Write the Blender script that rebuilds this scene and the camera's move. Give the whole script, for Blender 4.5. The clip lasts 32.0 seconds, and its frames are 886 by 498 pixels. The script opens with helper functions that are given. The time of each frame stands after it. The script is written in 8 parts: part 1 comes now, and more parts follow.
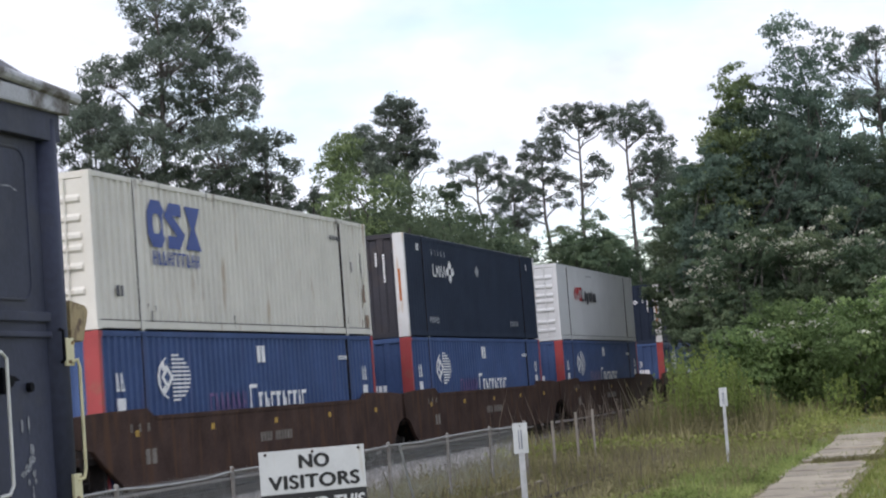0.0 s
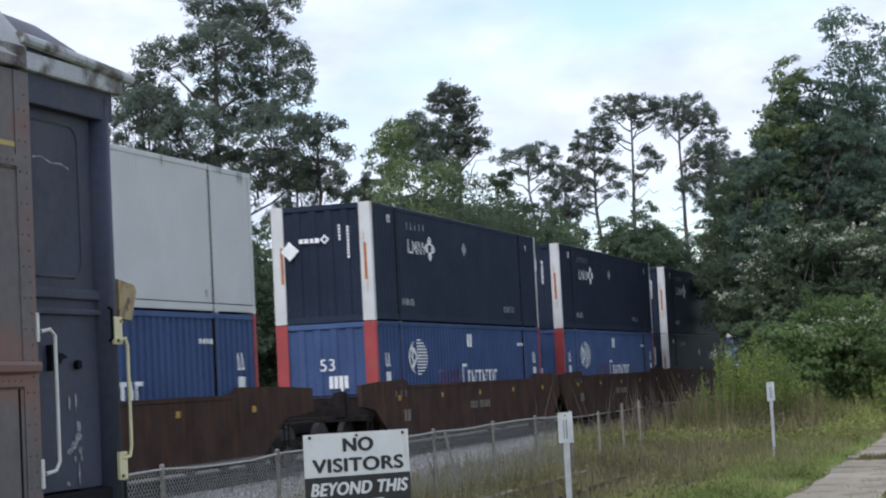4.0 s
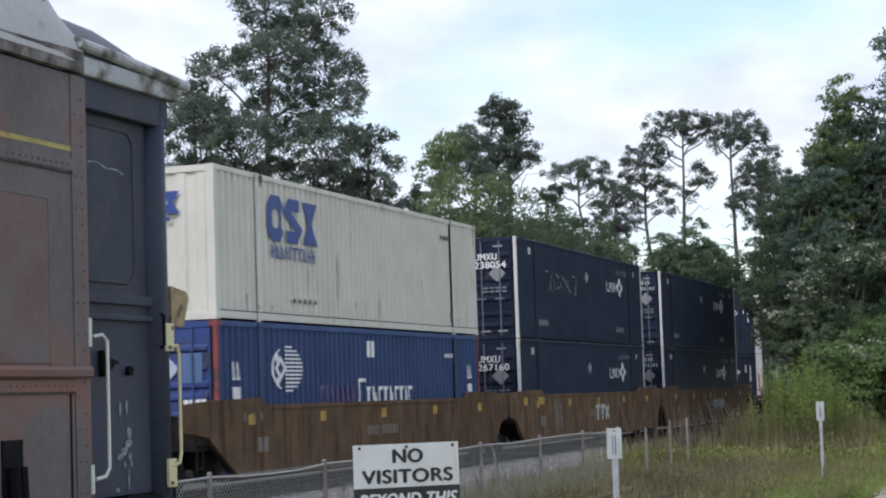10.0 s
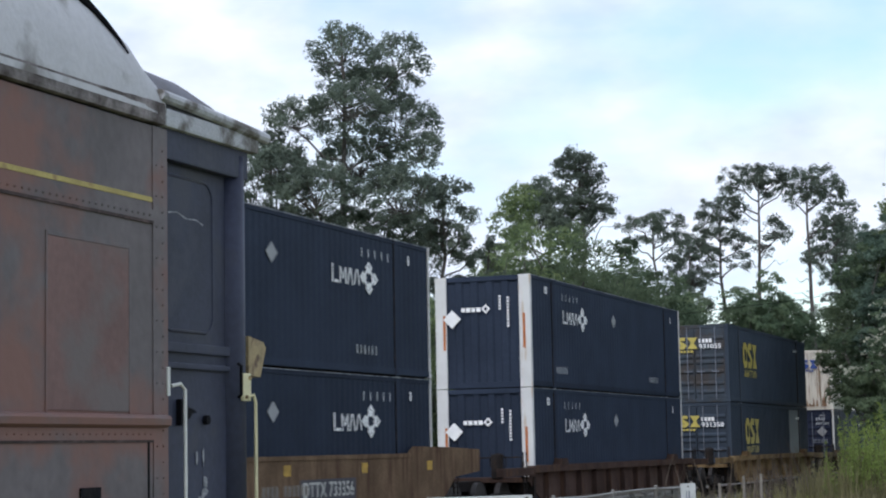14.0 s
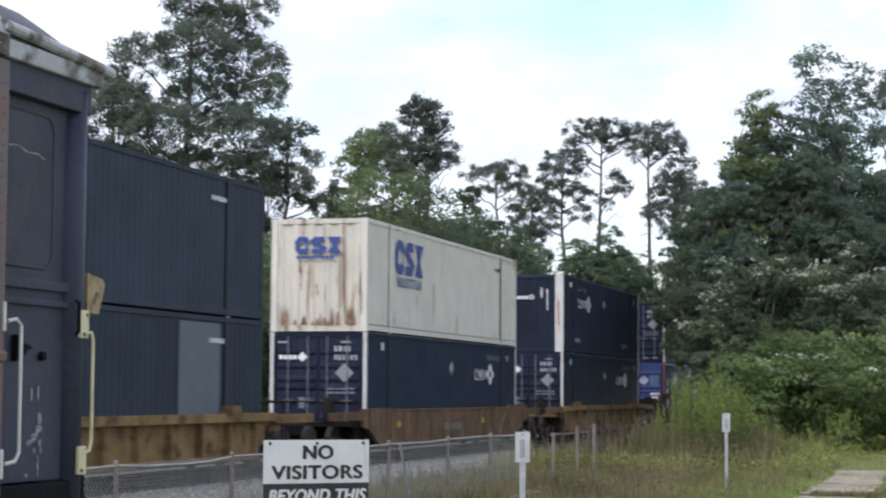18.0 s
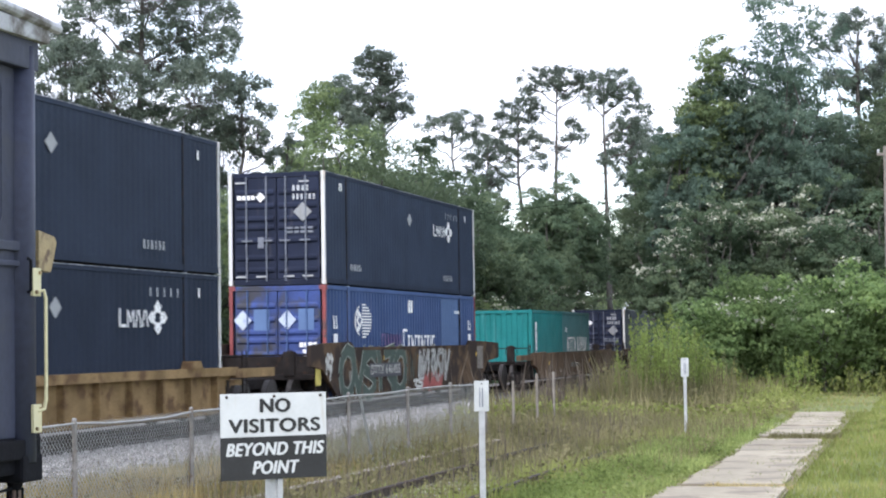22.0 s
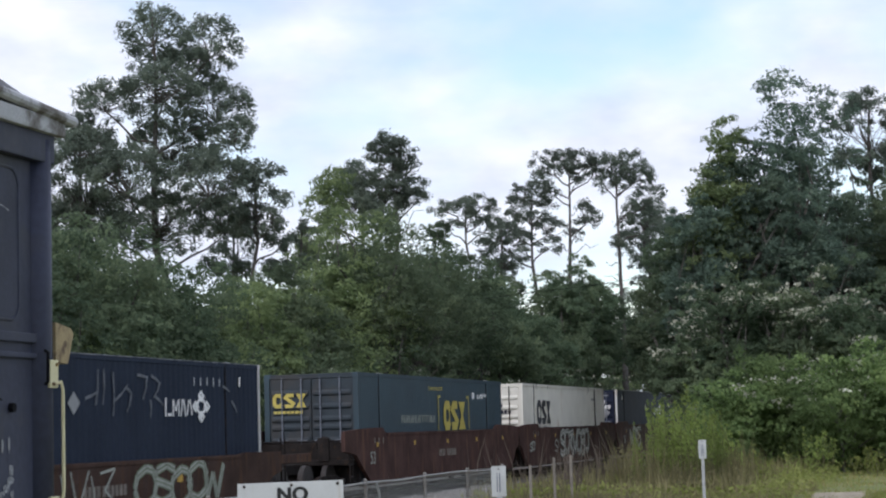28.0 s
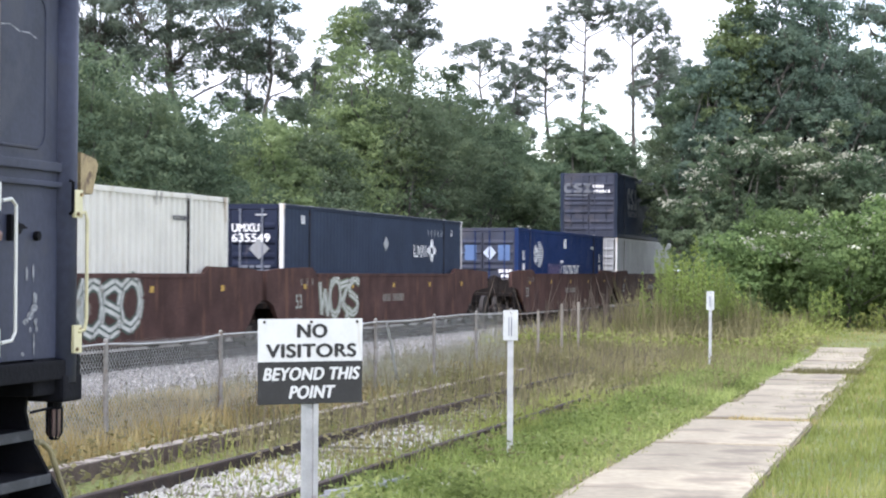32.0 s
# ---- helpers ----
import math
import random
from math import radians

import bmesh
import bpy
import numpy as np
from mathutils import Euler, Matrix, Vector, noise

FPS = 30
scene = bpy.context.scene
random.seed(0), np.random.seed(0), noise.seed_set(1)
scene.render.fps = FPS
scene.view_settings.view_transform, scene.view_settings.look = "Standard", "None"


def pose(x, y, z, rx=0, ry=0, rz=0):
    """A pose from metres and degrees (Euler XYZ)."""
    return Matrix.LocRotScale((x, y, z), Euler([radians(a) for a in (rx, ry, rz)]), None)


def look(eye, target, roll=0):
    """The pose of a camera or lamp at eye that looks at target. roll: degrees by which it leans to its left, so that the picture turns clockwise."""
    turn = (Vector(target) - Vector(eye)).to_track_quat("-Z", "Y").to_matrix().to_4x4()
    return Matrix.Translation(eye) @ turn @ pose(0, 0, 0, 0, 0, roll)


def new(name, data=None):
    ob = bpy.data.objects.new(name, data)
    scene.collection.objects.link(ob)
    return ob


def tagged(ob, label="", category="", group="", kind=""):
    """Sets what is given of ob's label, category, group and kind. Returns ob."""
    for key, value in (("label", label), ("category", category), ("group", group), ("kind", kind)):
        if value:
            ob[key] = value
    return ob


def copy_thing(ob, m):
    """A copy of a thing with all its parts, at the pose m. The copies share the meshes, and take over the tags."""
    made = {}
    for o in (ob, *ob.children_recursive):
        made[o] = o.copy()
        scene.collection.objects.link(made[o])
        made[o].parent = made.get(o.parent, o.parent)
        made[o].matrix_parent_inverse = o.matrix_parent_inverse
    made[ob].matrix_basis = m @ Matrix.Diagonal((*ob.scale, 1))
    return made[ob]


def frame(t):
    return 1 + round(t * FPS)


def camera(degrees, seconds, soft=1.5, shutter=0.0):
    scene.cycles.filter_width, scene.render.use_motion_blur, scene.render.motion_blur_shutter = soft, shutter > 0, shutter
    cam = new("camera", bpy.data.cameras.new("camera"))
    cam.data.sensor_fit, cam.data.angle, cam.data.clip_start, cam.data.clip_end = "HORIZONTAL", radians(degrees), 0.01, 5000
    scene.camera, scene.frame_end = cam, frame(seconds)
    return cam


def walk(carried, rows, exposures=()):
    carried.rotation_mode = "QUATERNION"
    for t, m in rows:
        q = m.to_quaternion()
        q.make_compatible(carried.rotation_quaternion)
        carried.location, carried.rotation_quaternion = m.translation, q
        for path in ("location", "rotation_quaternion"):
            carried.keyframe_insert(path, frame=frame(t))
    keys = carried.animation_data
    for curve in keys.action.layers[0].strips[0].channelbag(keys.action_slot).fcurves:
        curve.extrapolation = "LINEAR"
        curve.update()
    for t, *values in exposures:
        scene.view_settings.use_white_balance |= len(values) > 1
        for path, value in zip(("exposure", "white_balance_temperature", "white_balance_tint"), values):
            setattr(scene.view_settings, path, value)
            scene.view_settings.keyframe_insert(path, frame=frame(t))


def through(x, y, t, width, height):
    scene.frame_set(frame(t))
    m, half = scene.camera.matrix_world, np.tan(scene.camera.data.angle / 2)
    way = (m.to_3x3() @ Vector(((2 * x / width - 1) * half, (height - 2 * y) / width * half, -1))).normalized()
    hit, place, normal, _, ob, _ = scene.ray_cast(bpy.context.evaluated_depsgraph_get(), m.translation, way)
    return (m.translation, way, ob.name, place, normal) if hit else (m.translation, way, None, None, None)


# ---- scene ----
# camera, held by hand on the path beside the siding
cam = camera(25.88, 32.0, 2.05, 0.25)
EYE = 1.86  # eye height above the ground
# seconds, eye x, y, z offset, heading (from +x towards +y), tilt, roll in degrees
STEPS = [
    (0, -0.002, -0.017, 0.004, 15.370, 4.160, -4.287),
    (0.5, 0.022, -0.040, 0.019, 15.698, 5.455, -5.684),
    (1, 0.013, -0.026, 0.011, 16.054, 6.069, -5.673),
    (1.5, 0.012, -0.026, 0.013, 16.564, 6.218, -5.402),
    (2, 0.006, -0.028, 0.011, 16.784, 6.558, -5.276),
    (2.5, -0.022, -0.041, -0.000, 17.082, 6.291, -4.725),
    (3, -0.033, -0.036, -0.007, 17.102, 4.712, -3.693),
    (3.5, -0.026, -0.029, -0.005, 17.110, 4.080, -2.905),
    (5.5, 0.051, -0.027, 0.000, 15.726, 3.731, -3.954),
    (6, 0.041, -0.030, 0.001, 15.361, 4.358, -4.133),
    (6.5, 0.023, -0.026, -0.001, 15.195, 4.524, -4.256),
    (7, 0.014, -0.017, -0.000, 15.313, 4.716, -4.051),
    (7.5, 0.035, -0.026, 0.014, 14.580, 5.165, -3.644),
    (8, 0.012, -0.017, -0.006, 14.472, 5.372, -3.220),
    (8.5, 0.017, -0.005, -0.005, 15.768, 4.811, -2.565),
    (9, 0.032, 0.008, -0.005, 16.998, 4.401, -2.018),
    (9.5, 0.034, 0.010, -0.003, 17.865, 4.519, -1.630),
    (10, 0.033, 0.013, -0.006, 18.302, 4.342, -1.895),
    (10.5, 0.037, 0.019, -0.001, 18.384, 4.309, -1.944),
    (11, 0.031, 0.021, -0.000, 18.110, 4.396, -1.944),
    (11.5, 0.034, 0.024, 0.002, 18.129, 4.803, -2.233),
    (12, 0.027, 0.017, 0.005, 17.986, 5.169, -2.041),
    (12.5, 0.027, 0.018, 0.008, 17.766, 5.326, -2.289),
    (13, 0.016, 0.020, 0.009, 18.737, 5.913, -2.210),
    (13.5, 0.009, 0.022, 0.007, 19.323, 6.079, -1.647),
    (14, -0.007, 0.015, -0.000, 20.457, 5.923, -1.120),
    (14.5, 0.010, 0.018, 0.005, 19.637, 5.200, -0.659),
    (16.5, 0.050, 0.030, 0.005, 18.444, 3.951, -0.127),
    (17, 0.042, -0.013, 0.007, 17.679, 4.454, -0.097),
    (17.5, 0.027, -0.050, 0.011, 17.768, 4.586, -0.452),
    (18, -0.007, 0.025, 0.002, 15.769, 4.259, 0.381),
    (18.5, -0.093, 0.082, -0.015, 12.787, 3.529, -0.096),
    (19, -0.056, 0.045, -0.010, 12.350, 2.774, -0.467),
    (19.5, -0.022, -0.007, -0.003, 13.134, 2.662, -0.612),
    (20, -0.006, -0.009, 0.000, 14.206, 2.728, -0.743),
    (20.5, -0.002, -0.002, -0.000, 14.722, 2.698, -1.127),
    (21, 0.003, 0.002, -0.004, 14.786, 2.846, -1.126),
    (21.5, 0.011, 0.005, -0.002, 14.766, 2.900, -0.890),
    (22, 0.021, 0.008, -0.002, 14.522, 2.793, -0.848),
    (22.5, 0.016, 0.003, -0.005, 14.484, 2.771, -0.727),
    (23, 0.019, 0.003, -0.001, 14.616, 3.008, -0.994),
    (23.5, -0.008, -0.010, -0.003, 14.545, 3.483, -1.414),
    (24, -0.000, -0.001, 0.001, 14.537, 3.894, -1.150),
    (24.5, 0.002, -0.002, 0.001, 14.527, 3.967, -1.240),
    (25, 0.000, -0.004, 0.003, 14.325, 3.915, -1.378),
    (25.5, 0.009, -0.004, 0.005, 14.216, 4.052, -1.124),
    (27.5, 0.010, 0.005, 0.013, 14.618, 4.668, -1.922),
    (28, -0.014, -0.000, 0.009, 14.900, 5.299, -1.607),
    (28.3, -0.044, -0.008, 0.012, 15.835, 5.755, -1.177),
    (28.5, -0.056, -0.010, 0.014, 16.451, 5.808, -0.983),
    (28.7, -0.054, -0.008, 0.009, 16.990, 5.345, -0.794),
    (29, -0.051, -0.004, 0.001, 17.327, 3.287, -0.312),
    (29.5, -0.071, -0.012, 0.007, 17.124, 1.992, 0.073),
    (30, -0.068, -0.002, -0.000, 16.572, 1.343, 0.285),
    (30.5, -0.068, 0.002, 0.000, 16.038, 0.842, 0.393),
    (31, -0.055, 0.011, 0.005, 16.055, 0.494, 0.473),
    (31.5, -0.039, 0.027, 0.006, 16.067, 0.508, 0.414),
    (32, -0.044, 0.073, 0.007, 15.232, 0.647, 0.341),
]


def aim(x, y, z, yaw, tilt, roll):
    eye = Vector((x, y, z + EYE))
    a, b = radians(yaw), radians(tilt)
    return look(eye, eye + Vector((math.cos(a) * math.cos(b), math.sin(a) * math.cos(b), math.sin(b))), roll)


EXPOSURE = [(0.0, 0.15, 6150, 18), (1.0, -0.17, 6000, 13), (2.0, -0.2, 5800, 13), (3.0, -0.23, 5800, 14), (5.5, 0.38, 6000, 16), (6.0, 0.34, 6050, 17), (7.0, 0.14, 6100, 18), (8.0, -0.16, 6050, 13), (9.0, 0.0, 6100, 17), (10.0, 0.0, 6000, 15), (11.0, 0.15, 6100, 18), (12.0, 0.24, 6150, 18), (13.0, 0.1, 6000, 15), (14.5, 0.0, 5850, 13), (16.5, 0.5, 6100, 19), (17.0, 0.46, 6050, 17), (18.0, 0.18, 6050, 16), (19.0, 0.3, 6000, 16), (20.0, 0.66, 6000, 16), (21.0, 0.88, 6000, 16), (22.0, 0.98, 6000, 16), (23.5, 0.9, 5950, 15), (24.2, 0.8, 5950, 15), (25.0, 0.38, 5950, 14), (28.0, -0.05, 6050, 16), (29.1, -0.17, 6000, 15), (29.5, 0.66, 6050, 16), (30.0, 1.14, 6100, 16), (31.0, 1.14, 6050, 17), (32.0, 1.18, 6050, 18)]
walk(cam, [(s[0], aim(*s[1:])) for s in STEPS], EXPOSURE)

# ---- sky and sun: bright broken cloud ----
world = bpy.data.worlds.new("sky")
scene.world = world
world.use_nodes = True
wn, wl = world.node_tree.nodes, world.node_tree.links
wn.clear()
w_out, w_bg = wn.new("ShaderNodeOutputWorld"), wn.new("ShaderNodeBackground")
w_sky, w_tc = wn.new("ShaderNodeTexSky"), wn.new("ShaderNodeTexCoord")
w_sky.sky_type, w_sky.sun_disc = "NISHITA", False
w_sky.sun_elevation, w_sky.sun_rotation = radians(42), radians(-82)
w_map = wn.new("ShaderNodeMapping")
w_map.inputs["Scale"].default_value = (1, 1, 2.2)
w_n1, w_n2 = wn.new("ShaderNodeTexNoise"), wn.new("ShaderNodeTexNoise")
w_n1.inputs["Scale"].default_value, w_n1.inputs["Detail"].default_value = 5.5, 5
w_n2.inputs["Scale"].default_value, w_n2.inputs["Detail"].default_value = 14, 4
w_r1, w_r2 = wn.new("ShaderNodeValToRGB"), wn.new("ShaderNodeValToRGB")
w_r1.color_ramp.elements[0].position, w_r1.color_ramp.elements[1].position = 0.3, 0.56
w_r2.color_ramp.elements[0].position, w_r2.color_ramp.elements[1].position = 0.3, 0.7
w_r2.color_ramp.elements[0].color, w_r2.color_ramp.elements[1].color = (7.4, 8.1, 9.2, 1), (11.2, 11.4, 11.4, 1)
w_gain, w_mix = wn.new("ShaderNodeMix"), wn.new("ShaderNodeMix")
w_gain.data_type, w_gain.blend_type = "RGBA", "MULTIPLY"
w_gain.inputs[0].default_value, w_gain.inputs[7].default_value = 1.0, (2.1, 2.0, 1.75, 1)
w_mix.data_type = "RGBA"
wl.new(w_tc.outputs["Generated"], w_map.inputs[0])
for w_n in (w_n1, w_n2):
    wl.new(w_map.outputs[0], w_n.inputs["Vector"])
wl.new(w_n1.outputs[0], w_r1.inputs[0])
wl.new(w_n2.outputs[0], w_r2.inputs[0])
wl.new(w_sky.outputs[0], w_gain.inputs[6])
wl.new(w_r1.outputs[0], w_mix.inputs[0])
wl.new(w_gain.outputs[2], w_mix.inputs[6])
wl.new(w_r2.outputs[0], w_mix.inputs[7])
wl.new(w_mix.outputs[2], w_bg.inputs[0])
w_bg.inputs[1].default_value = 0.1
wl.new(w_bg.outputs[0], w_out.inputs[0])

sun = new("sun", bpy.data.lights.new("sun", "SUN"))
sun.data.energy, sun.data.angle, sun.data.color = 1.5, radians(14), (1.0, 0.96, 0.9)
sun.matrix_world = look((-60, 8, 54), (0, 0, 0))


# ---- materials ----
def mat(name, c, rough=0.6, metal=0.0, vary=0.16, scale=2.0, bump=0.15, stain=None, amount=0.35, streak=False, spread=0.0, fine=30.0):
    """Two-scale variation of a base colour; stain: a second colour in patches or, with streak, in runs down the surface;
    spread: how much single objects differ."""
    m = bpy.data.materials.new(name)
    m.use_nodes = True
    n, l = m.node_tree.nodes, m.node_tree.links
    b = n["Principled BSDF"]
    tc = n.new("ShaderNodeTexCoord")
    big, small = n.new("ShaderNodeTexNoise"), n.new("ShaderNodeTexNoise")
    big.inputs["Scale"].default_value, big.inputs["Detail"].default_value = scale, 4
    small.inputs["Scale"].default_value, small.inputs["Detail"].default_value = scale * fine / 2, 3
    for q in (big, small):
        l.new(tc.outputs["Object"], q.inputs["Vector"])
    ramp = n.new("ShaderNodeValToRGB")
    ramp.color_ramp.elements[0].position, ramp.color_ramp.elements[1].position = 0.3, 0.7
    lo, hi = [max(0, v * (1 - vary)) for v in c], [min(1, v * (1 + vary)) for v in c]
    ramp.color_ramp.elements[0].color, ramp.color_ramp.elements[1].color = (*lo, 1), (*hi, 1)
    l.new(big.outputs[0], ramp.inputs[0])
    last = ramp.outputs[0]
    gr = n.new("ShaderNodeMix")
    gr.data_type, gr.blend_type = "RGBA", "OVERLAY"
    gr.inputs[0].default_value = min(1.0, vary * 1.2)
    l.new(last, gr.inputs[6])
    l.new(small.outputs[0], gr.inputs[7])
    last = gr.outputs[2]
    if stain:
        mp, sn, sr, mx = n.new("ShaderNodeMapping"), n.new("ShaderNodeTexNoise"), n.new("ShaderNodeValToRGB"), n.new("ShaderNodeMix")
        mp.inputs["Scale"].default_value = (1, 1, 0.12) if streak else (1, 1, 1)
        sn.inputs["Scale"].default_value, sn.inputs["Detail"].default_value = scale * (4 if streak else 1.7), 6
        sr.color_ramp.elements[0].position, sr.color_ramp.elements[1].position = 0.72 - amount * 0.5, 0.86 - amount * 0.5
        mx.data_type = "RGBA"
        mx.inputs[7].default_value = (*stain, 1)
        l.new(tc.outputs["Object"], mp.inputs[0])
        l.new(mp.outputs[0], sn.inputs["Vector"])
        l.new(sn.outputs[0], sr.inputs[0])
        l.new(sr.outputs[0], mx.inputs[0])
        l.new(last, mx.inputs[6])
        last = mx.outputs[2]
    if spread:
        oi, hs, mr = n.new("ShaderNodeObjectInfo"), n.new("ShaderNodeHueSaturation"), n.new("ShaderNodeMapRange")
        mr.inputs[3].default_value, mr.inputs[4].default_value = 1 - spread, 1 + spread
        l.new(oi.outputs["Random"], mr.inputs[0])
        l.new(mr.outputs[0], hs.inputs["Value"])
        l.new(last, hs.inputs["Color"])
        last = hs.outputs[0]
    l.new(last, b.inputs["Base Color"])
    b.inputs["Roughness"].default_value, b.inputs["Metallic"].default_value = rough, metal
    if bump:
        bp = n.new("ShaderNodeBump")
        bp.inputs["Strength"].default_value, bp.inputs["Distance"].default_value = bump, 0.02
        l.new(small.outputs[0], bp.inputs["Height"])
        l.new(bp.outputs[0], b.inputs["Normal"])
    return m


def leafy(name, c, vary=0.35, through=0.35, second=None):
    """Leaves: each leaf (island) differs, part of the light passes through."""
    m = bpy.data.materials.new(name)
    m.use_nodes = True
    n, l = m.node_tree.nodes, m.node_tree.links
    b, out = n["Principled BSDF"], n["Material Output"]
    ge, tc, big, ramp = n.new("ShaderNodeNewGeometry"), n.new("ShaderNodeTexCoord"), n.new("ShaderNodeTexNoise"), n.new("ShaderNodeValToRGB")
    big.inputs["Scale"].default_value = 0.5
    l.new(tc.outputs["Object"], big.inputs["Vector"])
    add = n.new("ShaderNodeMath")
    add.operation = "MULTIPLY_ADD"
    add.inputs[1].default_value = 0.22
    l.new(ge.outputs["Random Per Island"], add.inputs[0])
    l.new(big.outputs[0], add.inputs[2])
    l.new(add.outputs[0], ramp.inputs[0])
    d = second or [c[0] * 1.9, c[1] * 1.6, c[2] * 1.3]
    e = ramp.color_ramp.elements
    e[0].position, e[1].position = 0.36, 0.86
    e[0].color, e[1].color = (*[v * (1 - vary) for v in c], 1), (*d, 1)
    mid = e.new(0.6)
    mid.color = (*c, 1)
    oi, hs, mr = n.new("ShaderNodeObjectInfo"), n.new("ShaderNodeHueSaturation"), n.new("ShaderNodeMapRange")
    mr.inputs[3].default_value, mr.inputs[4].default_value = 0.8, 1.25
    l.new(oi.outputs["Random"], mr.inputs[0])
    l.new(mr.outputs[0], hs.inputs["Value"])
    l.new(ramp.outputs[0], hs.inputs["Color"])
    tr, mx = n.new("ShaderNodeBsdfTranslucent"), n.new("ShaderNodeMixShader")
    l.new(hs.outputs[0], b.inputs["Base Color"])
    l.new(hs.outputs[0], tr.inputs[0])
    b.inputs["Roughness"].default_value = 0.75
    b.inputs["Specular IOR Level"].default_value = 0.12
    mx.inputs[0].default_value = through
    l.new(b.outputs[0], mx.inputs[1])
    l.new(tr.outputs[0], mx.inputs[2])
    l.new(mx.outputs[0], out.inputs[0])
    return m


M_WHITE = mat("cream_container_paint", (0.66, 0.64, 0.57), 0.5, 0, 0.07, 1.2, 0.05, (0.36, 0.27, 0.17), 0.2, True)
M_WHITE2 = mat("clean_white_paint", (0.57, 0.575, 0.57), 0.45, 0, 0.05, 1.0, 0.04, (0.45, 0.43, 0.4), 0.12, True)
M_RUSTWHITE = mat("rust_streaked_white_paint", (0.62, 0.58, 0.5), 0.55, 0, 0.1, 1.0, 0.06, (0.2, 0.11, 0.06), 0.36, True)
M_NAVY = mat("navy_container_paint", (0.0295, 0.0385, 0.06), 0.55, 0, 0.14, 0.8, 0.04, (0.031, 0.041, 0.064), 0.22, True, 0.2)
M_NAVY2 = mat("navy_door_paint", (0.021, 0.026, 0.047), 0.45, 0, 0.15, 1.5, 0.05, (0.06, 0.06, 0.075), 0.2, True, 0.2)
M_BLUE = mat("blue_container_paint", (0.067, 0.104, 0.214), 0.5, 0, 0.12, 0.9, 0.05, (0.09, 0.11, 0.22), 0.25, True, 0.14)
M_STEELBLUE = mat("slate_blue_paint", (0.048, 0.061, 0.081), 0.55, 0, 0.14, 0.8, 0.05, (0.056, 0.07, 0.086), 0.25, True, 0.15)
M_TEAL = mat("teal_container_paint", (0.022, 0.172, 0.168), 0.5, 0, 0.14, 0.9, 0.05, (0.05, 0.2, 0.2), 0.3, True)
M_TEAL2 = mat("faded_teal_paint", (0.072, 0.175, 0.18), 0.55, 0, 0.1, 0.9, 0.05, (0.12, 0.19, 0.19), 0.35, True)
M_GREY = mat("grey_container_paint", (0.3, 0.31, 0.32), 0.5, 0, 0.1, 1.0, 0.05, (0.2, 0.19, 0.17), 0.25, True)
M_RED = mat("red_post_paint", (0.34, 0.05, 0.05), 0.5, 0, 0.12, 2.0, 0.05, (0.3, 0.08, 0.06), 0.3)
M_WHITEPOST = mat("white_post_paint", (0.6, 0.6, 0.59), 0.5, 0, 0.06, 2.0, 0.05, (0.45, 0.3, 0.15), 0.18, True)
M_AMBER = mat("amber_reflector", (0.4, 0.12, 0.02), 0.4, 0, 0.2, 6, 0.05)
M_MARKW = mat("white_lettering", (0.82, 0.82, 0.82), 0.5, 0, 0.08, 4, 0.02)
M_MARKY = mat("yellow_lettering", (0.47, 0.39, 0.085), 0.5, 0, 0.1, 4, 0.02)
M_MARKB = mat("blue_lettering", (0.03, 0.065, 0.26), 0.5, 0, 0.1, 4, 0.02)
M_MARKK = mat("black_lettering", (0.025, 0.025, 0.04), 0.5, 0, 0.1, 4, 0.02)
M_MARKR = mat("red_lettering", (0.45, 0.02, 0.02), 0.5, 0, 0.1, 4, 0.02)
M_MARKP = mat("faded_purple_lettering", (0.13, 0.075, 0.2), 0.5, 0, 0.2, 4, 0.02)
M_PALEMARK = mat("faded_white_lettering", (0.46, 0.52, 0.62), 0.5, 0, 0.12, 4, 0.02, (0.2, 0.28, 0.5), 0.35)
M_DIM = mat("worn_white_lettering", (0.46, 0.48, 0.5), 0.6, 0, 0.15, 6, 0.02, (0.15, 0.17, 0.2), 0.35)
M_ROD = mat("dull_rod_paint", (0.15, 0.165, 0.2), 0.5, 0.1, 0.2, 6, 0.05)
# container blue darkened to stand in for the shade of the trees
M_SHADEBLUE = mat("tree_shaded_blue_paint", (0.018, 0.034, 0.1), 0.6, 0, 0.15, 0.9, 0.05, (0.05, 0.06, 0.11), 0.3, True)
M_PALE = mat("pale_blue_panel", (0.09, 0.155, 0.31), 0.5, 0, 0.08, 2, 0.03)
M_CARBROWN = mat("brown_car_paint", (0.06, 0.039, 0.032), 0.75, 0, 0.3, 1.3, 0.2, (0.088, 0.05, 0.032), 0.4, True, 0.12)
M_CARMUD = mat("weathered_olive_brown_car_paint", (0.1, 0.067, 0.042), 0.78, 0, 0.4, 1.0, 0.2, (0.042, 0.032, 0.027), 0.6, False, 0.0)
M_CARTAN = mat("faded_tan_car_paint", (0.142, 0.096, 0.06), 0.75, 0, 0.3, 1.3, 0.2, (0.085, 0.05, 0.034), 0.42, True, 0.12)
M_CARYEL = mat("dirty_yellow_car_paint", (0.215, 0.147, 0.072), 0.75, 0, 0.3, 1.3, 0.2, (0.11, 0.068, 0.038), 0.42, False, 0.1)
M_CARRED = mat("oxide_red_car_paint", (0.07, 0.041, 0.036), 0.75, 0, 0.3, 1.3, 0.2, (0.13, 0.07, 0.05), 0.32, True, 0.1)
M_STEEL = mat("dark_grimy_steel", (0.021, 0.018, 0.017), 0.8, 0.1, 0.35, 4, 0.3, (0.045, 0.029, 0.02), 0.33)
M_WHEEL = mat("worn_wheel_steel", (0.032, 0.027, 0.025), 0.7, 0.2, 0.3, 5, 0.2)
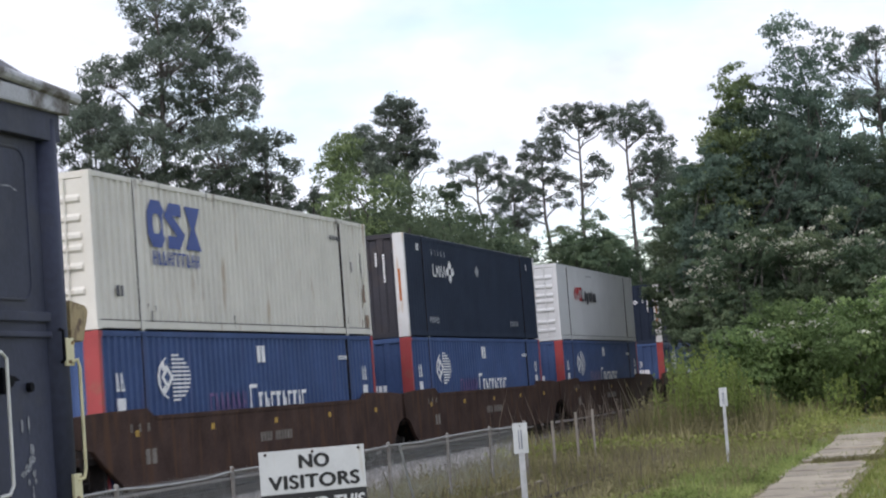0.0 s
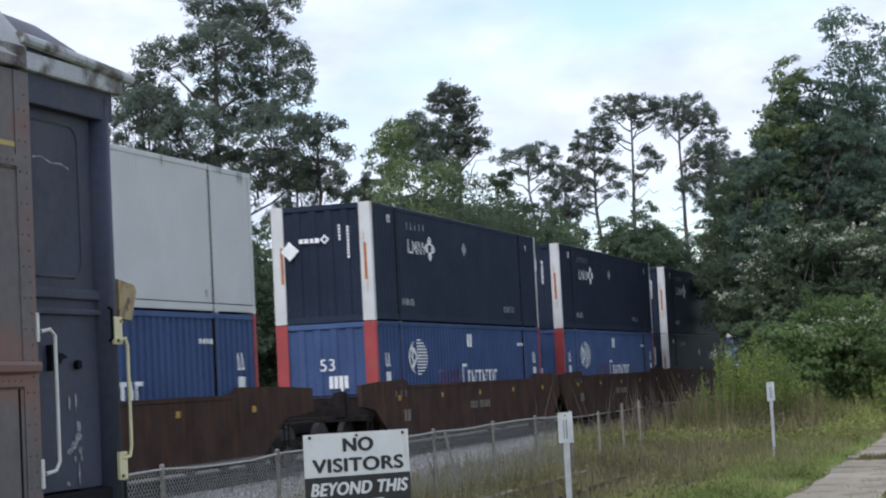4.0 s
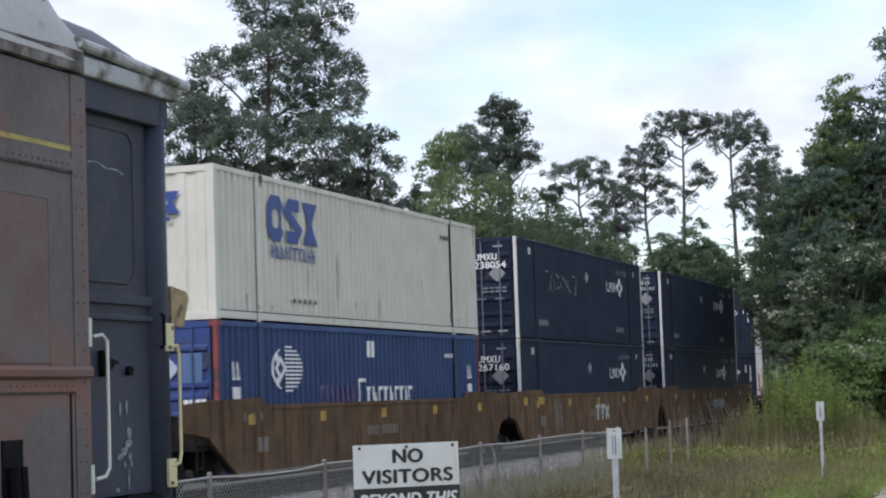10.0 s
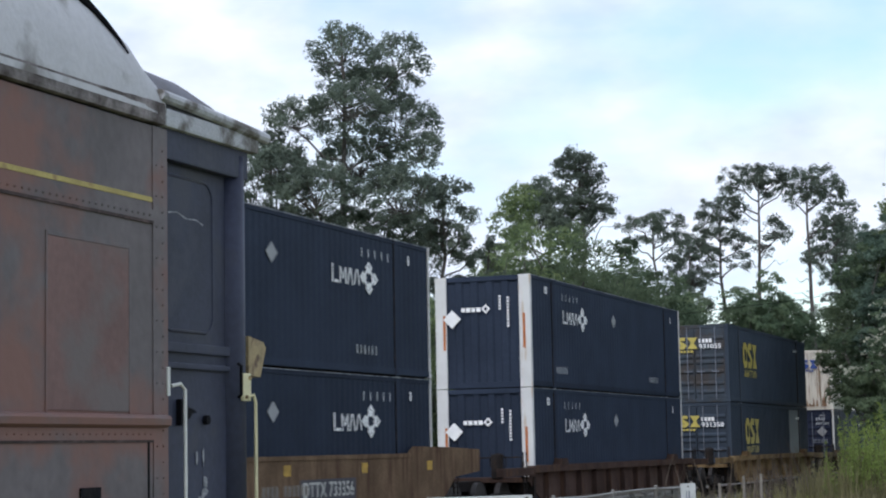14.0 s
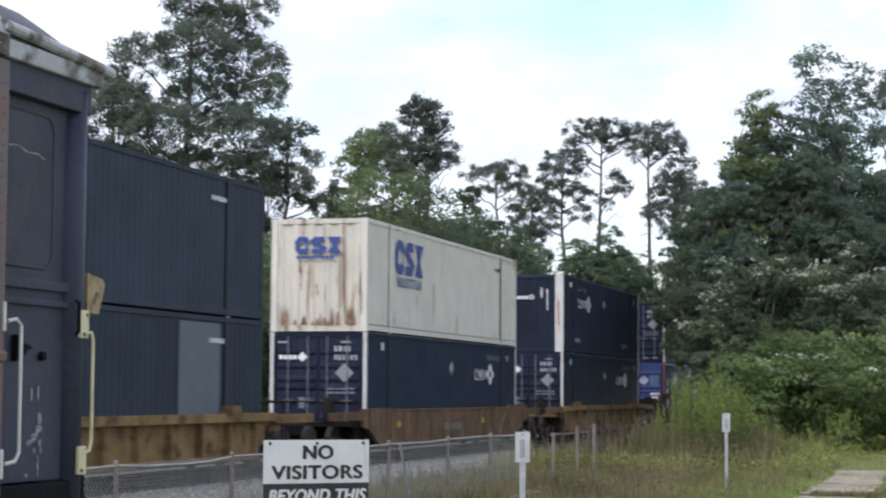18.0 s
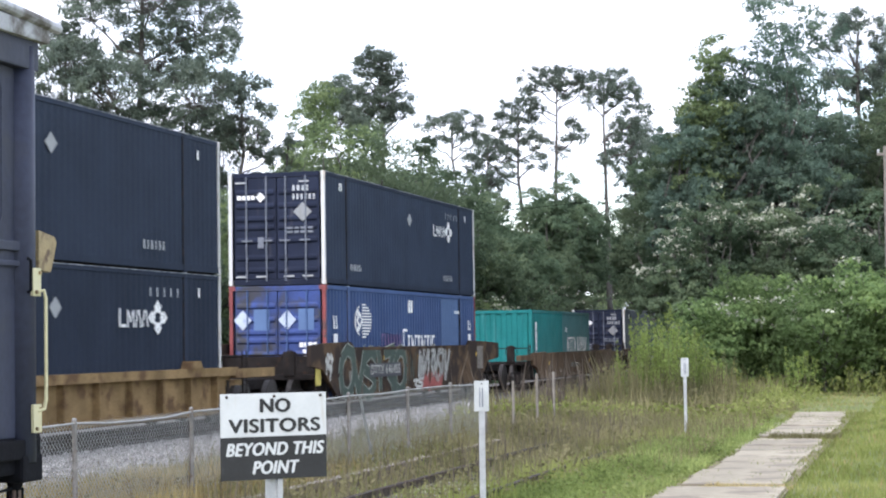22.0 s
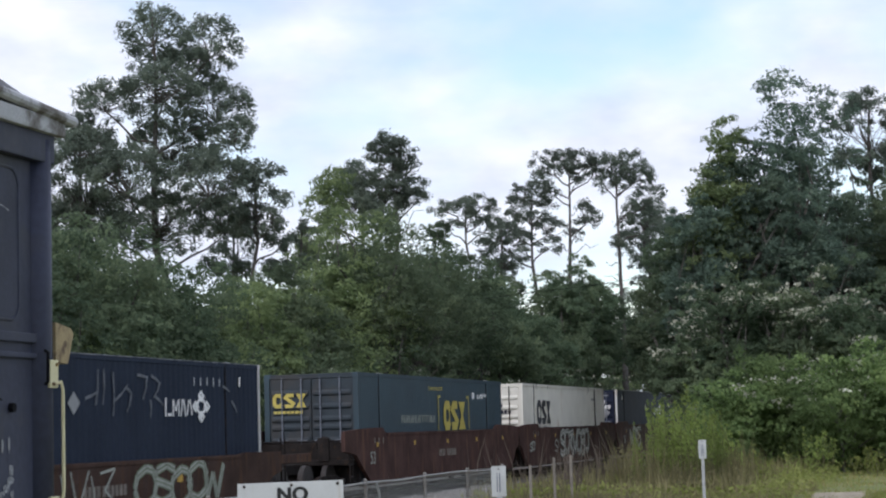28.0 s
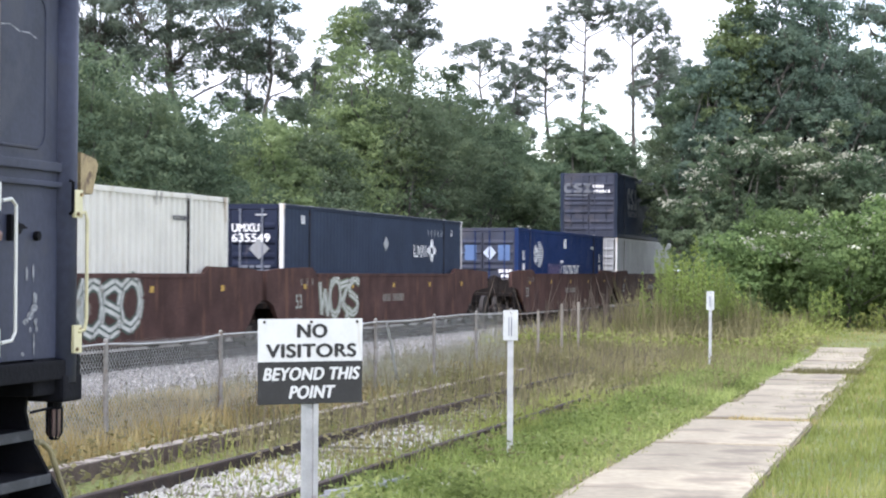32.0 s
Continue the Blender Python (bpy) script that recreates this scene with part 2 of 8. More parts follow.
M_FENCE = mat("dull_grey_fence_steel", (0.21, 0.2, 0.185), 0.7, 0.2, 0.25, 8, 0.15, (0.12, 0.085, 0.06), 0.3)
M_TOPRAIL = mat("dull_galvanised_rail", (0.33, 0.33, 0.32), 0.6, 0.4, 0.2, 8, 0.1, (0.2, 0.16, 0.13), 0.25)
M_HOOD = mat("peeling_white_hood_paint", (0.42, 0.43, 0.46), 0.75, 0, 0.15, 4, 0.25, (0.12, 0.11, 0.1), 0.46)
M_PLANK = mat("grey_weathered_board", (0.24, 0.25, 0.27), 0.9, 0, 0.25, 3, 0.3, (0.1, 0.1, 0.11), 0.4)
M_SPRAYW = mat("white_spray_paint", (0.5, 0.5, 0.46), 0.7, 0, 0.15, 4, 0.05, (0.28, 0.24, 0.2), 0.3)
M_SPRAYK = mat("black_spray_paint", (0.03, 0.028, 0.03), 0.7, 0, 0.2, 4, 0.05)
M_SPRAYR = mat("red_spray_paint", (0.3, 0.07, 0.06), 0.7, 0, 0.2, 4, 0.05)
M_SPRAYG = mat("green_black_spray_paint", (0.035, 0.06, 0.045), 0.7, 0, 0.2, 4, 0.05)
M_GALV = mat("galvanised_steel", (0.42, 0.43, 0.44), 0.5, 0.55, 0.15, 8, 0.1, (0.25, 0.22, 0.2), 0.2)
M_RAIL = mat("rusty_rail", (0.042, 0.029, 0.023), 0.8, 0.2, 0.35, 6, 0.3, (0.05, 0.03, 0.022), 0.4)
M_SIGNW = mat("weathered_white_sign", (0.55, 0.57, 0.57), 0.4, 0, 0.06, 5, 0.03, (0.45, 0.42, 0.36), 0.15, True)
M_SIGNK = mat("black_sign_paint", (0.018, 0.018, 0.02), 0.4, 0, 0.3, 5, 0.03, (0.05, 0.05, 0.055), 0.2)
M_PATH = mat("weathered_concrete", (0.325, 0.282, 0.205), 0.9, 0, 0.26, 0.7, 0.35, (0.205, 0.172, 0.128), 0.46, False, 0.17)
M_CURB = mat("stained_concrete_curb", (0.3, 0.265, 0.225), 0.9, 0, 0.25, 3, 0.4, (0.1, 0.075, 0.055), 0.4)
M_BARK = mat("grey_brown_bark", (0.088, 0.081, 0.073), 0.9, 0, 0.35, 6, 0.6)
M_COACH = mat("faded_red_oxide_coach_paint", (0.128, 0.112, 0.116), 0.7, 0, 0.22, 1.1, 0.12, (0.19, 0.1, 0.082), 0.5, False)
M_COACHK = mat("blue_black_door_paint", (0.034, 0.039, 0.066), 0.55, 0, 0.25, 1.6, 0.08, (0.05, 0.052, 0.064), 0.35)
M_ROOF = mat("chalky_white_roof_paint", (0.48, 0.48, 0.5), 0.75, 0, 0.1, 1.8, 0.25, (0.16, 0.15, 0.14), 0.4)
M_ROOFG = mat("grey_stained_roof_paint", (0.13, 0.135, 0.16), 0.7, 0, 0.2, 2.2, 0.2, (0.09, 0.085, 0.08), 0.4)
M_UNDER = mat("black_underframe", (0.0075, 0.0078, 0.0105), 0.8, 0.0, 0.3, 3, 0.2, (0.015, 0.014, 0.015), 0.2)
M_CREAM = mat("cream_handrail_paint", (0.62, 0.58, 0.36), 0.5, 0, 0.1, 6, 0.08, (0.3, 0.2, 0.1), 0.2)
M_WHITERAIL = mat("white_grab_iron_paint", (0.6, 0.61, 0.58), 0.5, 0, 0.08, 6, 0.08)
M_LAMP = mat("rusted_marker_lamp", (0.36, 0.28, 0.15), 0.7, 0.1, 0.35, 7, 0.3, (0.11, 0.07, 0.045), 0.45)
M_STRIPE = mat("faded_yellow_stripe", (0.38, 0.31, 0.1), 0.7, 0, 0.2, 5, 0.1, (0.2, 0.12, 0.06), 0.25)
M_GRAF = mat("pale_spray_paint", (0.3, 0.32, 0.28), 0.7, 0, 0.2, 3, 0.05)
M_STENCIL = mat("faded_stencil_paint", (0.17, 0.15, 0.125), 0.7, 0, 0.3, 5, 0.05)
M_GRAF2 = mat("green_spray_paint", (0.13, 0.16, 0.1), 0.7, 0, 0.25, 3, 0.05)
M_GRAF3 = mat("yellow_stencil_paint", (0.42, 0.26, 0.04), 0.7, 0, 0.25, 5, 0.05)
M_STONEW = mat("pale_limestone", (0.42, 0.41, 0.38), 0.9, 0, 0.2, 9, 0.2)
M_STONEG = mat("grey_granite_ballast", (0.34, 0.325, 0.31), 0.9, 0, 0.6, 11, 0.2, (0.14, 0.13, 0.125), 0.45)
M_POLE = mat("grey_weathered_pole", (0.2, 0.18, 0.155), 0.9, 0, 0.2, 4, 0.3)
for dull, gloss in ((M_COACHK, 0.25), (M_UNDER, 0.1), (M_NAVY, 0.03), (M_NAVY2, 0.06), (M_STEELBLUE, 0.04), (M_BLUE, 0.06), (M_SHADEBLUE, 0.04), (M_TEAL, 0.08), (M_TEAL2, 0.08), (M_WHITE, 0.15), (M_WHITE2, 0.15), (M_CARBROWN, 0.05), (M_CARMUD, 0.05), (M_CARTAN, 0.05), (M_CARYEL, 0.05), (M_CARRED, 0.05), (M_STEEL, 0.1), (M_GREY, 0.1)):
    dull.node_tree.nodes["Principled BSDF"].inputs["Specular IOR Level"].default_value = gloss  # chalky, weathered paint

L_PINE = leafy("pine_needles", (0.13, 0.162, 0.13), 0.3, 0.4, (0.2, 0.235, 0.182))
# greens of the wood are paled and blued to stand in for distance haze
L_OAK = leafy("broad_leaves", (0.132, 0.176, 0.106), 0.4, 0.55, (0.215, 0.265, 0.15))
L_DARK = leafy("dark_broad_leaves", (0.108, 0.155, 0.095), 0.4, 0.55, (0.175, 0.225, 0.13))
# bluish haze over the tallest crowns, put into the leaf colour
L_HAZE = leafy("haze_blued_leaves", (0.135, 0.195, 0.15), 0.4, 0.55, (0.22, 0.29, 0.205))
L_VINE = leafy("vine_leaves", (0.172, 0.25, 0.1), 0.35, 0.55, (0.29, 0.38, 0.145))
L_LIGHT = leafy("light_green_leaves", (0.178, 0.235, 0.112), 0.35, 0.55, (0.28, 0.345, 0.16))
L_BLOOM = leafy("cream_blossom", (0.4, 0.41, 0.32), 0.2, 0.3, (0.55, 0.55, 0.45))
L_LUSH = leafy("lush_verge_leaves", (0.22, 0.28, 0.086), 0.45, 0.5, (0.4, 0.445, 0.165))
L_SPIKE = leafy("yellow_green_stalks", (0.23, 0.3, 0.085), 0.35, 0.5, (0.38, 0.475, 0.14))
L_GRASS = leafy("fresh_grass", (0.228, 0.262, 0.075), 0.35, 0.45, (0.37, 0.38, 0.14))
L_DRY = leafy("dry_grass", (0.34, 0.268, 0.118), 0.45, 0.4, (0.5, 0.42, 0.22))
L_WEED = leafy("olive_weeds", (0.17, 0.158, 0.078), 0.4, 0.4, (0.28, 0.25, 0.135))
L_DEAD = leafy("dead_brown_stalks", (0.12, 0.098, 0.08), 0.4, 0.3, (0.21, 0.175, 0.14))


# ---- mesh helpers ----
def link(name, me, material, parent=None, label=""):
    ob = new(name, me)
    if material is not None and not me.materials:
        me.materials.append(material)
    ob.parent = parent
    return tagged(ob, label)


def part(name, bm, material, parent=None, label="", smooth=False):
    """One bmesh as one mesh object under a thing or part."""
    me = bpy.data.meshes.new(name)
    bm.to_mesh(me)
    bm.free()
    if smooth:
        me.shade_smooth()
    return link(name, me, material, parent, label)


def base(name, x, y, z, rz=0.0):
    """The Empty at a thing's base."""
    ob = new(name)
    ob.matrix_basis = pose(x, y, z, 0, 0, rz)
    ob.empty_display_size = 0.2
    return ob


def bm_box(x0, x1, y0, y1, z0, z1, bevel=0.0, bm=None):
    bm = bm or bmesh.new()
    r = bmesh.ops.create_cube(bm, size=1.0, matrix=Matrix.Translation(((x0 + x1) / 2, (y0 + y1) / 2, (z0 + z1) / 2)) @ Matrix.Diagonal((x1 - x0, y1 - y0, z1 - z0, 1)))
    if bevel:
        es = list({e for v in r["verts"] for e in v.link_edges})
        bmesh.ops.bevel(bm, geom=es, offset=bevel, segments=2, affect="EDGES", profile=0.7)
    return bm


def bm_prism(outline, y0, y1, bm=None, axis="y"):
    """An outline of (x, z) pushed from y0 to y1; axis 'x': an outline of (y, z) pushed along x."""
    bm = bm or bmesh.new()
    at = (lambda a, b, d: (a, d, b)) if axis == "y" else (lambda a, b, d: (d, a, b))
    r0 = [bm.verts.new(at(a, b, y0)) for a, b in outline]
    r1 = [bm.verts.new(at(a, b, y1)) for a, b in outline]
    bm.faces.new(r0), bm.faces.new(r1[::-1])
    for i in range(len(outline)):
        j = (i + 1) % len(outline)
        bm.faces.new((r0[i], r1[i], r1[j], r0[j]))
    bmesh.ops.recalc_face_normals(bm, faces=bm.faces)
    return bm


def bm_tube(points, radius, sides=8, bm=None, r_end=None):
    """A tube along points, tapering to r_end."""
    bm = bm or bmesh.new()
    pts = [Vector(p) for p in points]
    rings = []
    for i, p in enumerate(pts):
        d = (pts[min(i + 1, len(pts) - 1)] - pts[max(i - 1, 0)]).normalized()
        u = d.orthogonal().normalized() if i == 0 else (rings_u - d * rings_u.dot(d)).normalized()
        rings_u = u
        w = d.cross(u)
        r = radius if r_end is None else radius + (r_end - radius) * i / (len(pts) - 1)
        rings.append([bm.verts.new(p + (u * math.cos(2 * math.pi * k / sides) + w * math.sin(2 * math.pi * k / sides)) * r) for k in range(sides)])
    for a, b in zip(rings, rings[1:]):
        for k in range(sides):
            bm.faces.new((a[k], a[(k + 1) % sides], b[(k + 1) % sides], b[k]))
    bm.faces.new(rings[0][::-1]), bm.faces.new(rings[-1])
    return bm


def mesh_of(name, verts, faces, material, smooth=False):
    """A mesh from numpy arrays: verts (n, 3), faces (m, k)."""
    me = bpy.data.meshes.new(name)
    v, fa = np.asarray(verts, np.float32), np.asarray(faces, np.int32)
    me.vertices.add(len(v))
    me.vertices.foreach_set("co", v.ravel())
    me.loops.add(fa.size)
    me.loops.foreach_set("vertex_index", fa.ravel())
    me.polygons.add(len(fa))
    me.polygons.foreach_set("loop_start", np.arange(0, fa.size, fa.shape[1], dtype=np.int32))
    me.update(calc_edges=True)
    me.materials.append(material)
    if smooth:
        me.shade_smooth()
    return me


def bars(x0, z0, widths, h, gap, y, slant=0.0, bm=None):
    """Plain upright blocks side by side on a wall facing -y, standing for writing."""
    bm = bm or bmesh.new()
    x = x0
    for w in widths:
        vs = [bm.verts.new((x + a * w + b * h * slant, y, z0 + b * h)) for a, b in ((0, 0), (1, 0), (1, 1), (0, 1))]
        bm.faces.new(vs)
        x += w + gap
    return bm


# ---- ground ----
def ground_height(x, y):
    """Flat by the path, a low bank under the main line, faint unevenness."""
    z = 0.03 * noise.noise((x * 0.35, y * 0.5, 0)) + 0.015 * noise.noise((x * 1.3, y * 1.4, 5))
    if 10.6 < y < 22:
        k = min(1, (y - 10.6) / 3.0, (22 - y) / 3.0)
        z = z * (1 - k) - 0.1 * k
    if 4.75 < y < 7.62 and x > -12:
        z = z * 0.4 - 0.05 * min(1, (y - 4.75) / 0.3)
    if 1.4 < y < 4.0 and 5 < x < 52:
        z = z * 0.2 - 0.045
    return z


def ground_sheet():
    xs = np.concatenate([[-1500, -400, -120, -40, -10], np.arange(0, 60, 0.75), np.arange(60, 160, 5), [200, 320, 600, 1500]])
    ys = np.concatenate([[-1500, -400, -120, -40, -15, -8], np.arange(-5, 24, 0.5), np.arange(24, 60, 6), [90, 150, 400, 1500]])
    vs = [(x, y, ground_height(x, y)) for x in xs for y in ys]
    n = len(ys)
    fs = [(i * n + j, (i + 1) * n + j, (i + 1) * n + j + 1, i * n + j + 1) for i in range(len(xs) - 1) for j in range(n - 1)]
    m = bpy.data.materials.new("grassy_soil")
    m.use_nodes = True
    nd, l = m.node_tree.nodes, m.node_tree.links
    b = nd["Principled BSDF"]
    tc, n1, n2, r1, r2, mx = [nd.new(k) for k in ("ShaderNodeTexCoord", "ShaderNodeTexNoise", "ShaderNodeTexNoise", "ShaderNodeValToRGB", "ShaderNodeValToRGB", "ShaderNodeMix")]
    n1.inputs["Scale"].default_value, n1.inputs["Detail"].default_value = 0.5, 6
    n2.inputs["Scale"].default_value, n2.inputs["Detail"].default_value = 14, 5
    for q in (n1, n2):
        l.new(tc.outputs["Object"], q.inputs["Vector"])
    r1.color_ramp.elements[0].color, r1.color_ramp.elements[1].color = (0.15, 0.19, 0.05, 1), (0.22, 0.22, 0.085, 1)
    r1.color_ramp.elements[0].position, r1.color_ramp.elements[1].position = 0.4, 0.66
    r2.color_ramp.elements[0].color, r2.color_ramp.elements[1].color = (0.45, 0.45, 0.4, 1), (1, 1, 1, 1)
    r2.color_ramp.elements[0].position, r2.color_ramp.elements[1].position = 0.3, 0.65
    mx.data_type, mx.blend_type = "RGBA", "MULTIPLY"
    mx.inputs[0].default_value = 0.8
    l.new(n1.outputs[0], r1.inputs[0]), l.new(n2.outputs[0], r2.inputs[0])
    l.new(r1.outputs[0], mx.inputs[6]), l.new(r2.outputs[0], mx.inputs[7])
    l.new(mx.outputs[2], b.inputs["Base Color"])
    b.inputs["Roughness"].default_value = 0.95
    bp = nd.new("ShaderNodeBump")
    bp.inputs["Strength"].default_value, bp.inputs["Distance"].default_value = 0.6, 0.05
    l.new(n2.outputs[0], bp.inputs["Height"]), l.new(bp.outputs[0], b.inputs["Normal"])
    ob = link("ground", mesh_of("ground", vs, fs, m, True), m)
    tagged(ob, "flat grassy ground with sandy patches beside the tracks", "ground", kind="structure")


ground_sheet()

# main line: ballast bed, two rails, sleepers
RAIL_TOP = 0.13
Y_MAIN = 16.495  # middle of the main line
Y_SIDE = 6.055  # middle of the siding


def bed(name, y0, y1, top, shoulder, x0, x1, material, label):
    bm = bm_prism([(y0, -0.06), (y0 + shoulder, top), (y1 - shoulder, top), (y1, -0.06)], x0, x1, None, "x")
    return tagged(part(name, bm, material), label, "track bed", kind="structure")


M_BED = mat("grey_ballast_bed", (0.17, 0.16, 0.152), 0.95, 0, 0.3, 5, 0.8, (0.13, 0.12, 0.11), 0.4)
M_BEDW = mat("sandy_gravel_bed", (0.36, 0.34, 0.29), 0.95, 0, 0.3, 5, 0.8, (0.17, 0.16, 0.08), 0.45)
bed("ballast_bed", 10.9, 22.0, 0.0, 2.4, -420, 540, M_BED, "grey crushed-stone ballast under the main line")
# oily strip whose near-black colour also holds the shade under the train
bed("oily_track_strip", 14.7, 18.3, 0.008, 0.3, -420, 540, mat("oily_shaded_ballast", (0.05, 0.044, 0.04), 0.95, 0, 0.35, 6, 0.8, (0.025, 0.022, 0.02), 0.4), "oil-darkened ballast between and beside the main rails, under-train shade painted in")
bed("siding_gravel", 5.0, 7.35, -0.035, 0.15, -12, 26, M_BEDW, "thin pale gravel between the siding rails")


def rail_line(name, y, x0, x1, top, h, label):
    prof = [(-0.065, -h), (0.065, -h), (0.065, -h + 0.015), (0.012, -h + 0.035), (0.012, -0.035), (0.034, -0.028), (0.034, -0.006), (0.026, 0), (-0.026, 0), (-0.034, -0.006), (-0.034, -0.028), (-0.012, -0.035), (-0.012, -h + 0.035), (-0.065, -h + 0.015)]
    bm = bm_prism([(y + a, top + b) for a, b in prof], x0, x1, None, "x")
    return tagged(part(name, bm, M_RAIL), label, "rail", kind="structure")


for dy in (-0.7525, 0.7525):
    rail_line("rail", Y_MAIN + dy, -420, 540, RAIL_TOP, 0.15, "steel rail of the main line")
    rail_line("rail", Y_SIDE + dy * 0.965, -12, 45, 0.085, 0.16, "rusty rail of the overgrown siding")


def sleepers():
    me = None
    for name, y, x0, x1, step, z, half in (("main_sleepers", Y_MAIN, 4, 130, 0.55, 0.0, 1.3), ("siding_sleepers", Y_SIDE, 9, 44, 0.56, -0.045, 1.2)):
        top = base(name, 0, y, 0)
        tagged(top, "old timber sleepers sunk in the gravel", "sleepers", kind="structure")
        me = bpy.data.meshes.new("sleeper")
        bm = bm_box(-0.11, 0.11, -half, half, -0.12, 0.015, 0.012)
        bm.to_mesh(me), bm.free()
        me.materials.append(M_RAILTIE)
        x = x0
        while x < x1:
            ob = new("sleeper", me)
            ob.parent = top
            ob.matrix_basis = pose(x + random.uniform(-0.03, 0.03), random.uniform(-0.04, 0.04), z, 0, 0, random.uniform(-1.5, 1.5))
            x += step


M_RAILTIE = mat("grey_weathered_sleeper", (0.1, 0.085, 0.07), 0.95, 0, 0.35, 4, 0.5, None, 0, False, 0.25)
sleepers()

# the low kerb along the fence
M_KERB = mat("rust_stained_kerb", (0.085, 0.06, 0.048), 0.9, 0, 0.35, 3, 0.4, (0.13, 0.1, 0.08), 0.35)
kb = bm_box(8, 33.5, 7.62, 7.8, -0.1, 0.13, 0.015)
kerb = tagged(part("kerb", kb, M_KERB), "low rust-stained kerb with pale grit on top", "kerb", kind="structure")
part("kerb_top", bm_box(8, 33.5, 7.63, 7.79, 0.131, 0.138, 0.002), M_CURB, kerb)


M_SOIL = mat("bare_brown_soil", (0.17, 0.135, 0.085), 0.95, 0, 0.35, 3, 0.5, (0.2, 0.2, 0.08), 0.45)


def path_slabs():
    top = base("pavement", 0, 0, 0)
    tagged(top, "old concrete footpath with weedy joints", "pavement", kind="structure")
    bed_bm = bm_prism([(4, 1.72), (49.4, 2.16), (49.4, 3.8), (4, 3.46)], -0.2, -0.012)
    bmesh.ops.transform(bed_bm, matrix=Matrix(((1, 0, 0, 0), (0, 0, 1, 0), (0, 1, 0, 0), (0, 0, 0, 1))), verts=bed_bm.verts)
    bmesh.ops.recalc_face_normals(bed_bm, faces=bed_bm.faces)
    part("path_bed", bed_bm, M_SOIL, top, "bare brown soil along the path")
    x = 4.2
    rnd = random.Random(4)
    while x < 48.5:
        ln = rnd.choice((1.5, 1.52, 1.48))
        gap = 0.012
        if abs(x + ln - 24.5) < 0.8:
            ln, gap = 24.35 - x, 0.42
        elif abs(x + ln - 36.4) < 0.8:
            ln, gap = 36.3 - x, 0.5
        veer = max(0.0, x - 15) * 0.0115  # the path drifts towards the siding and narrows a little
        y0, y1 = 1.85 + veer * 1.1, 3.33 + veer * 0.95
        if x > 24:
            y0 += 0.16 * rnd.random()
            y1 -= 0.2 * rnd.random()
        bm = bm_box(-ln / 2, ln / 2, -(y1 - y0) / 2, (y1 - y0) / 2, -0.1, 0.0, 0.012)
        ob = part("slab", bm, M_PATH, top)
        ob.matrix_basis = pose(x + ln / 2, (y0 + y1) / 2, 0.012 + rnd.uniform(-0.008, 0.012), rnd.uniform(-0.4, 0.4), rnd.uniform(-0.2, 0.2), 0.7 + rnd.uniform(-0.2, 0.2))
        x += ln + gap


path_slabs()


# ---- the train ----
CL, CW, CH = 16.15, 2.59, 2.896  # a 53-foot container
LOW_Z, UP_Z = 0.49, 3.405  # floors of the lower and the upper container
MOVERS = []  # (thing, place along the train, y, z)


def wavy(x0, x1, z0, z1, pitch, depth, inward=1):
    """A corrugated wall in the plane y = 0, the ribs standing out to -y."""
    xs, x = [], x0
    k = (0.0, 0.36, 0.48, 0.86)
    lv = (0, 0, 1, 1)
    while x < x1 - 1e-6:
        for a, b in zip(k, lv):
            if x + a * pitch < x1:
                xs.append((x + a * pitch, b * depth))
        x += pitch
    xs.append((x1, 0))
    bm = bmesh.new()
    lo = [bm.verts.new((a, b * inward, z0)) for a, b in xs]
    hi = [bm.verts.new((a, b * inward, z1)) for a, b in xs]
    for i in range(len(xs) - 1):
        bm.faces.new((lo[i], lo[i + 1], hi[i + 1], hi[i]))
    return bm


def onto(bm, m):
    bmesh.ops.transform(bm, matrix=m, verts=bm.verts)
    return bm


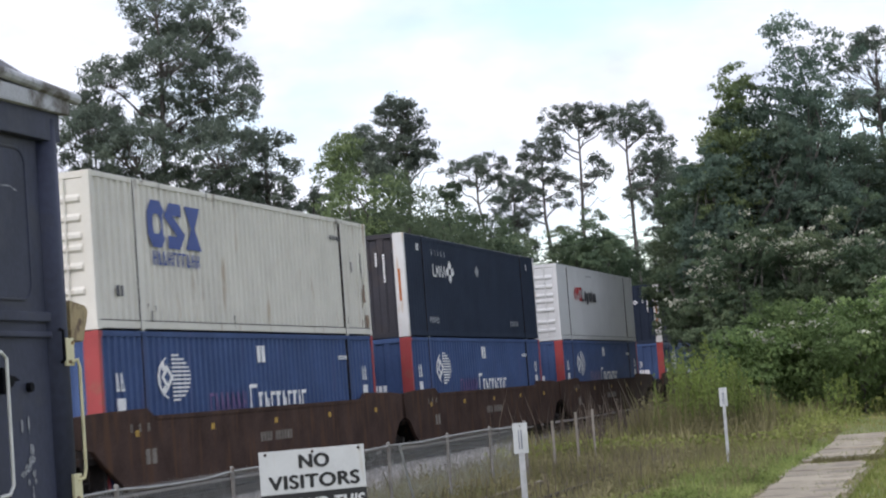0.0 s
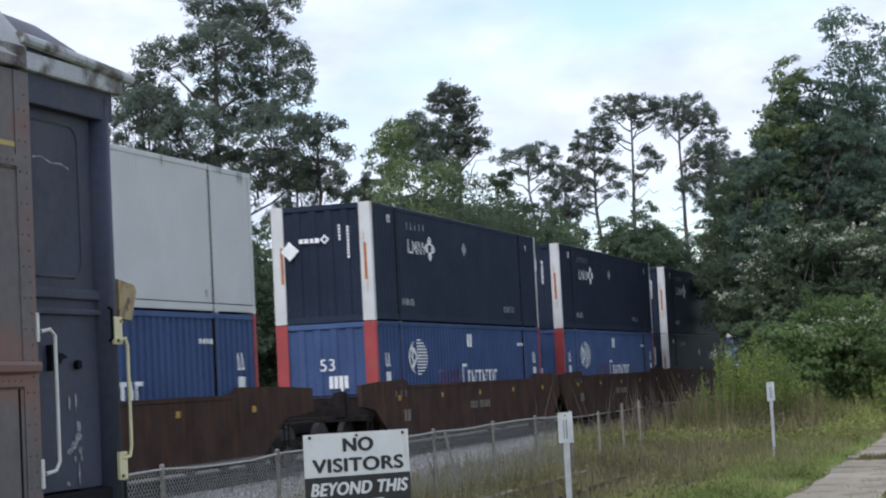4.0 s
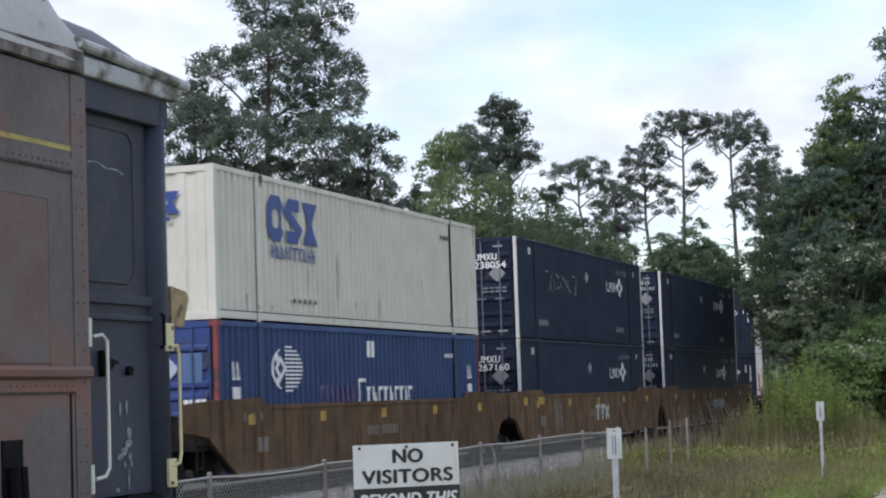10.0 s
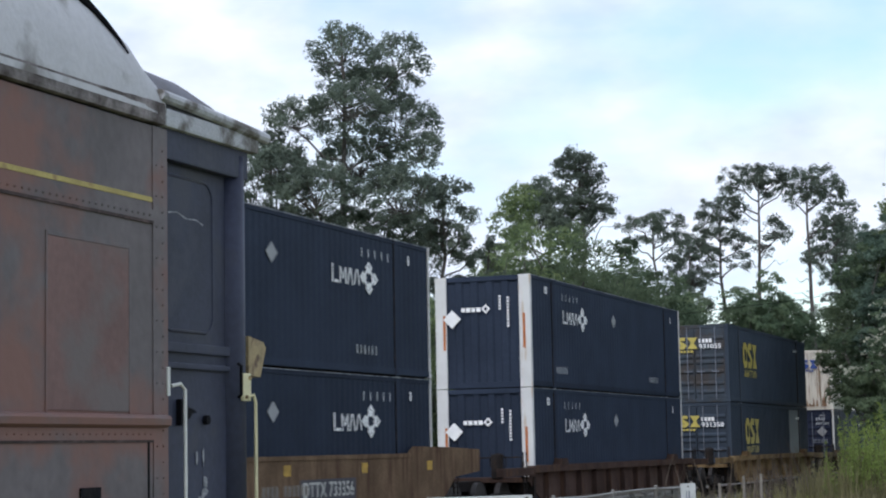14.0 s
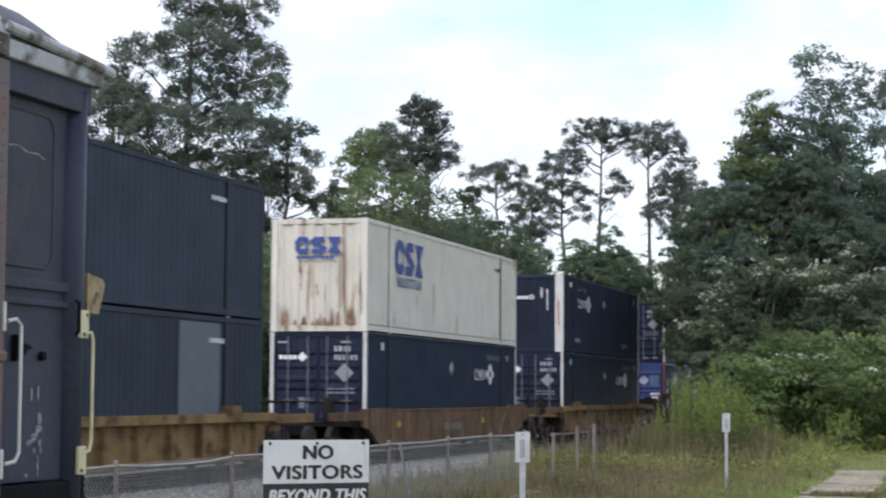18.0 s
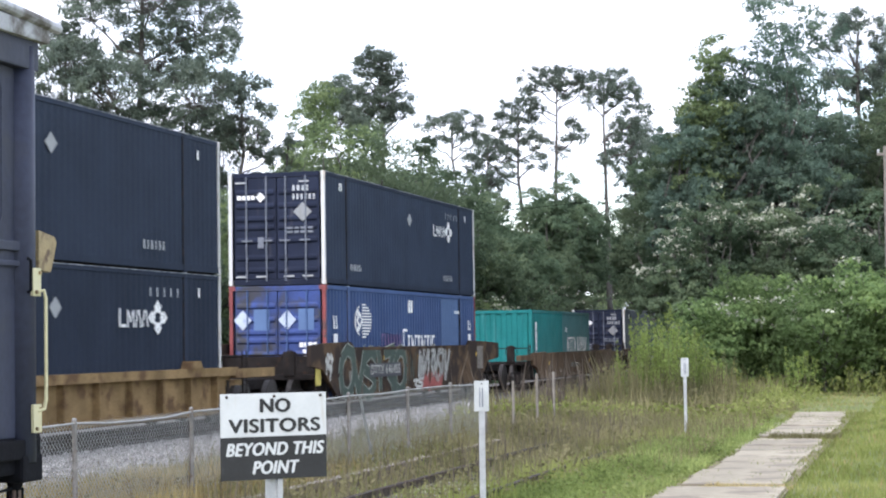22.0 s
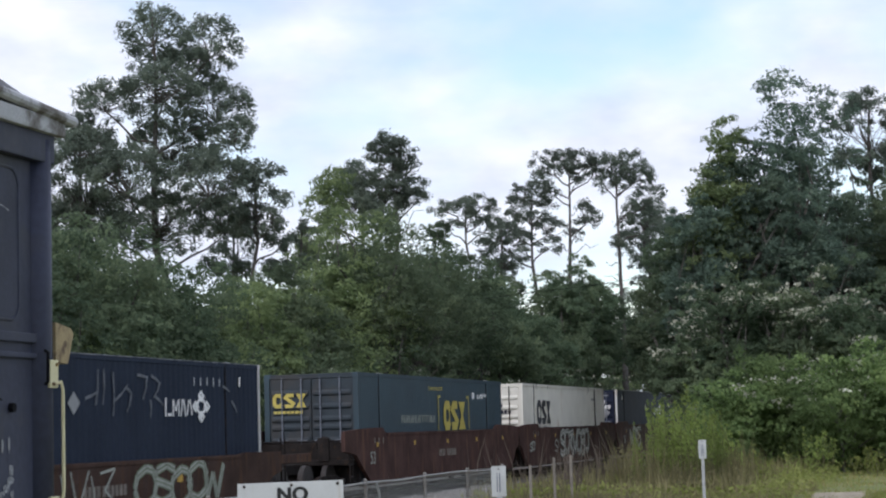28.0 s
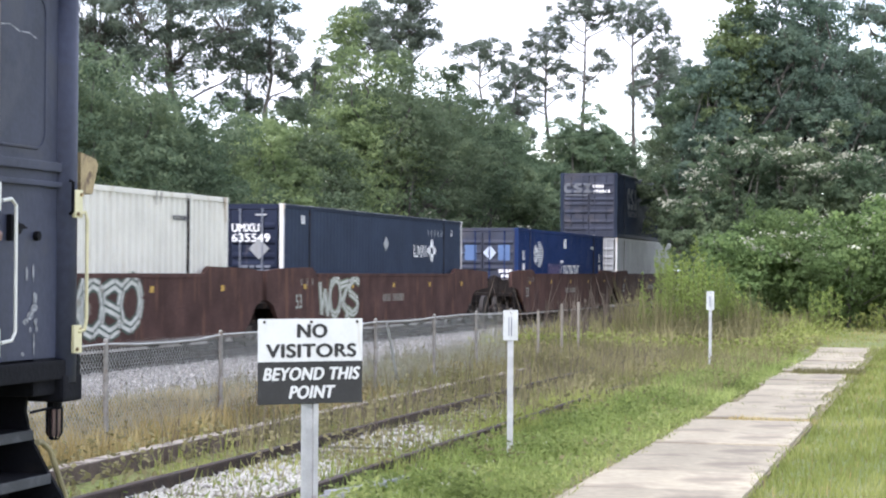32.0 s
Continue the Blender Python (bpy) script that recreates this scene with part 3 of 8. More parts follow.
def container(label, body, post, post_w, end, length=CL, height=CH, pitch=0.28, depth=0.055, marks=None, end_mat=None, rods=M_GALV, stack=True, numbers=()):
    """A box container on its floor, middle at the origin; end: 'doors' or 'front' at -x."""
    c = base("shipping_container", 0, 0, 0)
    tagged(c, label, "container", "containers on the train")
    hx, hy, h = length / 2, CW / 2, height
    em = end_mat or body
    for s, nm in ((-1, "side_panel"), (1, "side_panel")):
        bm = wavy(-hx + 0.12, hx - 0.12, 0.17, h - 0.1, pitch, depth)
        bm = onto(bm, Matrix.Translation((0, -hy + 0.012, 0)) if s < 0 else Matrix.Translation((0, hy - 0.012, 0)) @ Matrix.Rotation(math.pi, 4, "Z"))
        part(nm, bm, body, c)
    part("roof", bm_box(-hx + 0.05, hx - 0.05, -hy + 0.05, hy - 0.05, h - 0.06, h - 0.02), body, c)
    part("floor_frame", bm_box(-hx + 0.05, hx - 0.05, -hy + 0.06, hy - 0.06, 0.02, 0.14), M_STEEL, c)
    for y in (-hy, hy - 0.07):
        part("bottom_rail", bm_box(-hx + 0.1, hx - 0.1, y, y + 0.07, 0.03, 0.17, 0.008), body, c)
        part("top_rail", bm_box(-hx + 0.1, hx - 0.1, y, y + 0.07, h - 0.1, h, 0.008), body, c)
    if body in (M_WHITE, M_WHITE2):
        part("rail_seam", bm_box(-hx + 0.14, hx - 0.14, -hy - 0.004, -hy + 0.05, 0.17, 0.186), M_STEEL, c, "dark grimy seam")
        drips = random.Random(int(length * 7) + len(label))
        for k in range(16):
            x = drips.choice((-7.7, -6.0, -5.7, 5.8, 6.3, 7.6)) + drips.uniform(-0.25, 0.25) if k < 11 else drips.uniform(-7, 7)
            top = h - 0.02 if k % 3 else drips.uniform(0.3, 0.6)
            ln = drips.uniform(0.06, 0.3)
            bm = bmesh.new()
            bm.faces.new([bm.verts.new((x + p, -hy - 0.009, q)) for p, q in ((-0.02, top), (0.0, top - ln), (0.02, top - ln * 0.8), (0.035, top))])
            part("grime_drip", bm, M_GRIMEDRIP, c, "dark drip of grime")
    if body is M_NAVY:
        # scuffed strip, its pale colour standing in for the reflected sky
        part("worn_edge", bm_box(-hx + 0.14, hx - 0.14, -hy - 0.005, -hy + 0.03, h - 0.018, h + 0.004), M_SCUFFGLINT, c, "bare scuffed metal along the roof edge, sky reflection painted in")
    for x in (-hx, hx):
        sx = 1 if x < 0 else -1
        for y in (-hy, hy):
            sy = 1 if y < 0 else -1
            w = post_w if (x < 0 and end == "front") else 0.14
            slim = post in (M_WHITEPOST, M_REDFADED) and not (x < 0 and end == "front")
            w = 0.085 if slim else w
            x0, x1 = sorted((x, x + sx * (0.075 if slim else 0.13)))
            y0, y1 = sorted((y - sy * 0.006, y + sy * w))
            part("corner_post", bm_box(x0, x1, y0, y1, 0, h, 0.012), post, c)
        x0, x1 = sorted((x + sx * 0.02, x + sx * 0.12))
        part("end_header", bm_box(x0, x1, -hy + 0.14, hy - 0.14, h - 0.13, h - 0.005, 0.01), em, c)
        part("end_sill", bm_box(x0, x1, -hy + 0.14, hy - 0.14, 0.0, 0.15, 0.01), em, c)
    # far end, plain ribs
    part("end_wall", onto(wavy(-hy + 0.14, hy - 0.14, 0.15, h - 0.13, 0.4, 0.04), Matrix.Translation((hx - 0.03, 0, 0)) @ Matrix.Rotation(math.pi / 2, 4, "Z")), body, c)
    turn = Matrix.Translation((-hx + 0.04, 0, 0)) @ Matrix.Rotation(-math.pi / 2, 4, "Z")
    if end == "front":
        part("end_wall", onto(wavy(-hy + 0.14, hy - 0.14, 0.15, h - 0.13, 0.42, 0.045 if pitch > 0.2 else 0.012), turn), em, c)
    else:
        for s in (-1, 1):
            y0, y1 = sorted((s * 0.012, s * (hy - 0.15)))
            d = part("door", bm_box(-hx + 0.035, -hx + 0.08, y0, y1, 0.16, h - 0.14, 0.008), em, c)
            zs = (0.3, 0.62, 1.06, 1.4, 1.62, 1.95, 2.3) if h > 2.7 else (0.3, 0.62, 1.0, 1.3, 1.6, 1.95)
            for z in zs:
                bmr = bm_prism([(-hx + 0.036, z), (-hx - 0.008, z + 0.05), (-hx - 0.008, z + 0.11), (-hx + 0.036, z + 0.17)], y0 + 0.06, y1 - 0.06)
                part("door_rib", bmr, em, d)
            for yy in (s * 0.26, s * 0.8):
                r = part("locking_rod", bm_tube([(-hx - 0.03, yy, 0.1), (-hx - 0.03, yy, h - 0.1)], 0.02, 6), rods, d)
                part("rod_handle", bm_box(-hx - 0.05, -hx - 0.03, yy - s * 0.02 - 0.14, yy - s * 0.02 + 0.14, 1.12, 1.16), rods, r)
    if stack:
        for x in (-6.096, 6.096):
            part("post_seam", bm_box(x - 0.12, x - 0.098, -hy - 0.006, -hy + 0.05, 0.02, h - 0.01), M_STEEL, c, "dark grimy seam")
            part("stacking_post", bm_box(x - 0.09, x + 0.09, -hy - 0.004, -hy + 0.05, 0.0, h, 0.008), body, c)
            part("corner_casting", bm_box(x - 0.09, x + 0.09, -hy - 0.01, -hy + 0.15, h - 0.004, h + 0.012), M_GALV, c)
    cs = 0.1 if post is M_WHITEPOST else 0.172
    for x in (-hx - 0.002, hx + 0.002 - cs):
        for z in (0, h - 0.115):
            for y in (-hy - 0.012, hy + 0.012 - cs):
                part("corner_casting", bm_box(x, x + cs, y, y + cs, z, z + 0.118, 0.01), post, c)
    for nm, bm, m in (marks or []):
        ob = part(nm, bm, m, c)
        if nm in ("data_block", "small_word_mark", "end_word_mark", "door_word_mark", "number_block", "end_number", "faded_word_mark", "round_emblem", "word_mark", "black_word_mark", "scrawl"):
            tagged(ob, kind="stuff")  # fine writing
    if post is M_RED and end == "front":
        digits("53", 0.42, M_MARKW, -hx - 0.034, -0.03, 1.86, c, "size_label", (90, 0, -90))
    for text, wide, size, y, z in numbers:
        digits(text, size, M_MARKW, -hx - 0.05, y, z, c, "lettering", (90, 0, -90), 0.006, 0.0, wide)
    return c


YM = -CW / 2 - 0.012  # just proud of the ribs


def end_bars(y0, z0, widths, h, gap, x=-CL / 2 - 0.03):
    """Blocks on the wall facing -x; y runs from the wall's left as one faces it."""
    bm = bmesh.new()
    y = y0
    for w in widths:
        bm.faces.new([bm.verts.new((x, y - a * w, z0 + b * h)) for a, b in ((0, 0), (1, 0), (1, 1), (0, 1))])
        y -= w + gap
    return bm


def end_ticks(y, z, w, h, n, x=-CL / 2 - 0.03):
    """Short blocks one above the other on the wall facing -x."""
    bm = bmesh.new()
    for k in range(n):
        z0 = z + k * h / n
        bm.faces.new([bm.verts.new((x, y - a * w, z0 + b * h / n * 0.7)) for a, b in ((0, 0), (1, 0), (1, 1), (0, 1))])
    return bm


def diamond(cx, cz, w, h, bm=None, y=YM, hole=0.0):
    bm = bm or bmesh.new()
    pts = [(cx - w / 2, cz), (cx, cz - h / 2), (cx + w / 2, cz), (cx, cz + h / 2)]
    if not hole:
        bm.faces.new([bm.verts.new((a, y, b)) for a, b in pts])
    else:
        o = [bm.verts.new((a, y, b)) for a, b in pts]
        i = [bm.verts.new((cx + (a - cx) * hole, y, cz + (b - cz) * hole)) for a, b in pts]
        for k in range(4):
            bm.faces.new((o[k], o[(k + 1) % 4], i[(k + 1) % 4], i[k]))
    return bm


def strokes(spec, y, bm=None):
    """Flat strokes on a wall facing -y: (x0, z0, x1, z1, width)."""
    bm = bm or bmesh.new()
    for x0, z0, x1, z1, w in spec:
        d = Vector((x1 - x0, 0, z1 - z0)).normalized()
        n = Vector((-d.z, 0, d.x)) * w / 2
        a, b = Vector((x0, y, z0)), Vector((x1, y, z1))
        bm.faces.new([bm.verts.new(p) for p in (a - n, b - n, b + n, a + n)])
    return bm


def band(path, wide, y):
    """A flat band of one width along a path on a wall facing -y, its bends mitred."""
    bm, pts, rows = bmesh.new(), [Vector(p) for p in path], []
    for i, p in enumerate(pts):
        d0 = (p - pts[i - 1]).normalized() if i else (pts[1] - p).normalized()
        d1 = (pts[i + 1] - p).normalized() if i + 1 < len(pts) else d0
        n0, n1 = Vector((-d0.y, d0.x)), Vector((-d1.y, d1.x))
        n = (n0 + n1).normalized()
        n *= wide / 2 / max(0.5, n.dot(n0))
        rows.append([bm.verts.new((q.x, y, q.y)) for q in (p - n, p + n)])
    for (p, q), (r, u) in zip(rows, rows[1:]):
        bm.faces.new((p, r, u, q))
    return bm


def block_emblem(x, z, w, h, y=YM):
    """Three bulky plain shapes in a row, one mesh each: a cut ring, two bars with a slanting link and a waisted block."""
    a, t = w / 3.2, w * 0.085
    cut = a * 0.34  # the ring's corners are cut
    one = band([(x + p, z + q) for p, q in ((a * 0.9, h * 0.3), (a * 0.72, t / 2), (cut, t / 2), (t * 0.6, cut), (t * 0.6, h - cut), (cut, h - t / 2), (a * 0.72, h - t / 2), (a * 0.9, h * 0.7))], t * 1.2, y)
    bm_side = [one.verts.new((x + p, y, z + q)) for p, q in ((a * 0.78, h * 0.3), (a * 0.9, h * 0.3), (a * 0.9, h * 0.7), (a * 0.78, h * 0.7))]
    one.faces.new(bm_side)
    b = x + a * 1.12
    two = band([(b + p, z + q) for p, q in ((a * 0.92, h - t / 2), (a * 0.3, h - t / 2), (a * 0.12, h * 0.72), (a * 0.88, h * 0.3), (a * 0.7, t / 2), (a * 0.06, t / 2))], t * 1.15, y)
    c = b + a * 1.12
    three = bmesh.new()
    for p in ([(c, z), (c + a, z), (c + a * 0.62, z + h / 2), (c + a * 0.38, z + h / 2)], [(c + a, z + h), (c, z + h), (c + a * 0.38, z + h / 2), (c + a * 0.62, z + h / 2)]):
        three.faces.new([three.verts.new((q[0], y, q[1])) for q in p])
    return [one, two, three]


def ring_emblem(x, z, r, y=YM, n=12):
    """A white leafy half shape against a disc of fine stripes."""
    bm = bmesh.new()
    for k in range(n):
        zz = -r + (k + 0.5) * 2 * r / n
        w = math.sqrt(max(0.01, r * r - zz * zz))
        strokes([(x - 0.1 * r, z + zz, x - 0.1 * r + w * 1.15, z + zz, r / n)], y, bm)
    for k in range(8):
        a, b = math.radians(118 + k * 16), math.radians(134 + k * 16)
        strokes([(x + math.cos(a) * r * 0.92, z + math.sin(a) * r * 0.92, x + math.cos(b) * r * 0.92, z + math.sin(b) * r * 0.92, r * (0.07 + 0.025 * min(k, 7 - k)))], y - 0.002, bm)
    diamond(x - 0.4 * r, z + 0.02 * r, r * 0.75, r * 1.05, bm, y - 0.004, 0.5)
    diamond(x - 0.62 * r, z + 0.45 * r, r * 0.3, r * 0.5, bm, y - 0.006)
    diamond(x - 0.6 * r, z - 0.5 * r, r * 0.34, r * 0.4, bm, y - 0.006)
    bmesh.ops.transform(bm, matrix=Matrix.Translation((x, 0, z)) @ Matrix.Diagonal((1.12, 1, 0.68, 1)) @ Matrix.Translation((-x, 0, -z)), verts=bm.verts)
    return bm


def digits(body, size, m, x, y, z, parent, name="numerals", rot=(90, 0, 0), bold=0.0, shear=0.0, width=0.0):
    """Readable writing as a flat mesh in the built-in font."""
    cu = bpy.data.curves.new(name, "FONT")
    cu.body, cu.size, cu.align_x, cu.align_y = body, size, "CENTER", "CENTER"
    cu.shear, cu.space_character = shear, 1.06
    ob = bpy.data.objects.new("lettering", cu)
    me = bpy.data.meshes.new_from_object(ob)
    bpy.data.objects.remove(ob)
    me.materials.clear()
    me.materials.append(m)
    t = new(name, me)
    t.parent = parent
    k = width / max(1e-6, max(v.co.x for v in me.vertices) - min(v.co.x for v in me.vertices)) if width else 1.0
    for v in me.vertices:
        v.co.x *= k
    if bold:
        tb = bmesh.new()
        tb.from_mesh(me)
        src = list(tb.faces)
        for n, (a, b) in enumerate(((bold, 0), (-bold, 0), (0, bold * 0.5), (0, -bold * 0.5))):
            d = bmesh.ops.duplicate(tb, geom=src)
            bmesh.ops.translate(tb, vec=(a, b, 0.0004 * (n + 1)), verts=[q for q in d["geom"] if isinstance(q, bmesh.types.BMVert)])
        tb.to_mesh(me), tb.free()
    t.matrix_basis = pose(x, y, z, *rot)
    return t


def navy_marks(end, rear=False, numbered=False):
    """White word blocks with a ringed diamond, the small diamond and data blocks of the navy containers; rear: the word stands at the far end; numbered: the number is lettered apart."""
    lx = -5.24 if end == "front" and not rear else 2.72
    out = []
    sp = [(0.03, 2.12, 0.03, 1.76, 0.07), (0.12, 1.79, 0.34, 1.79, 0.06), (0.42, 1.76, 0.42, 2.1, 0.055), (0.47, 2.06, 0.56, 1.86, 0.045), (0.58, 1.86, 0.67, 2.06, 0.045), (0.72, 2.1, 0.72, 1.76, 0.055), (0.82, 1.76, 0.93, 2.1, 0.055), (0.98, 2.1, 1.09, 1.76, 0.055), (1.17, 1.78, 1.27, 2.1, 0.055), (1.34, 2.1, 1.44, 1.78, 0.055)]
    out.append(("word_mark", strokes([(lx + a * 0.95, b, lx + c * 0.95, d, e) for a, b, c, d, e in sp], YM), M_MARKW))
    dxc = lx + 1.86
    bm = diamond(dxc, 1.96, 0.72, 0.5, None, YM, 0.62)
    for a, b in ((0.3, 0), (-0.3, 0), (0, 0.21), (0, -0.21)):
        diamond(dxc + a, 1.96 + b, 0.38, 0.27, bm, YM - 0.003, 0.4)
    out.append(("diamond_emblem", bm, M_MARKW))
    sx = -0.14 if end == "front" else 0.0
    out.append(("diamond_placard", diamond(sx, 2.1, 0.5, 0.4), M_GREY))
    dx = -6.6 if end == "front" else 5.9
    out.append(("data_block", bars(-6.85, 2.46, [0.09, 0.09], 0.2, 0.05, YM), M_MARKW))
    out.append(("data_block", bars(-5.3 if end == "front" else 4.2, 2.38, [0.05] * 5, 0.18, 0.3, YM), M_DIM))
    out.append(("data_block", bars(6.75, 2.4, [0.09], 0.2, 0.05, YM), M_MARKW))
    out.append(("data_block", bars(-5.9, 0.4, [0.07, 0.05, 0.09, 0.05, 0.08, 0.05], 0.18, 0.11, YM), M_DIM))
    out.append(("data_block", bars(3.9, 0.4, [0.07, 0.05, 0.09, 0.05, 0.08, 0.05], 0.18, 0.13, YM), M_DIM))
    if end == "front":
        out.append(("end_word_mark", end_bars(0.57, 1.97, [0.1, 0.12, 0.1, 0.12], 0.11, 0.03), M_MARKW))
        eb = bmesh.new()
        e = [(-CL / 2 - 0.03, -0.1 - a, 2.04 + b) for a, b in ((-0.12, 0), (0, -0.12), (0.12, 0), (0, 0.12))]
        i = [(-CL / 2 - 0.03, -0.1 - a * 0.5, 2.04 + b * 0.5) for a, b in ((-0.12, 0), (0, -0.12), (0.12, 0), (0, 0.12))]
        eo, ei = [eb.verts.new(p) for p in e], [eb.verts.new(p) for p in i]
        for k in range(4):
            eb.faces.new((eo[k], eo[(k + 1) % 4], ei[(k + 1) % 4], ei[k]))
        out.append(("end_emblem", eb, M_MARKW))
        out.append(("end_number", end_ticks(-0.46, 2.0, 0.055, 0.4, 5), M_MARKW))
        out.append(("end_number", end_ticks(-0.68, 1.55, 0.055, 0.8, 10), M_MARKW))
        pl = bmesh.new()
        pl.faces.new([pl.verts.new((-CL / 2 - 0.03, 0.83 - a, 1.8 + b)) for a, b in ((-0.24, 0), (0, -0.24), (0.24, 0), (0, 0.24))])
        out.append(("placard_holder", pl, M_MARKW))
        for y in (0.99, -1.19):
            out.append(("reflector_strip", end_bars(y + 0.1, 1.0, [0.07], 0.9, 0.1, -CL / 2 - 0.004), M_AMBER))
    else:
        xx = -CL / 2 - 0.012
        out.append(("door_word_mark", end_bars(1.05, 2.2, [0.1, 0.1, 0.09, 0.09], 0.11, 0.03, xx), M_MARKW))
        dm = bmesh.new()
        dm.faces.new([dm.verts.new((xx, 0.42 - a, 2.26 + b)) for a, b in ((-0.13, 0), (0, -0.13), (0.13, 0), (0, 0.13))])
        out.append(("door_emblem", dm, M_MARKW))
        if not numbered:
            out.append(("number_block", end_bars(-0.45, 2.4, [0.06, 0.07, 0.06, 0.05], 0.14, 0.06, xx), M_DIM))
            out.append(("number_block", end_bars(-0.45, 2.18, [0.05] * 6, 0.14, 0.06, xx), M_DIM))
        pl = bmesh.new()
        pl.faces.new([pl.verts.new((xx - 0.01, -0.72 - a, 1.86 + b)) for a, b in ((-0.25, 0), (0, -0.25), (0.25, 0), (0, 0.25))])
        out.append(("placard_holder", pl, M_GREY))
        out.append(("label_plate", end_bars(0.5, 0.95, [0.16], 0.28, 0.1, xx), M_ROD))
        for z in (1.42, 1.32):
            out.append(("label_plate", end_bars(-0.25, z, [0.2, 0.12, 0.16, 0.14], 0.06, 0.04, xx), M_ROD))
        for y, z in ((1.1, 2.62), (-0.62, 2.62), (1.1, 0.2), (0.55, 0.2), (-0.2, 0.2), (-0.7, 0.2)):
            out.append(("reflector_strip", end_bars(y, z, [0.28], 0.04, 0.1, xx - 0.006), M_GALV))
    return out


def blue_marks(end):
    out = [("round_emblem", ring_emblem(-4.85, 2.0, 0.7), M_MARKW)]
    spec, x = [], -0.88
    for k, w in enumerate((0.5, 0.3, 0.34, 0.32, 0.32, 0.3, 0.3, 0.32, 0.16, 0.34)):
        hh = 0.66 if k == 0 else 0.48
        w *= 0.92
        spec.append((x + 0.06, 1.14, x + 0.06, 1.14 + hh, 0.08))
        if k % 3 == 0:
            spec += [(x, 1.14 + hh - 0.04, x + w, 1.14 + hh - 0.04, 0.08), (x, 1.17, x + w * 0.8, 1.17, 0.06)]
        elif k % 3 == 1:
            spec += [(x - 0.02, 1.14 + hh - 0.04, x + w * 0.9, 1.14 + hh - 0.04, 0.08), (x + w * 0.45, 1.14, x + w * 0.45, 1.14 + hh, 0.07)]
        else:
            spec += [(x + 0.06, 1.14 + hh, x + w * 0.8, 1.14, 0.08), (x + w * 0.8, 1.14, x + w * 0.8, 1.14 + hh * 0.7, 0.06)]
        x += w + 0.07
    out.append(("word_mark", strokes(spec, YM), M_MARKW))
    out.append(("faded_word_mark", word(-3.1, 1.2, 2.1, 0.46, 7, 5), M_MARKP))
    out.append(("size_panel", bars(-0.29, 2.27, [0.21, 0.21], 0.36, 0.05, YM), M_MARKW))
    out.append(("data_block", bars(5.2, 2.3, [0.12, 0.12, 0.12, 0.12], 0.1, 0.05, YM), M_MARKW))
    for x in (-7.46, 7.0):
        out.append(("number_panel", bars(x, 1.35, [0.36], 0.3, 0.05, YM), M_MARKW))
        out.append(("number_mark", word(x, 1.78, 0.4, 0.34, 2, 6), M_MARKW))
    if end == "front":
        out.append(("number_panel", end_bars(-0.05, 1.3, [0.1, 0.1, 0.1, 0.1], 0.3, 0.03), M_MARKW))
        out.append(("reflector_strip", end_bars(-0.35, 0.4, [0.06], 1.0, 0.1), M_MARKW))
    else:
        xx = -CL / 2 - 0.012
        for y in (0.98, -0.22):
            dm = bmesh.new()
            dm.faces.new([dm.verts.new((xx, y - 0.05 - a, 2.02 + b)) for a, b in ((-0.24, 0), (0, -0.26), (0.24, 0), (0, 0.26))])
            out.append(("door_emblem", dm, M_PALEMARK))
            out.append(("door_panel", end_bars(y - 0.35, 1.75, [0.42], 0.55, 0.1, xx + 0.003), M_PALE))
        out.append(("number_block", end_bars(-0.6, 1.32, [0.1, 0.1, 0.1, 0.1], 0.12, 0.02, xx), M_MARKW))
        out.append(("number_block", end_bars(-0.68, 1.0, [0.12, 0.12], 0.26, 0.03, xx), M_MARKW))
        out.append(("number_block", end_bars(0.95, 0.32, [0.1] * 4, 0.14, 0.02, xx), M_MARKW))
    return out


def word(x, z, w, h, n, seed=1):
    """A run of small thick-and-thin strokes standing for a word."""
    rnd, sp = random.Random(seed), []
    p = w / n
    for k in range(n):
        a = x + k * p
        sp += [(a + p * 0.14, z, a + p * 0.14, z + h, p * 0.24)]
        r = rnd.random()
        if r < 0.4:
            sp += [(a + p * 0.66, z, a + p * 0.66, z + h, p * 0.16), (a + p * 0.2, z + h * 0.5, a + p * 0.7, z + h * 0.5, h * 0.16)]
        elif r < 0.7:
            sp += [(a + p * 0.1, z + h * 0.92, a + p * 0.78, z + h * 0.92, h * 0.16)]
        else:
            sp += [(a + p * 0.2, z + h, a + p * 0.7, z, p * 0.18), (a + p * 0.1, z + h * 0.07, a + p * 0.6, z + h * 0.07, h * 0.14)]
    return strokes(sp, YM)


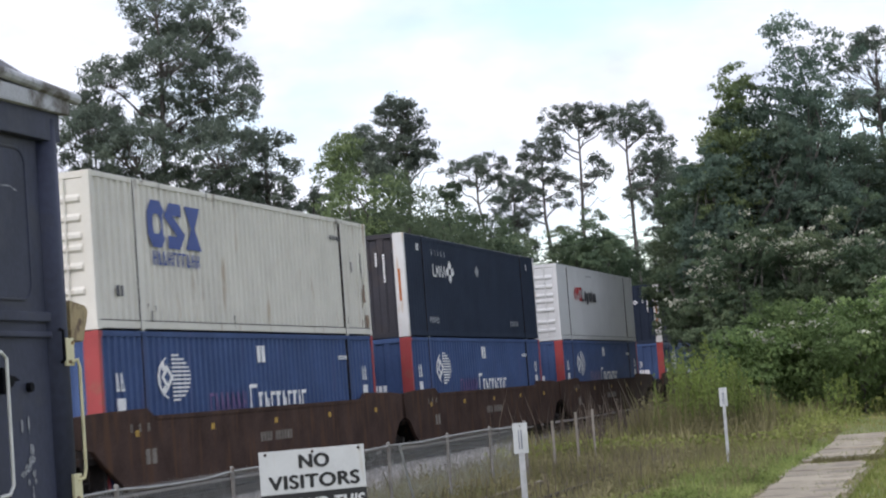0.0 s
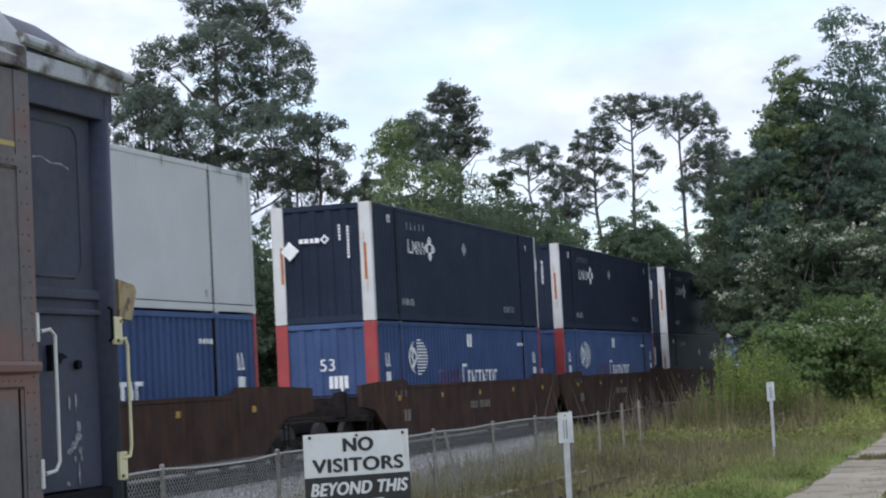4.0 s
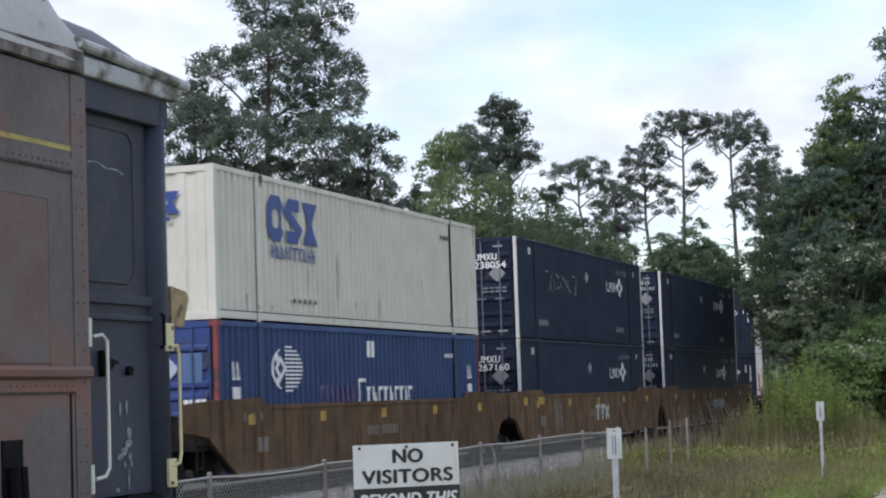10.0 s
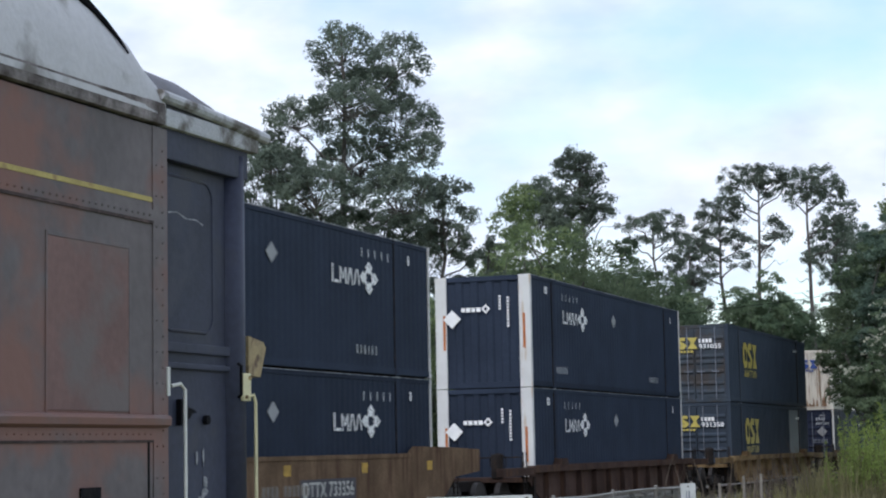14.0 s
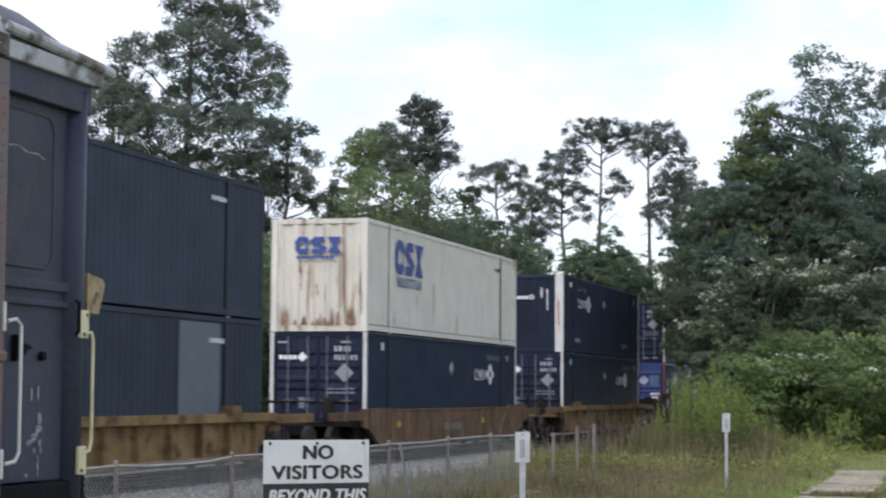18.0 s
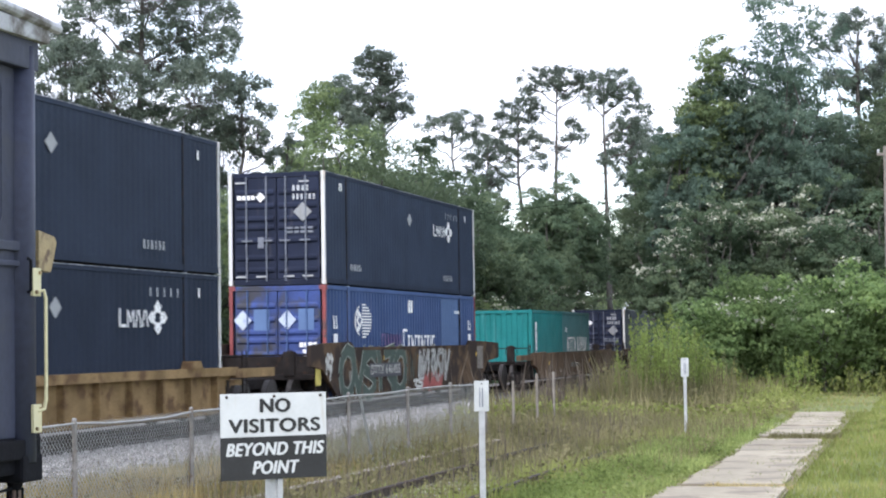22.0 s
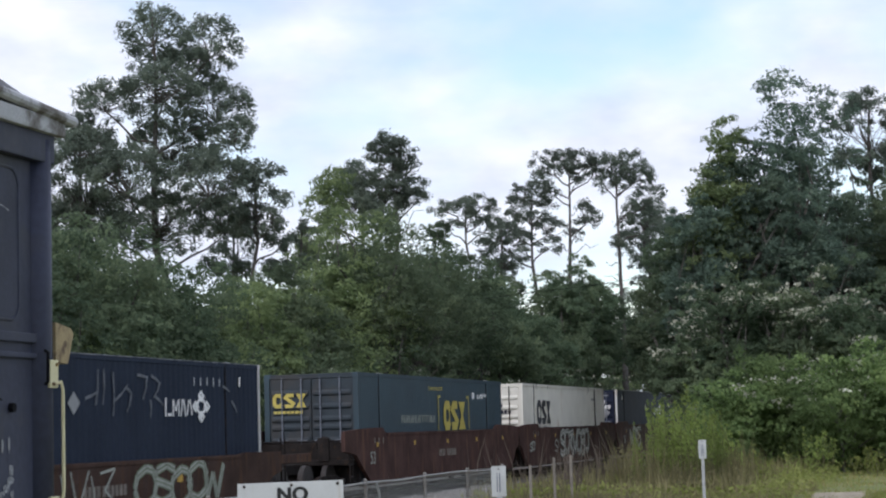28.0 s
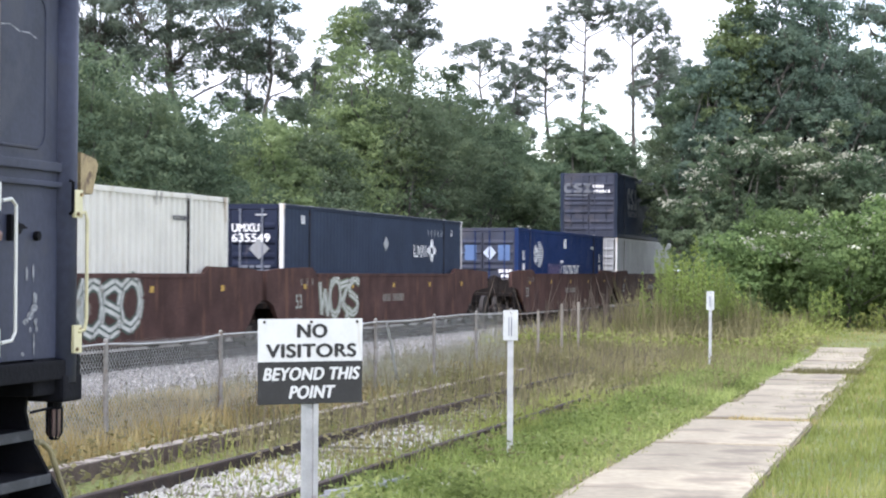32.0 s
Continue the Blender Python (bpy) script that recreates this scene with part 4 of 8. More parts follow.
def emblem_marks(m, x, z, w, h, end, end_m=None, under=True, numbered=False):
    out = [("emblem_block", q, m) for q in block_emblem(x, z, w, h)]
    if under:
        out.append(("small_word_mark", word(x + w * 0.07, z - 0.36, w * 0.9, 0.27, 10), m))
    out.append(("data_block", bars(5.15, 2.35, [0.1, 0.08, 0.1, 0.12, 0.1], 0.1, 0.06, YM), M_MARKK if m is not M_MARKY else M_MARKW))
    if end_m:
        for bm in block_emblem(-0.55, 0, 1.25, 0.42, 0):
            bmesh.ops.transform(bm, matrix=Matrix.Translation((-CL / 2 - 0.014 - (0.02 if end == "front" else 0), 0.1 if end == "front" else 0.58, 2.0)) @ Matrix.Rotation(-math.pi / 2, 4, "Z"), verts=bm.verts)
            out.append(("end_emblem_block", bm, end_m))
        out.append(("end_word_mark", end_bars(0.6 if end == "front" else 1.05, 1.86, [0.1] * 8, 0.08, 0.03, -CL / 2 - 0.034), end_m))
        if end == "doors":
            out.append(("number_block", end_bars(-0.18, 2.22, [0.1] * 4, 0.14, 0.03, -CL / 2 - 0.014), M_MARKW))
            if not numbered:
                out.append(("number_block", end_bars(-0.22, 2.0, [0.09] * 6, 0.14, 0.04, -CL / 2 - 0.014), M_MARKW))
    return out


def low_door_marks():
    """A small emblem on one door, a line of fine writing under it and a small plate up on the side."""
    out = [("data_block", bars(5.15, 2.35, [0.1, 0.08, 0.1, 0.12, 0.1], 0.1, 0.06, YM), M_MARKW)]
    for bm in block_emblem(-0.5, 0, 0.92, 0.36, 0):
        bmesh.ops.transform(bm, matrix=Matrix.Translation((-CL / 2 - 0.014, 0.56, 2.02)) @ Matrix.Rotation(-math.pi / 2, 4, "Z"), verts=bm.verts)
        out.append(("end_emblem_block", bm, M_MARKY))
    out.append(("end_word_mark", end_bars(1.03, 1.86, [0.09] * 7, 0.07, 0.03, -CL / 2 - 0.034), M_MARKY))
    return out


def rust_runs():
    """Rust runs down the front wall of a cream container."""
    rnd = random.Random(3)
    m = mat("brown_rust_run", (0.2, 0.115, 0.065), 0.85, 0, 0.45, 5, 0.2, (0.36, 0.27, 0.18), 0.4)
    x = -CL / 2 - 0.008
    out = []
    for y, w, top, low, n in ((-0.5, 0.22, 2.5, 0.25, 7), (0.58, 0.1, 2.2, 0.9, 3), (0.1, 0.05, 1.5, 0.7, 2), (-1.02, 0.12, 1.9, 0.3, 3)):
        for k in range(n):
            yy, ww = y - w * rnd.random(), rnd.uniform(0.02, 0.05)
            t0, l0 = top - rnd.uniform(0, 0.5), low + rnd.uniform(0, 0.6)
            bm = bmesh.new()
            bm.faces.new([bm.verts.new((x - 0.0004 * k, *p)) for p in ((yy, l0 + 0.1), (yy - ww * 0.6, l0), (yy - ww, l0 + 0.15), (yy - ww * 0.7, (t0 + l0) / 2), (yy - ww * 0.4, t0), (yy - ww * 0.2, t0 - 0.1))])
            out.append(("rust_run", bm, m))
    for k in range(22):
        yy = 1.12 - 2.24 * rnd.random()
        hh = rnd.uniform(0.08, 0.3) + (0.25 if abs(yy + 0.6) < 0.3 or yy > 0.8 else 0)
        bm = bmesh.new()
        bm.faces.new([bm.verts.new((x - 0.0006 - 0.0002 * k, *p)) for p in ((yy, 0.16), (yy - 0.1, 0.16), (yy - 0.08, 0.16 + hh * 0.5), (yy - 0.05, 0.16 + hh), (yy - 0.02, 0.16 + hh * 0.6))])
        out.append(("rust_stain", bm, m))
    return out


def rear_rust():
    """Rust patches and dark scuffs near the rear end of a cream side wall."""
    rust = mat("dull_rust_patch", (0.17, 0.105, 0.07), 0.85, 0, 0.5, 6, 0.2, (0.34, 0.27, 0.19), 0.4)
    scuff = mat("dark_scuff", (0.1, 0.095, 0.09), 0.8, 0, 0.4, 6, 0.1, (0.3, 0.28, 0.24), 0.4)
    rnd = random.Random(11)
    out = []
    for x, low, high, w, m in ((7.62, 0.84, 1.3, 0.2, rust), (7.74, 0.2, 0.52, 0.3, rust), (7.45, 0.7, 1.2, 0.06, rust), (7.35, 0.22, 0.4, 0.08, rust), (7.5, 1.6, 2.1, 0.09, scuff), (6.7, 1.58, 1.85, 0.11, scuff), (7.54, 1.3, 1.62, 0.05, scuff)):
        bm = bmesh.new()
        left = [(x - w / 2 * rnd.uniform(0.5, 1.1), low + (high - low) * q / 4) for q in range(5)]
        right = [(x + w / 2 * rnd.uniform(0.5, 1.1), low + (high - low) * q / 4) for q in range(4, -1, -1)]
        bm.faces.new([bm.verts.new((a, -CW / 2 - 0.009, b)) for a, b in left + right])
        out.append(("rust_patch" if m is rust else "scuff_mark", bm, m))
    return out


M_GRIMEDRIP = mat("brown_black_grime", (0.09, 0.075, 0.06), 0.85, 0, 0.4, 9, 0.1)
# scuffed metal lightened by a painted-in sky glint
M_SCUFFGLINT = mat("scuffed_metal_sky_glint", (0.19, 0.2, 0.215), 0.55, 0.3, 0.35, 3, 0.1, (0.02, 0.03, 0.055), 0.5)
M_SCRAWL = mat("thin_grey_spray_paint", (0.12, 0.13, 0.15), 0.7, 0, 0.3, 4, 0.03)
M_BLUEDIRT = mat("grimy_blue_door_paint", (0.028, 0.055, 0.2), 0.65, 0, 0.25, 1.2, 0.08, (0.035, 0.036, 0.05), 0.5)
M_DOORDIRT = mat("sooty_slate_door_paint", (0.028, 0.04, 0.055), 0.7, 0, 0.3, 1.2, 0.08, (0.035, 0.03, 0.028), 0.55)
M_SLATETEAL = mat("faded_slate_teal_paint", (0.027, 0.052, 0.07), 0.6, 0, 0.16, 0.8, 0.05, (0.037, 0.06, 0.074), 0.3, True, 0.15)
M_SLATEDOOR = mat("dirty_slate_teal_door_paint", (0.02, 0.031, 0.041), 0.7, 0, 0.25, 1.2, 0.08, (0.034, 0.036, 0.038), 0.5)
M_SOOTEND = mat("soot_browned_navy_paint", (0.03, 0.029, 0.037), 0.75, 0, 0.2, 0.9, 0.06, (0.045, 0.037, 0.038), 0.4)
M_REDFADED = mat("faded_red_post_paint", (0.22, 0.05, 0.05), 0.6, 0, 0.2, 2.0, 0.05, (0.1, 0.05, 0.05), 0.4)
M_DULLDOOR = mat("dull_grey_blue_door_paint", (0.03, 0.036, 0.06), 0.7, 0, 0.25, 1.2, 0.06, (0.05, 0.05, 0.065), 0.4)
M_PALESLATE = mat("pale_slate_panel", (0.1, 0.125, 0.15), 0.55, 0, 0.1, 2, 0.03)
def numbers_of(text):
    """The owner's code over the number on the near door."""
    return (("UMXU", 0.66, 0.27, -0.4, 2.33), (text, 0.92, 0.27, -0.53, 2.1))


def numbered_navy(text):
    return container("navy blue container with rodded doors and a lettered number", M_NAVY, M_WHITEPOST, 0.14, "doors", pitch=0.26, depth=0.006, marks=navy_marks("doors", False, True), end_mat=M_NAVY2, rods=M_ROD, numbers=numbers_of(text))


KINDS = {
    "cream_d": lambda: container("cream corrugated container with blue emblem, rust streaks", M_WHITE, M_WHITE, 0.14, "doors", marks=emblem_marks(M_MARKB, -5.65, 1.64, 2.6, 0.88, "doors") + [("number_block", bars(-7.2, 0.62, [0.13, 0.1], 0.2, 0.06, YM), M_MARKK)] + rear_rust(), rods=M_WHITE),
    "cream_f": lambda: container("cream corrugated container with blue emblem", M_WHITE, M_WHITE, 0.16, "front", marks=emblem_marks(M_MARKB, -5.65, 1.64, 2.6, 0.88, "front", M_MARKB) + [("data_block", bars(-4.4, 0.42, [0.1, 0.1, 0.1, 0.1, 0.1], 0.09, 0.18, YM), M_MARKK)]),
    "cream_rust": lambda: container("cream container with rust running down its front", M_WHITE, M_WHITE, 0.16, "front", marks=emblem_marks(M_MARKB, -5.65, 1.64, 2.6, 0.88, "front", M_MARKB) + rust_runs(), end_mat=M_RUSTWHITE),
    "cream_low": lambda: container("cream container with black emblem and ribbed doors", M_WHITE, M_WHITE, 0.14, "doors", marks=emblem_marks(M_MARKK, -5.75, 1.43, 2.4, 0.86, "doors") + [("number_block", end_bars(-0.05, 2.05, [0.1] * 4, 0.14, 0.03, -CL / 2 - 0.02), M_MARKK), ("number_block", end_bars(-0.05, 1.82, [0.1] * 6, 0.14, 0.04, -CL / 2 - 0.02), M_MARKK)], rods=M_RAIL),
    "navy_f": lambda: container("navy blue container with white front posts and word mark", M_NAVY, M_WHITEPOST, 0.3, "front", pitch=0.26, depth=0.006, marks=navy_marks("front")),
    "navy_s": lambda: container("navy blue container with a soot-browned front and white posts", M_NAVY, M_WHITEPOST, 0.3, "front", pitch=0.26, depth=0.006, marks=navy_marks("front"), end_mat=M_SOOTEND),
    "navy_d": lambda: container("navy blue container with rodded doors and white posts", M_NAVY, M_WHITEPOST, 0.14, "doors", pitch=0.26, depth=0.006, marks=navy_marks("doors"), end_mat=M_NAVY2, rods=M_ROD),
    "navy_r": lambda: container("navy blue container with white front posts, word mark at its rear", M_NAVY, M_WHITEPOST, 0.3, "front", pitch=0.26, depth=0.006, marks=navy_marks("front", True)),
    "navy_n": lambda: numbered_navy("267160"),
    "navy_m": lambda: numbered_navy("635549"),
    "blue_f": lambda: container("bright blue corrugated container with red corner posts", M_BLUE, M_RED, 0.3, "front", marks=blue_marks("front")),
    "blue_d": lambda: container("bright blue corrugated container with rodded doors", M_BLUE, M_REDFADED, 0.14, "doors", marks=blue_marks("doors"), rods=M_BLUE, end_mat=M_BLUEDIRT),
    # blue kind recoloured darker: the tree shade is in its paint
    "shade_d": lambda: container("dull dark blue container in the shade of the trees", M_SHADEBLUE, M_SHADEBLUE, 0.14, "doors", marks=blue_marks("doors"), end_mat=M_DULLDOOR, rods=M_SHADEBLUE),
    "white": lambda: container("white container with a red and black word mark", M_WHITE2, M_WHITE2, 0.14, "doors", pitch=0.15, depth=0.006, marks=[("red_mark_block", diamond(-4.9, 1.83, 0.46, 0.56, None, YM, 0.5), M_MARKR), ("red_mark_block", strokes([(-4.57, 1.6, -4.57, 2.1, 0.1), (-4.5, 1.95, -4.26, 1.95, 0.28)], YM), M_MARKR), ("red_mark_block", strokes([(-4.12, 1.55, -4.12, 2.10, 0.10), (-4.12, 2.05, -3.72, 2.05, 0.10), (-4.12, 1.60, -3.72, 1.60, 0.10), (-3.74, 1.55, -3.74, 2.10, 0.10)], YM), M_MARKR), ("black_word_mark", strokes([(-3.55, 1.55, -3.55, 2.10, 0.10), (-3.55, 1.60, -3.28, 1.60, 0.10), (-3.06, 1.77, -2.79, 1.77, 0.40), (-2.66, 1.67, -2.39, 1.67, 0.45), (-2.24, 1.57, -2.24, 1.95, 0.10), (-2.08, 1.75, -1.81, 1.75, 0.36), (-1.65, 1.57, -1.65, 2.05, 0.10), (-1.51, 1.57, -1.51, 1.95, 0.10), (-1.37, 1.75, -1.12, 1.75, 0.36), (-1.02, 1.75, -0.77, 1.75, 0.36)], YM), M_MARKK), ("data_block", bars(-2.6, 2.55, [0.1] * 8, 0.08, 0.05, YM), M_GREY), ("end_word_mark", end_bars(0.95, 2.5, [0.09] * 9, 0.12, 0.03, -CL / 2 - 0.02), M_MARKK)], rods=M_WHITE2),
    "slate_d": lambda: container("slate blue corrugated container with yellow emblem, dirty doors", M_STEELBLUE, M_STEELBLUE, 0.14, "doors", depth=0.026, end_mat=M_DOORDIRT, marks=emblem_marks(M_MARKY, -5.52, 1.36, 2.58, 0.94, "doors", M_MARKY, numbered=True), rods=M_ROD, numbers=(("931055", 0.82, 0.24, -0.62, 2.07),)),
    "slate_low": lambda: container("slate blue container with bracketed yellow emblem", M_SLATETEAL, M_SLATETEAL, 0.14, "doors", pitch=0.17, depth=0.008, marks=[("emblem_block", q, M_MARKY) for q in block_emblem(0.45, 1.32, 2.6, 0.86)] + [("bracket_mark", strokes([(-0.14, 1.25, -0.14, 2.35, 0.07), (-0.17, 2.32, 0.12, 2.32, 0.07), (3.53, 1.25, 3.53, 2.35, 0.07), (3.56, 2.32, 3.27, 2.32, 0.07)], YM), M_MARKY), ("word_mark", word(-4.12, 1.55, 3.6, 0.22, 15, 8), M_GRAF), ("number_block", bars(4.0, 2.28, [0.3], 0.2, 0.1, YM), M_MARKW), ("number_block", bars(4.7, 2.28, [0.14, 0.14, 0.14], 0.14, 0.14, YM), M_MARKW), ("number_block", word(-1.2, 2.5, 1.6, 0.1, 11, 9), M_MARKY)] + low_door_marks(), rods=M_ROD, end_mat=M_SLATEDOOR),
    "slate_p": lambda: container("slate blue container with a pale repainted panel", M_STEELBLUE, M_STEELBLUE, 0.14, "doors", depth=0.026, numbers=(("931358", 0.82, 0.24, -0.62, 2.07),), marks=emblem_marks(M_MARKY, -5.52, 1.36, 2.58, 0.94, "doors", M_MARKY, numbered=True) + [("repainted_panel", bars(3.6, 0.2, [2.1], 2.55, 0.1, YM + 0.003), M_PALESLATE)], rods=M_ROD),
    "blue_p": lambda: container("bright blue container with a pale repainted panel", M_BLUE, M_REDFADED, 0.14, "doors", marks=blue_marks("doors") + [("repainted_panel", bars(3.55 + 0.265 * q, 0.2, [0.21], 2.55, 0.0, YM + 0.003), M_PALE) for q in range(8)], rods=M_BLUE, end_mat=M_BLUEDIRT),
    "navy_g": lambda: container("navy blue container with a pale scrawl on its side", M_NAVY, M_WHITEPOST, 0.14, "doors", pitch=0.26, depth=0.006, numbers=numbers_of("238054"), marks=navy_marks("doors", False, True) + [("scrawl", strokes([(-5 + 0.28 * k + 0.2 * math.sin(k * 2.3), 1.75 + 0.3 * math.cos(k * 1.7), -4.7 + 0.27 * k + 0.2 * math.sin(k * 1.9), 1.75 + 0.3 * math.cos(k * 2.9), 0.035) for k in range(14)], YM), M_GREY)], end_mat=M_NAVY2, rods=M_ROD),
    "navy_h": lambda: container("navy blue container with pale sprayed strokes and drips", M_NAVY, M_WHITEPOST, 0.14, "doors", pitch=0.26, depth=0.006, marks=[q for q in navy_marks("doors") if q[0] != "diamond_placard"] + [("diamond_placard", diamond(-1.35, 2.0, 0.5, 0.42), M_GREY)] + [("sprayed_stroke", strokes([(a, 0.6 + 0.78 * b, a + c * 0.5 + 0.05, 0.6 + 0.39 * (b + d), 0.06), (a + c * 0.5 + 0.05, 0.6 + 0.39 * (b + d), a + c, 0.6 + 0.78 * d, 0.04)], YM), M_SCRAWL) for a, b, c, d in ((-0.9, 1.9, 0.5, 2.05), (-0.45, 1.75, 0.1, 2.6), (-0.1, 2.6, -0.05, 1.75), (0.3, 2.55, 0.0, 1.5), (0.35, 1.85, 0.6, 2.25), (0.85, 2.2, 0.3, 2.0), (1.1, 2.0, -0.2, 1.6), (1.4, 2.5, 0.5, 2.45), (1.85, 2.45, -0.2, 1.9), (2.05, 2.5, 0.45, 2.3), (2.45, 2.3, -0.3, 1.95), (2.2, 2.0, 0.45, 1.75), (2.0, 1.9, 0.0, 1.45), (5.8, 2.3, 0.4, 2.15), (6.3, 1.9, 0.3, 1.6))], end_mat=M_NAVY2, rods=M_ROD),
    "dark_d": lambda: container("dark blue container with pale emblem, half hidden by trees", M_NAVY, M_NAVY, 0.14, "doors", marks=emblem_marks(M_SCRAWL, -5.52, 1.36, 2.58, 0.94, "doors", M_SCRAWL), end_mat=M_DULLDOOR, rods=M_DULLDOOR),
    "grey": lambda: container("plain grey container behind a cream one", M_GREY, M_WHITEPOST, 0.14, "doors", pitch=0.17, depth=0.008),
    "teal": lambda: container("teal corrugated twenty-foot container", M_TEAL, M_TEAL, 0.14, "front", 6.06, 2.59, marks=[("vertical_word_mark", bars(-2.48, 0.87, [0.3], 1.25, 0.1, YM), M_MARKW), ("mark_gap", bars(-2.44, 0.98, [0.22], 0.06, 0.1, YM - 0.004), M_TEAL), ("mark_gap", bars(-2.44, 1.2, [0.22], 0.06, 0.1, YM - 0.004), M_TEAL), ("mark_gap", bars(-2.44, 1.45, [0.22], 0.06, 0.1, YM - 0.004), M_TEAL), ("mark_gap", bars(-2.44, 1.75, [0.22], 0.06, 0.1, YM - 0.004), M_TEAL)], stack=False),
    "teal2": lambda: container("faded teal twenty-foot container with white blocks of writing", M_TEAL2, M_TEAL2, 0.14, "front", 6.06, 2.59, marks=[("word_mark", word(-2.2, 0.95, 2.0, 0.6, 5, 21), M_MARKW), ("word_mark", word(0.1, 0.95, 2.2, 0.6, 5, 22), M_MARKW), ("data_block", bars(-2.5, 1.75, [0.1, 0.1], 0.2, 0.05, YM), M_MARKW)], stack=False),
}


def wheelset_truck(car, x):
    """A four-wheel truck under a car end: frames, wheels, axles."""
    for s in (-1, 1):
        y = s * 1.02
        out = [(-1.05, 0.32), (-0.72, 0.28), (-0.5, 0.16), (0.5, 0.16), (0.72, 0.28), (1.05, 0.32), (1.05, 0.5), (0.6, 0.62), (-0.6, 0.62), (-1.05, 0.5)]
        f = part("truck_frame", bm_prism([(x + a, RAIL_TOP + b) for a, b in out], y - 0.06, y + 0.06), M_STEEL, car)
        part("spring_nest", bm_box(x - 0.22, x + 0.22, y - 0.12, y + 0.12, RAIL_TOP + 0.22, RAIL_TOP + 0.5, 0.03), M_RAIL, f)
        for dx in (-0.89, 0.89):
            part("bearing_cap", bm_tube([(x + dx, y - 0.1 * s, RAIL_TOP + 0.44), (x + dx, y + 0.14 * s, RAIL_TOP + 0.44)], 0.1, 10), M_WHEEL, f)
    for dx in (-0.89, 0.89):
        for s in (-1, 1):
            bm = bm_tube([(x + dx, s * 0.68, RAIL_TOP + 0.46), (x + dx, s * 0.72, RAIL_TOP + 0.46), (x + dx, s * 0.81, RAIL_TOP + 0.46)], 0.455, 20)
            part("wheel", bm, M_WHEEL, car, "polished steel wheel")
        part("axle", bm_tube([(x + dx, -0.8, RAIL_TOP + 0.46), (x + dx, 0.8, RAIL_TOP + 0.46)], 0.08, 8), M_STEEL, car)


LOOPS = {  # strokes of a bulky sprayed letter in a unit box
    "s": [(1, 0.85), (0.6, 1), (0.15, 0.85), (0.1, 0.6), (0.5, 0.5), (0.9, 0.38), (0.85, 0.12), (0.45, 0), (0, 0.15)],
    "v": [(0, 1), (0.25, 0.45), (0.5, 0), (0.75, 0.5), (1, 1)],
    "o": [(0.5, 1), (0.12, 0.8), (0.02, 0.45), (0.2, 0.1), (0.55, 0), (0.9, 0.2), (0.98, 0.6), (0.8, 0.92), (0.5, 1)],
    "w": [(0, 0.95), (0.2, 0.1), (0.45, 0.75), (0.7, 0.05), (1, 1)],
    "i": [(0.3, 1), (0.5, 0.55), (0.55, 0)],
    "z": [(0, 0.9), (0.85, 1), (0.3, 0.45), (1, 0.1), (0.6, 0)],
}


def sprayed(c, shapes, x0, x1, z0, z1, lean, wide, fill, rim, name):
    """Bulky sprayed letters on the near sill: a rim stroke behind a fill stroke."""
    n = len(shapes)
    w = (x1 - x0) / n
    for k, ch in enumerate(shapes):
        dz = 0.06 * math.sin(k * 2.4)
        pts = [(x0 + k * w + a * w * 1.22 + lean * b * (z1 - z0), z0 + dz + b * (z1 - z0 - 0.05)) for a, b in LOOPS[ch]]
        seg = list(zip(pts, pts[1:]))
        if rim:
            part("spray_outline", strokes([(p[0], p[1], q[0], q[1], wide * (1.22 if fill is M_SPRAYG else 1.5)) for p, q in seg], -1.508 - 0.001 * (k % 2)), rim, c)
        if rim and fill is not M_SPRAYG:
            part("spray_inner_line", strokes([(p[0], p[1], q[0], q[1], wide * 0.22) for p, q in seg], -1.516 - 0.001 * (k % 2)), rim, c)
        part("spray_letter", strokes([(p[0], p[1], q[0], q[1], wide) for p, q in seg], -1.512 - 0.001 * (k % 2)), fill, c, name)


SPRAYED = {
    7: [("wvizvsiv", -0.1, 3.3, 0.78, 1.76, 0.35, 0.17, M_SPRAYW, M_SPRAYK, "white spiky sprayed letters"), ("vwvwvw", 0.2, 2.6, 0.5, 1.0, 0.2, 0.16, M_SPRAYR, None, "red sprayed flames"), ("zs", -0.6, 0.4, 0.55, 0.85, 0.1, 0.08, M_SPRAYW, None, "white sprayed stroke"), ("ovsizo", -7.6, -1.6, 0.54, 1.78, 0.06, 0.3, M_SPRAYG, M_GRAF, "bulky green-black sprayed letter with a pale rim"), ("iw", -1.4, -0.5, 0.7, 1.6, 0.1, 0.05, M_SPRAYG, None, "thin green scrawl")],
    11: [("wsz", -6.2, -4.4, 0.62, 1.22, 0.1, 0.06, M_GRAF, None, "thin pale scrawl"), ("osoow", 0.7, 5.0, 0.55, 1.32, 0.1, 0.13, M_GRAF, M_GRAF2, "pale sprayed loops"), ("iviz", -2.6, -0.2, 0.55, 1.3, 0.1, 0.05, M_GRAF, None, "thin pale scrawl")],
    13: [("sozvoso", -2.7, 3.0, 0.72, 1.68, 0.05, 0.2, M_SPRAYW, M_SPRAYG, "bulky pale sprayed letters"), ("si", -3.7, -2.9, 0.85, 1.35, 0.0, 0.06, M_GRAF, None, "thin pale scrawl"), ("so", -8.1, -7.3, 0.95, 1.3, 0.0, 0.06, M_GRAF, None, "pale stencil")],
    17: [("wozs", -6.1, -3.2, 0.72, 1.68, 0.05, 0.16, M_SPRAYW, M_GRAF2, "bulky pale sprayed letters")],
}


def reach(gap, end):
    """How far a side sill reaches from the middle: close to the shared truck's centre, or to the coupler end."""
    return CL / 2 + gap / 2 - 0.12 if gap < 5.5 else end


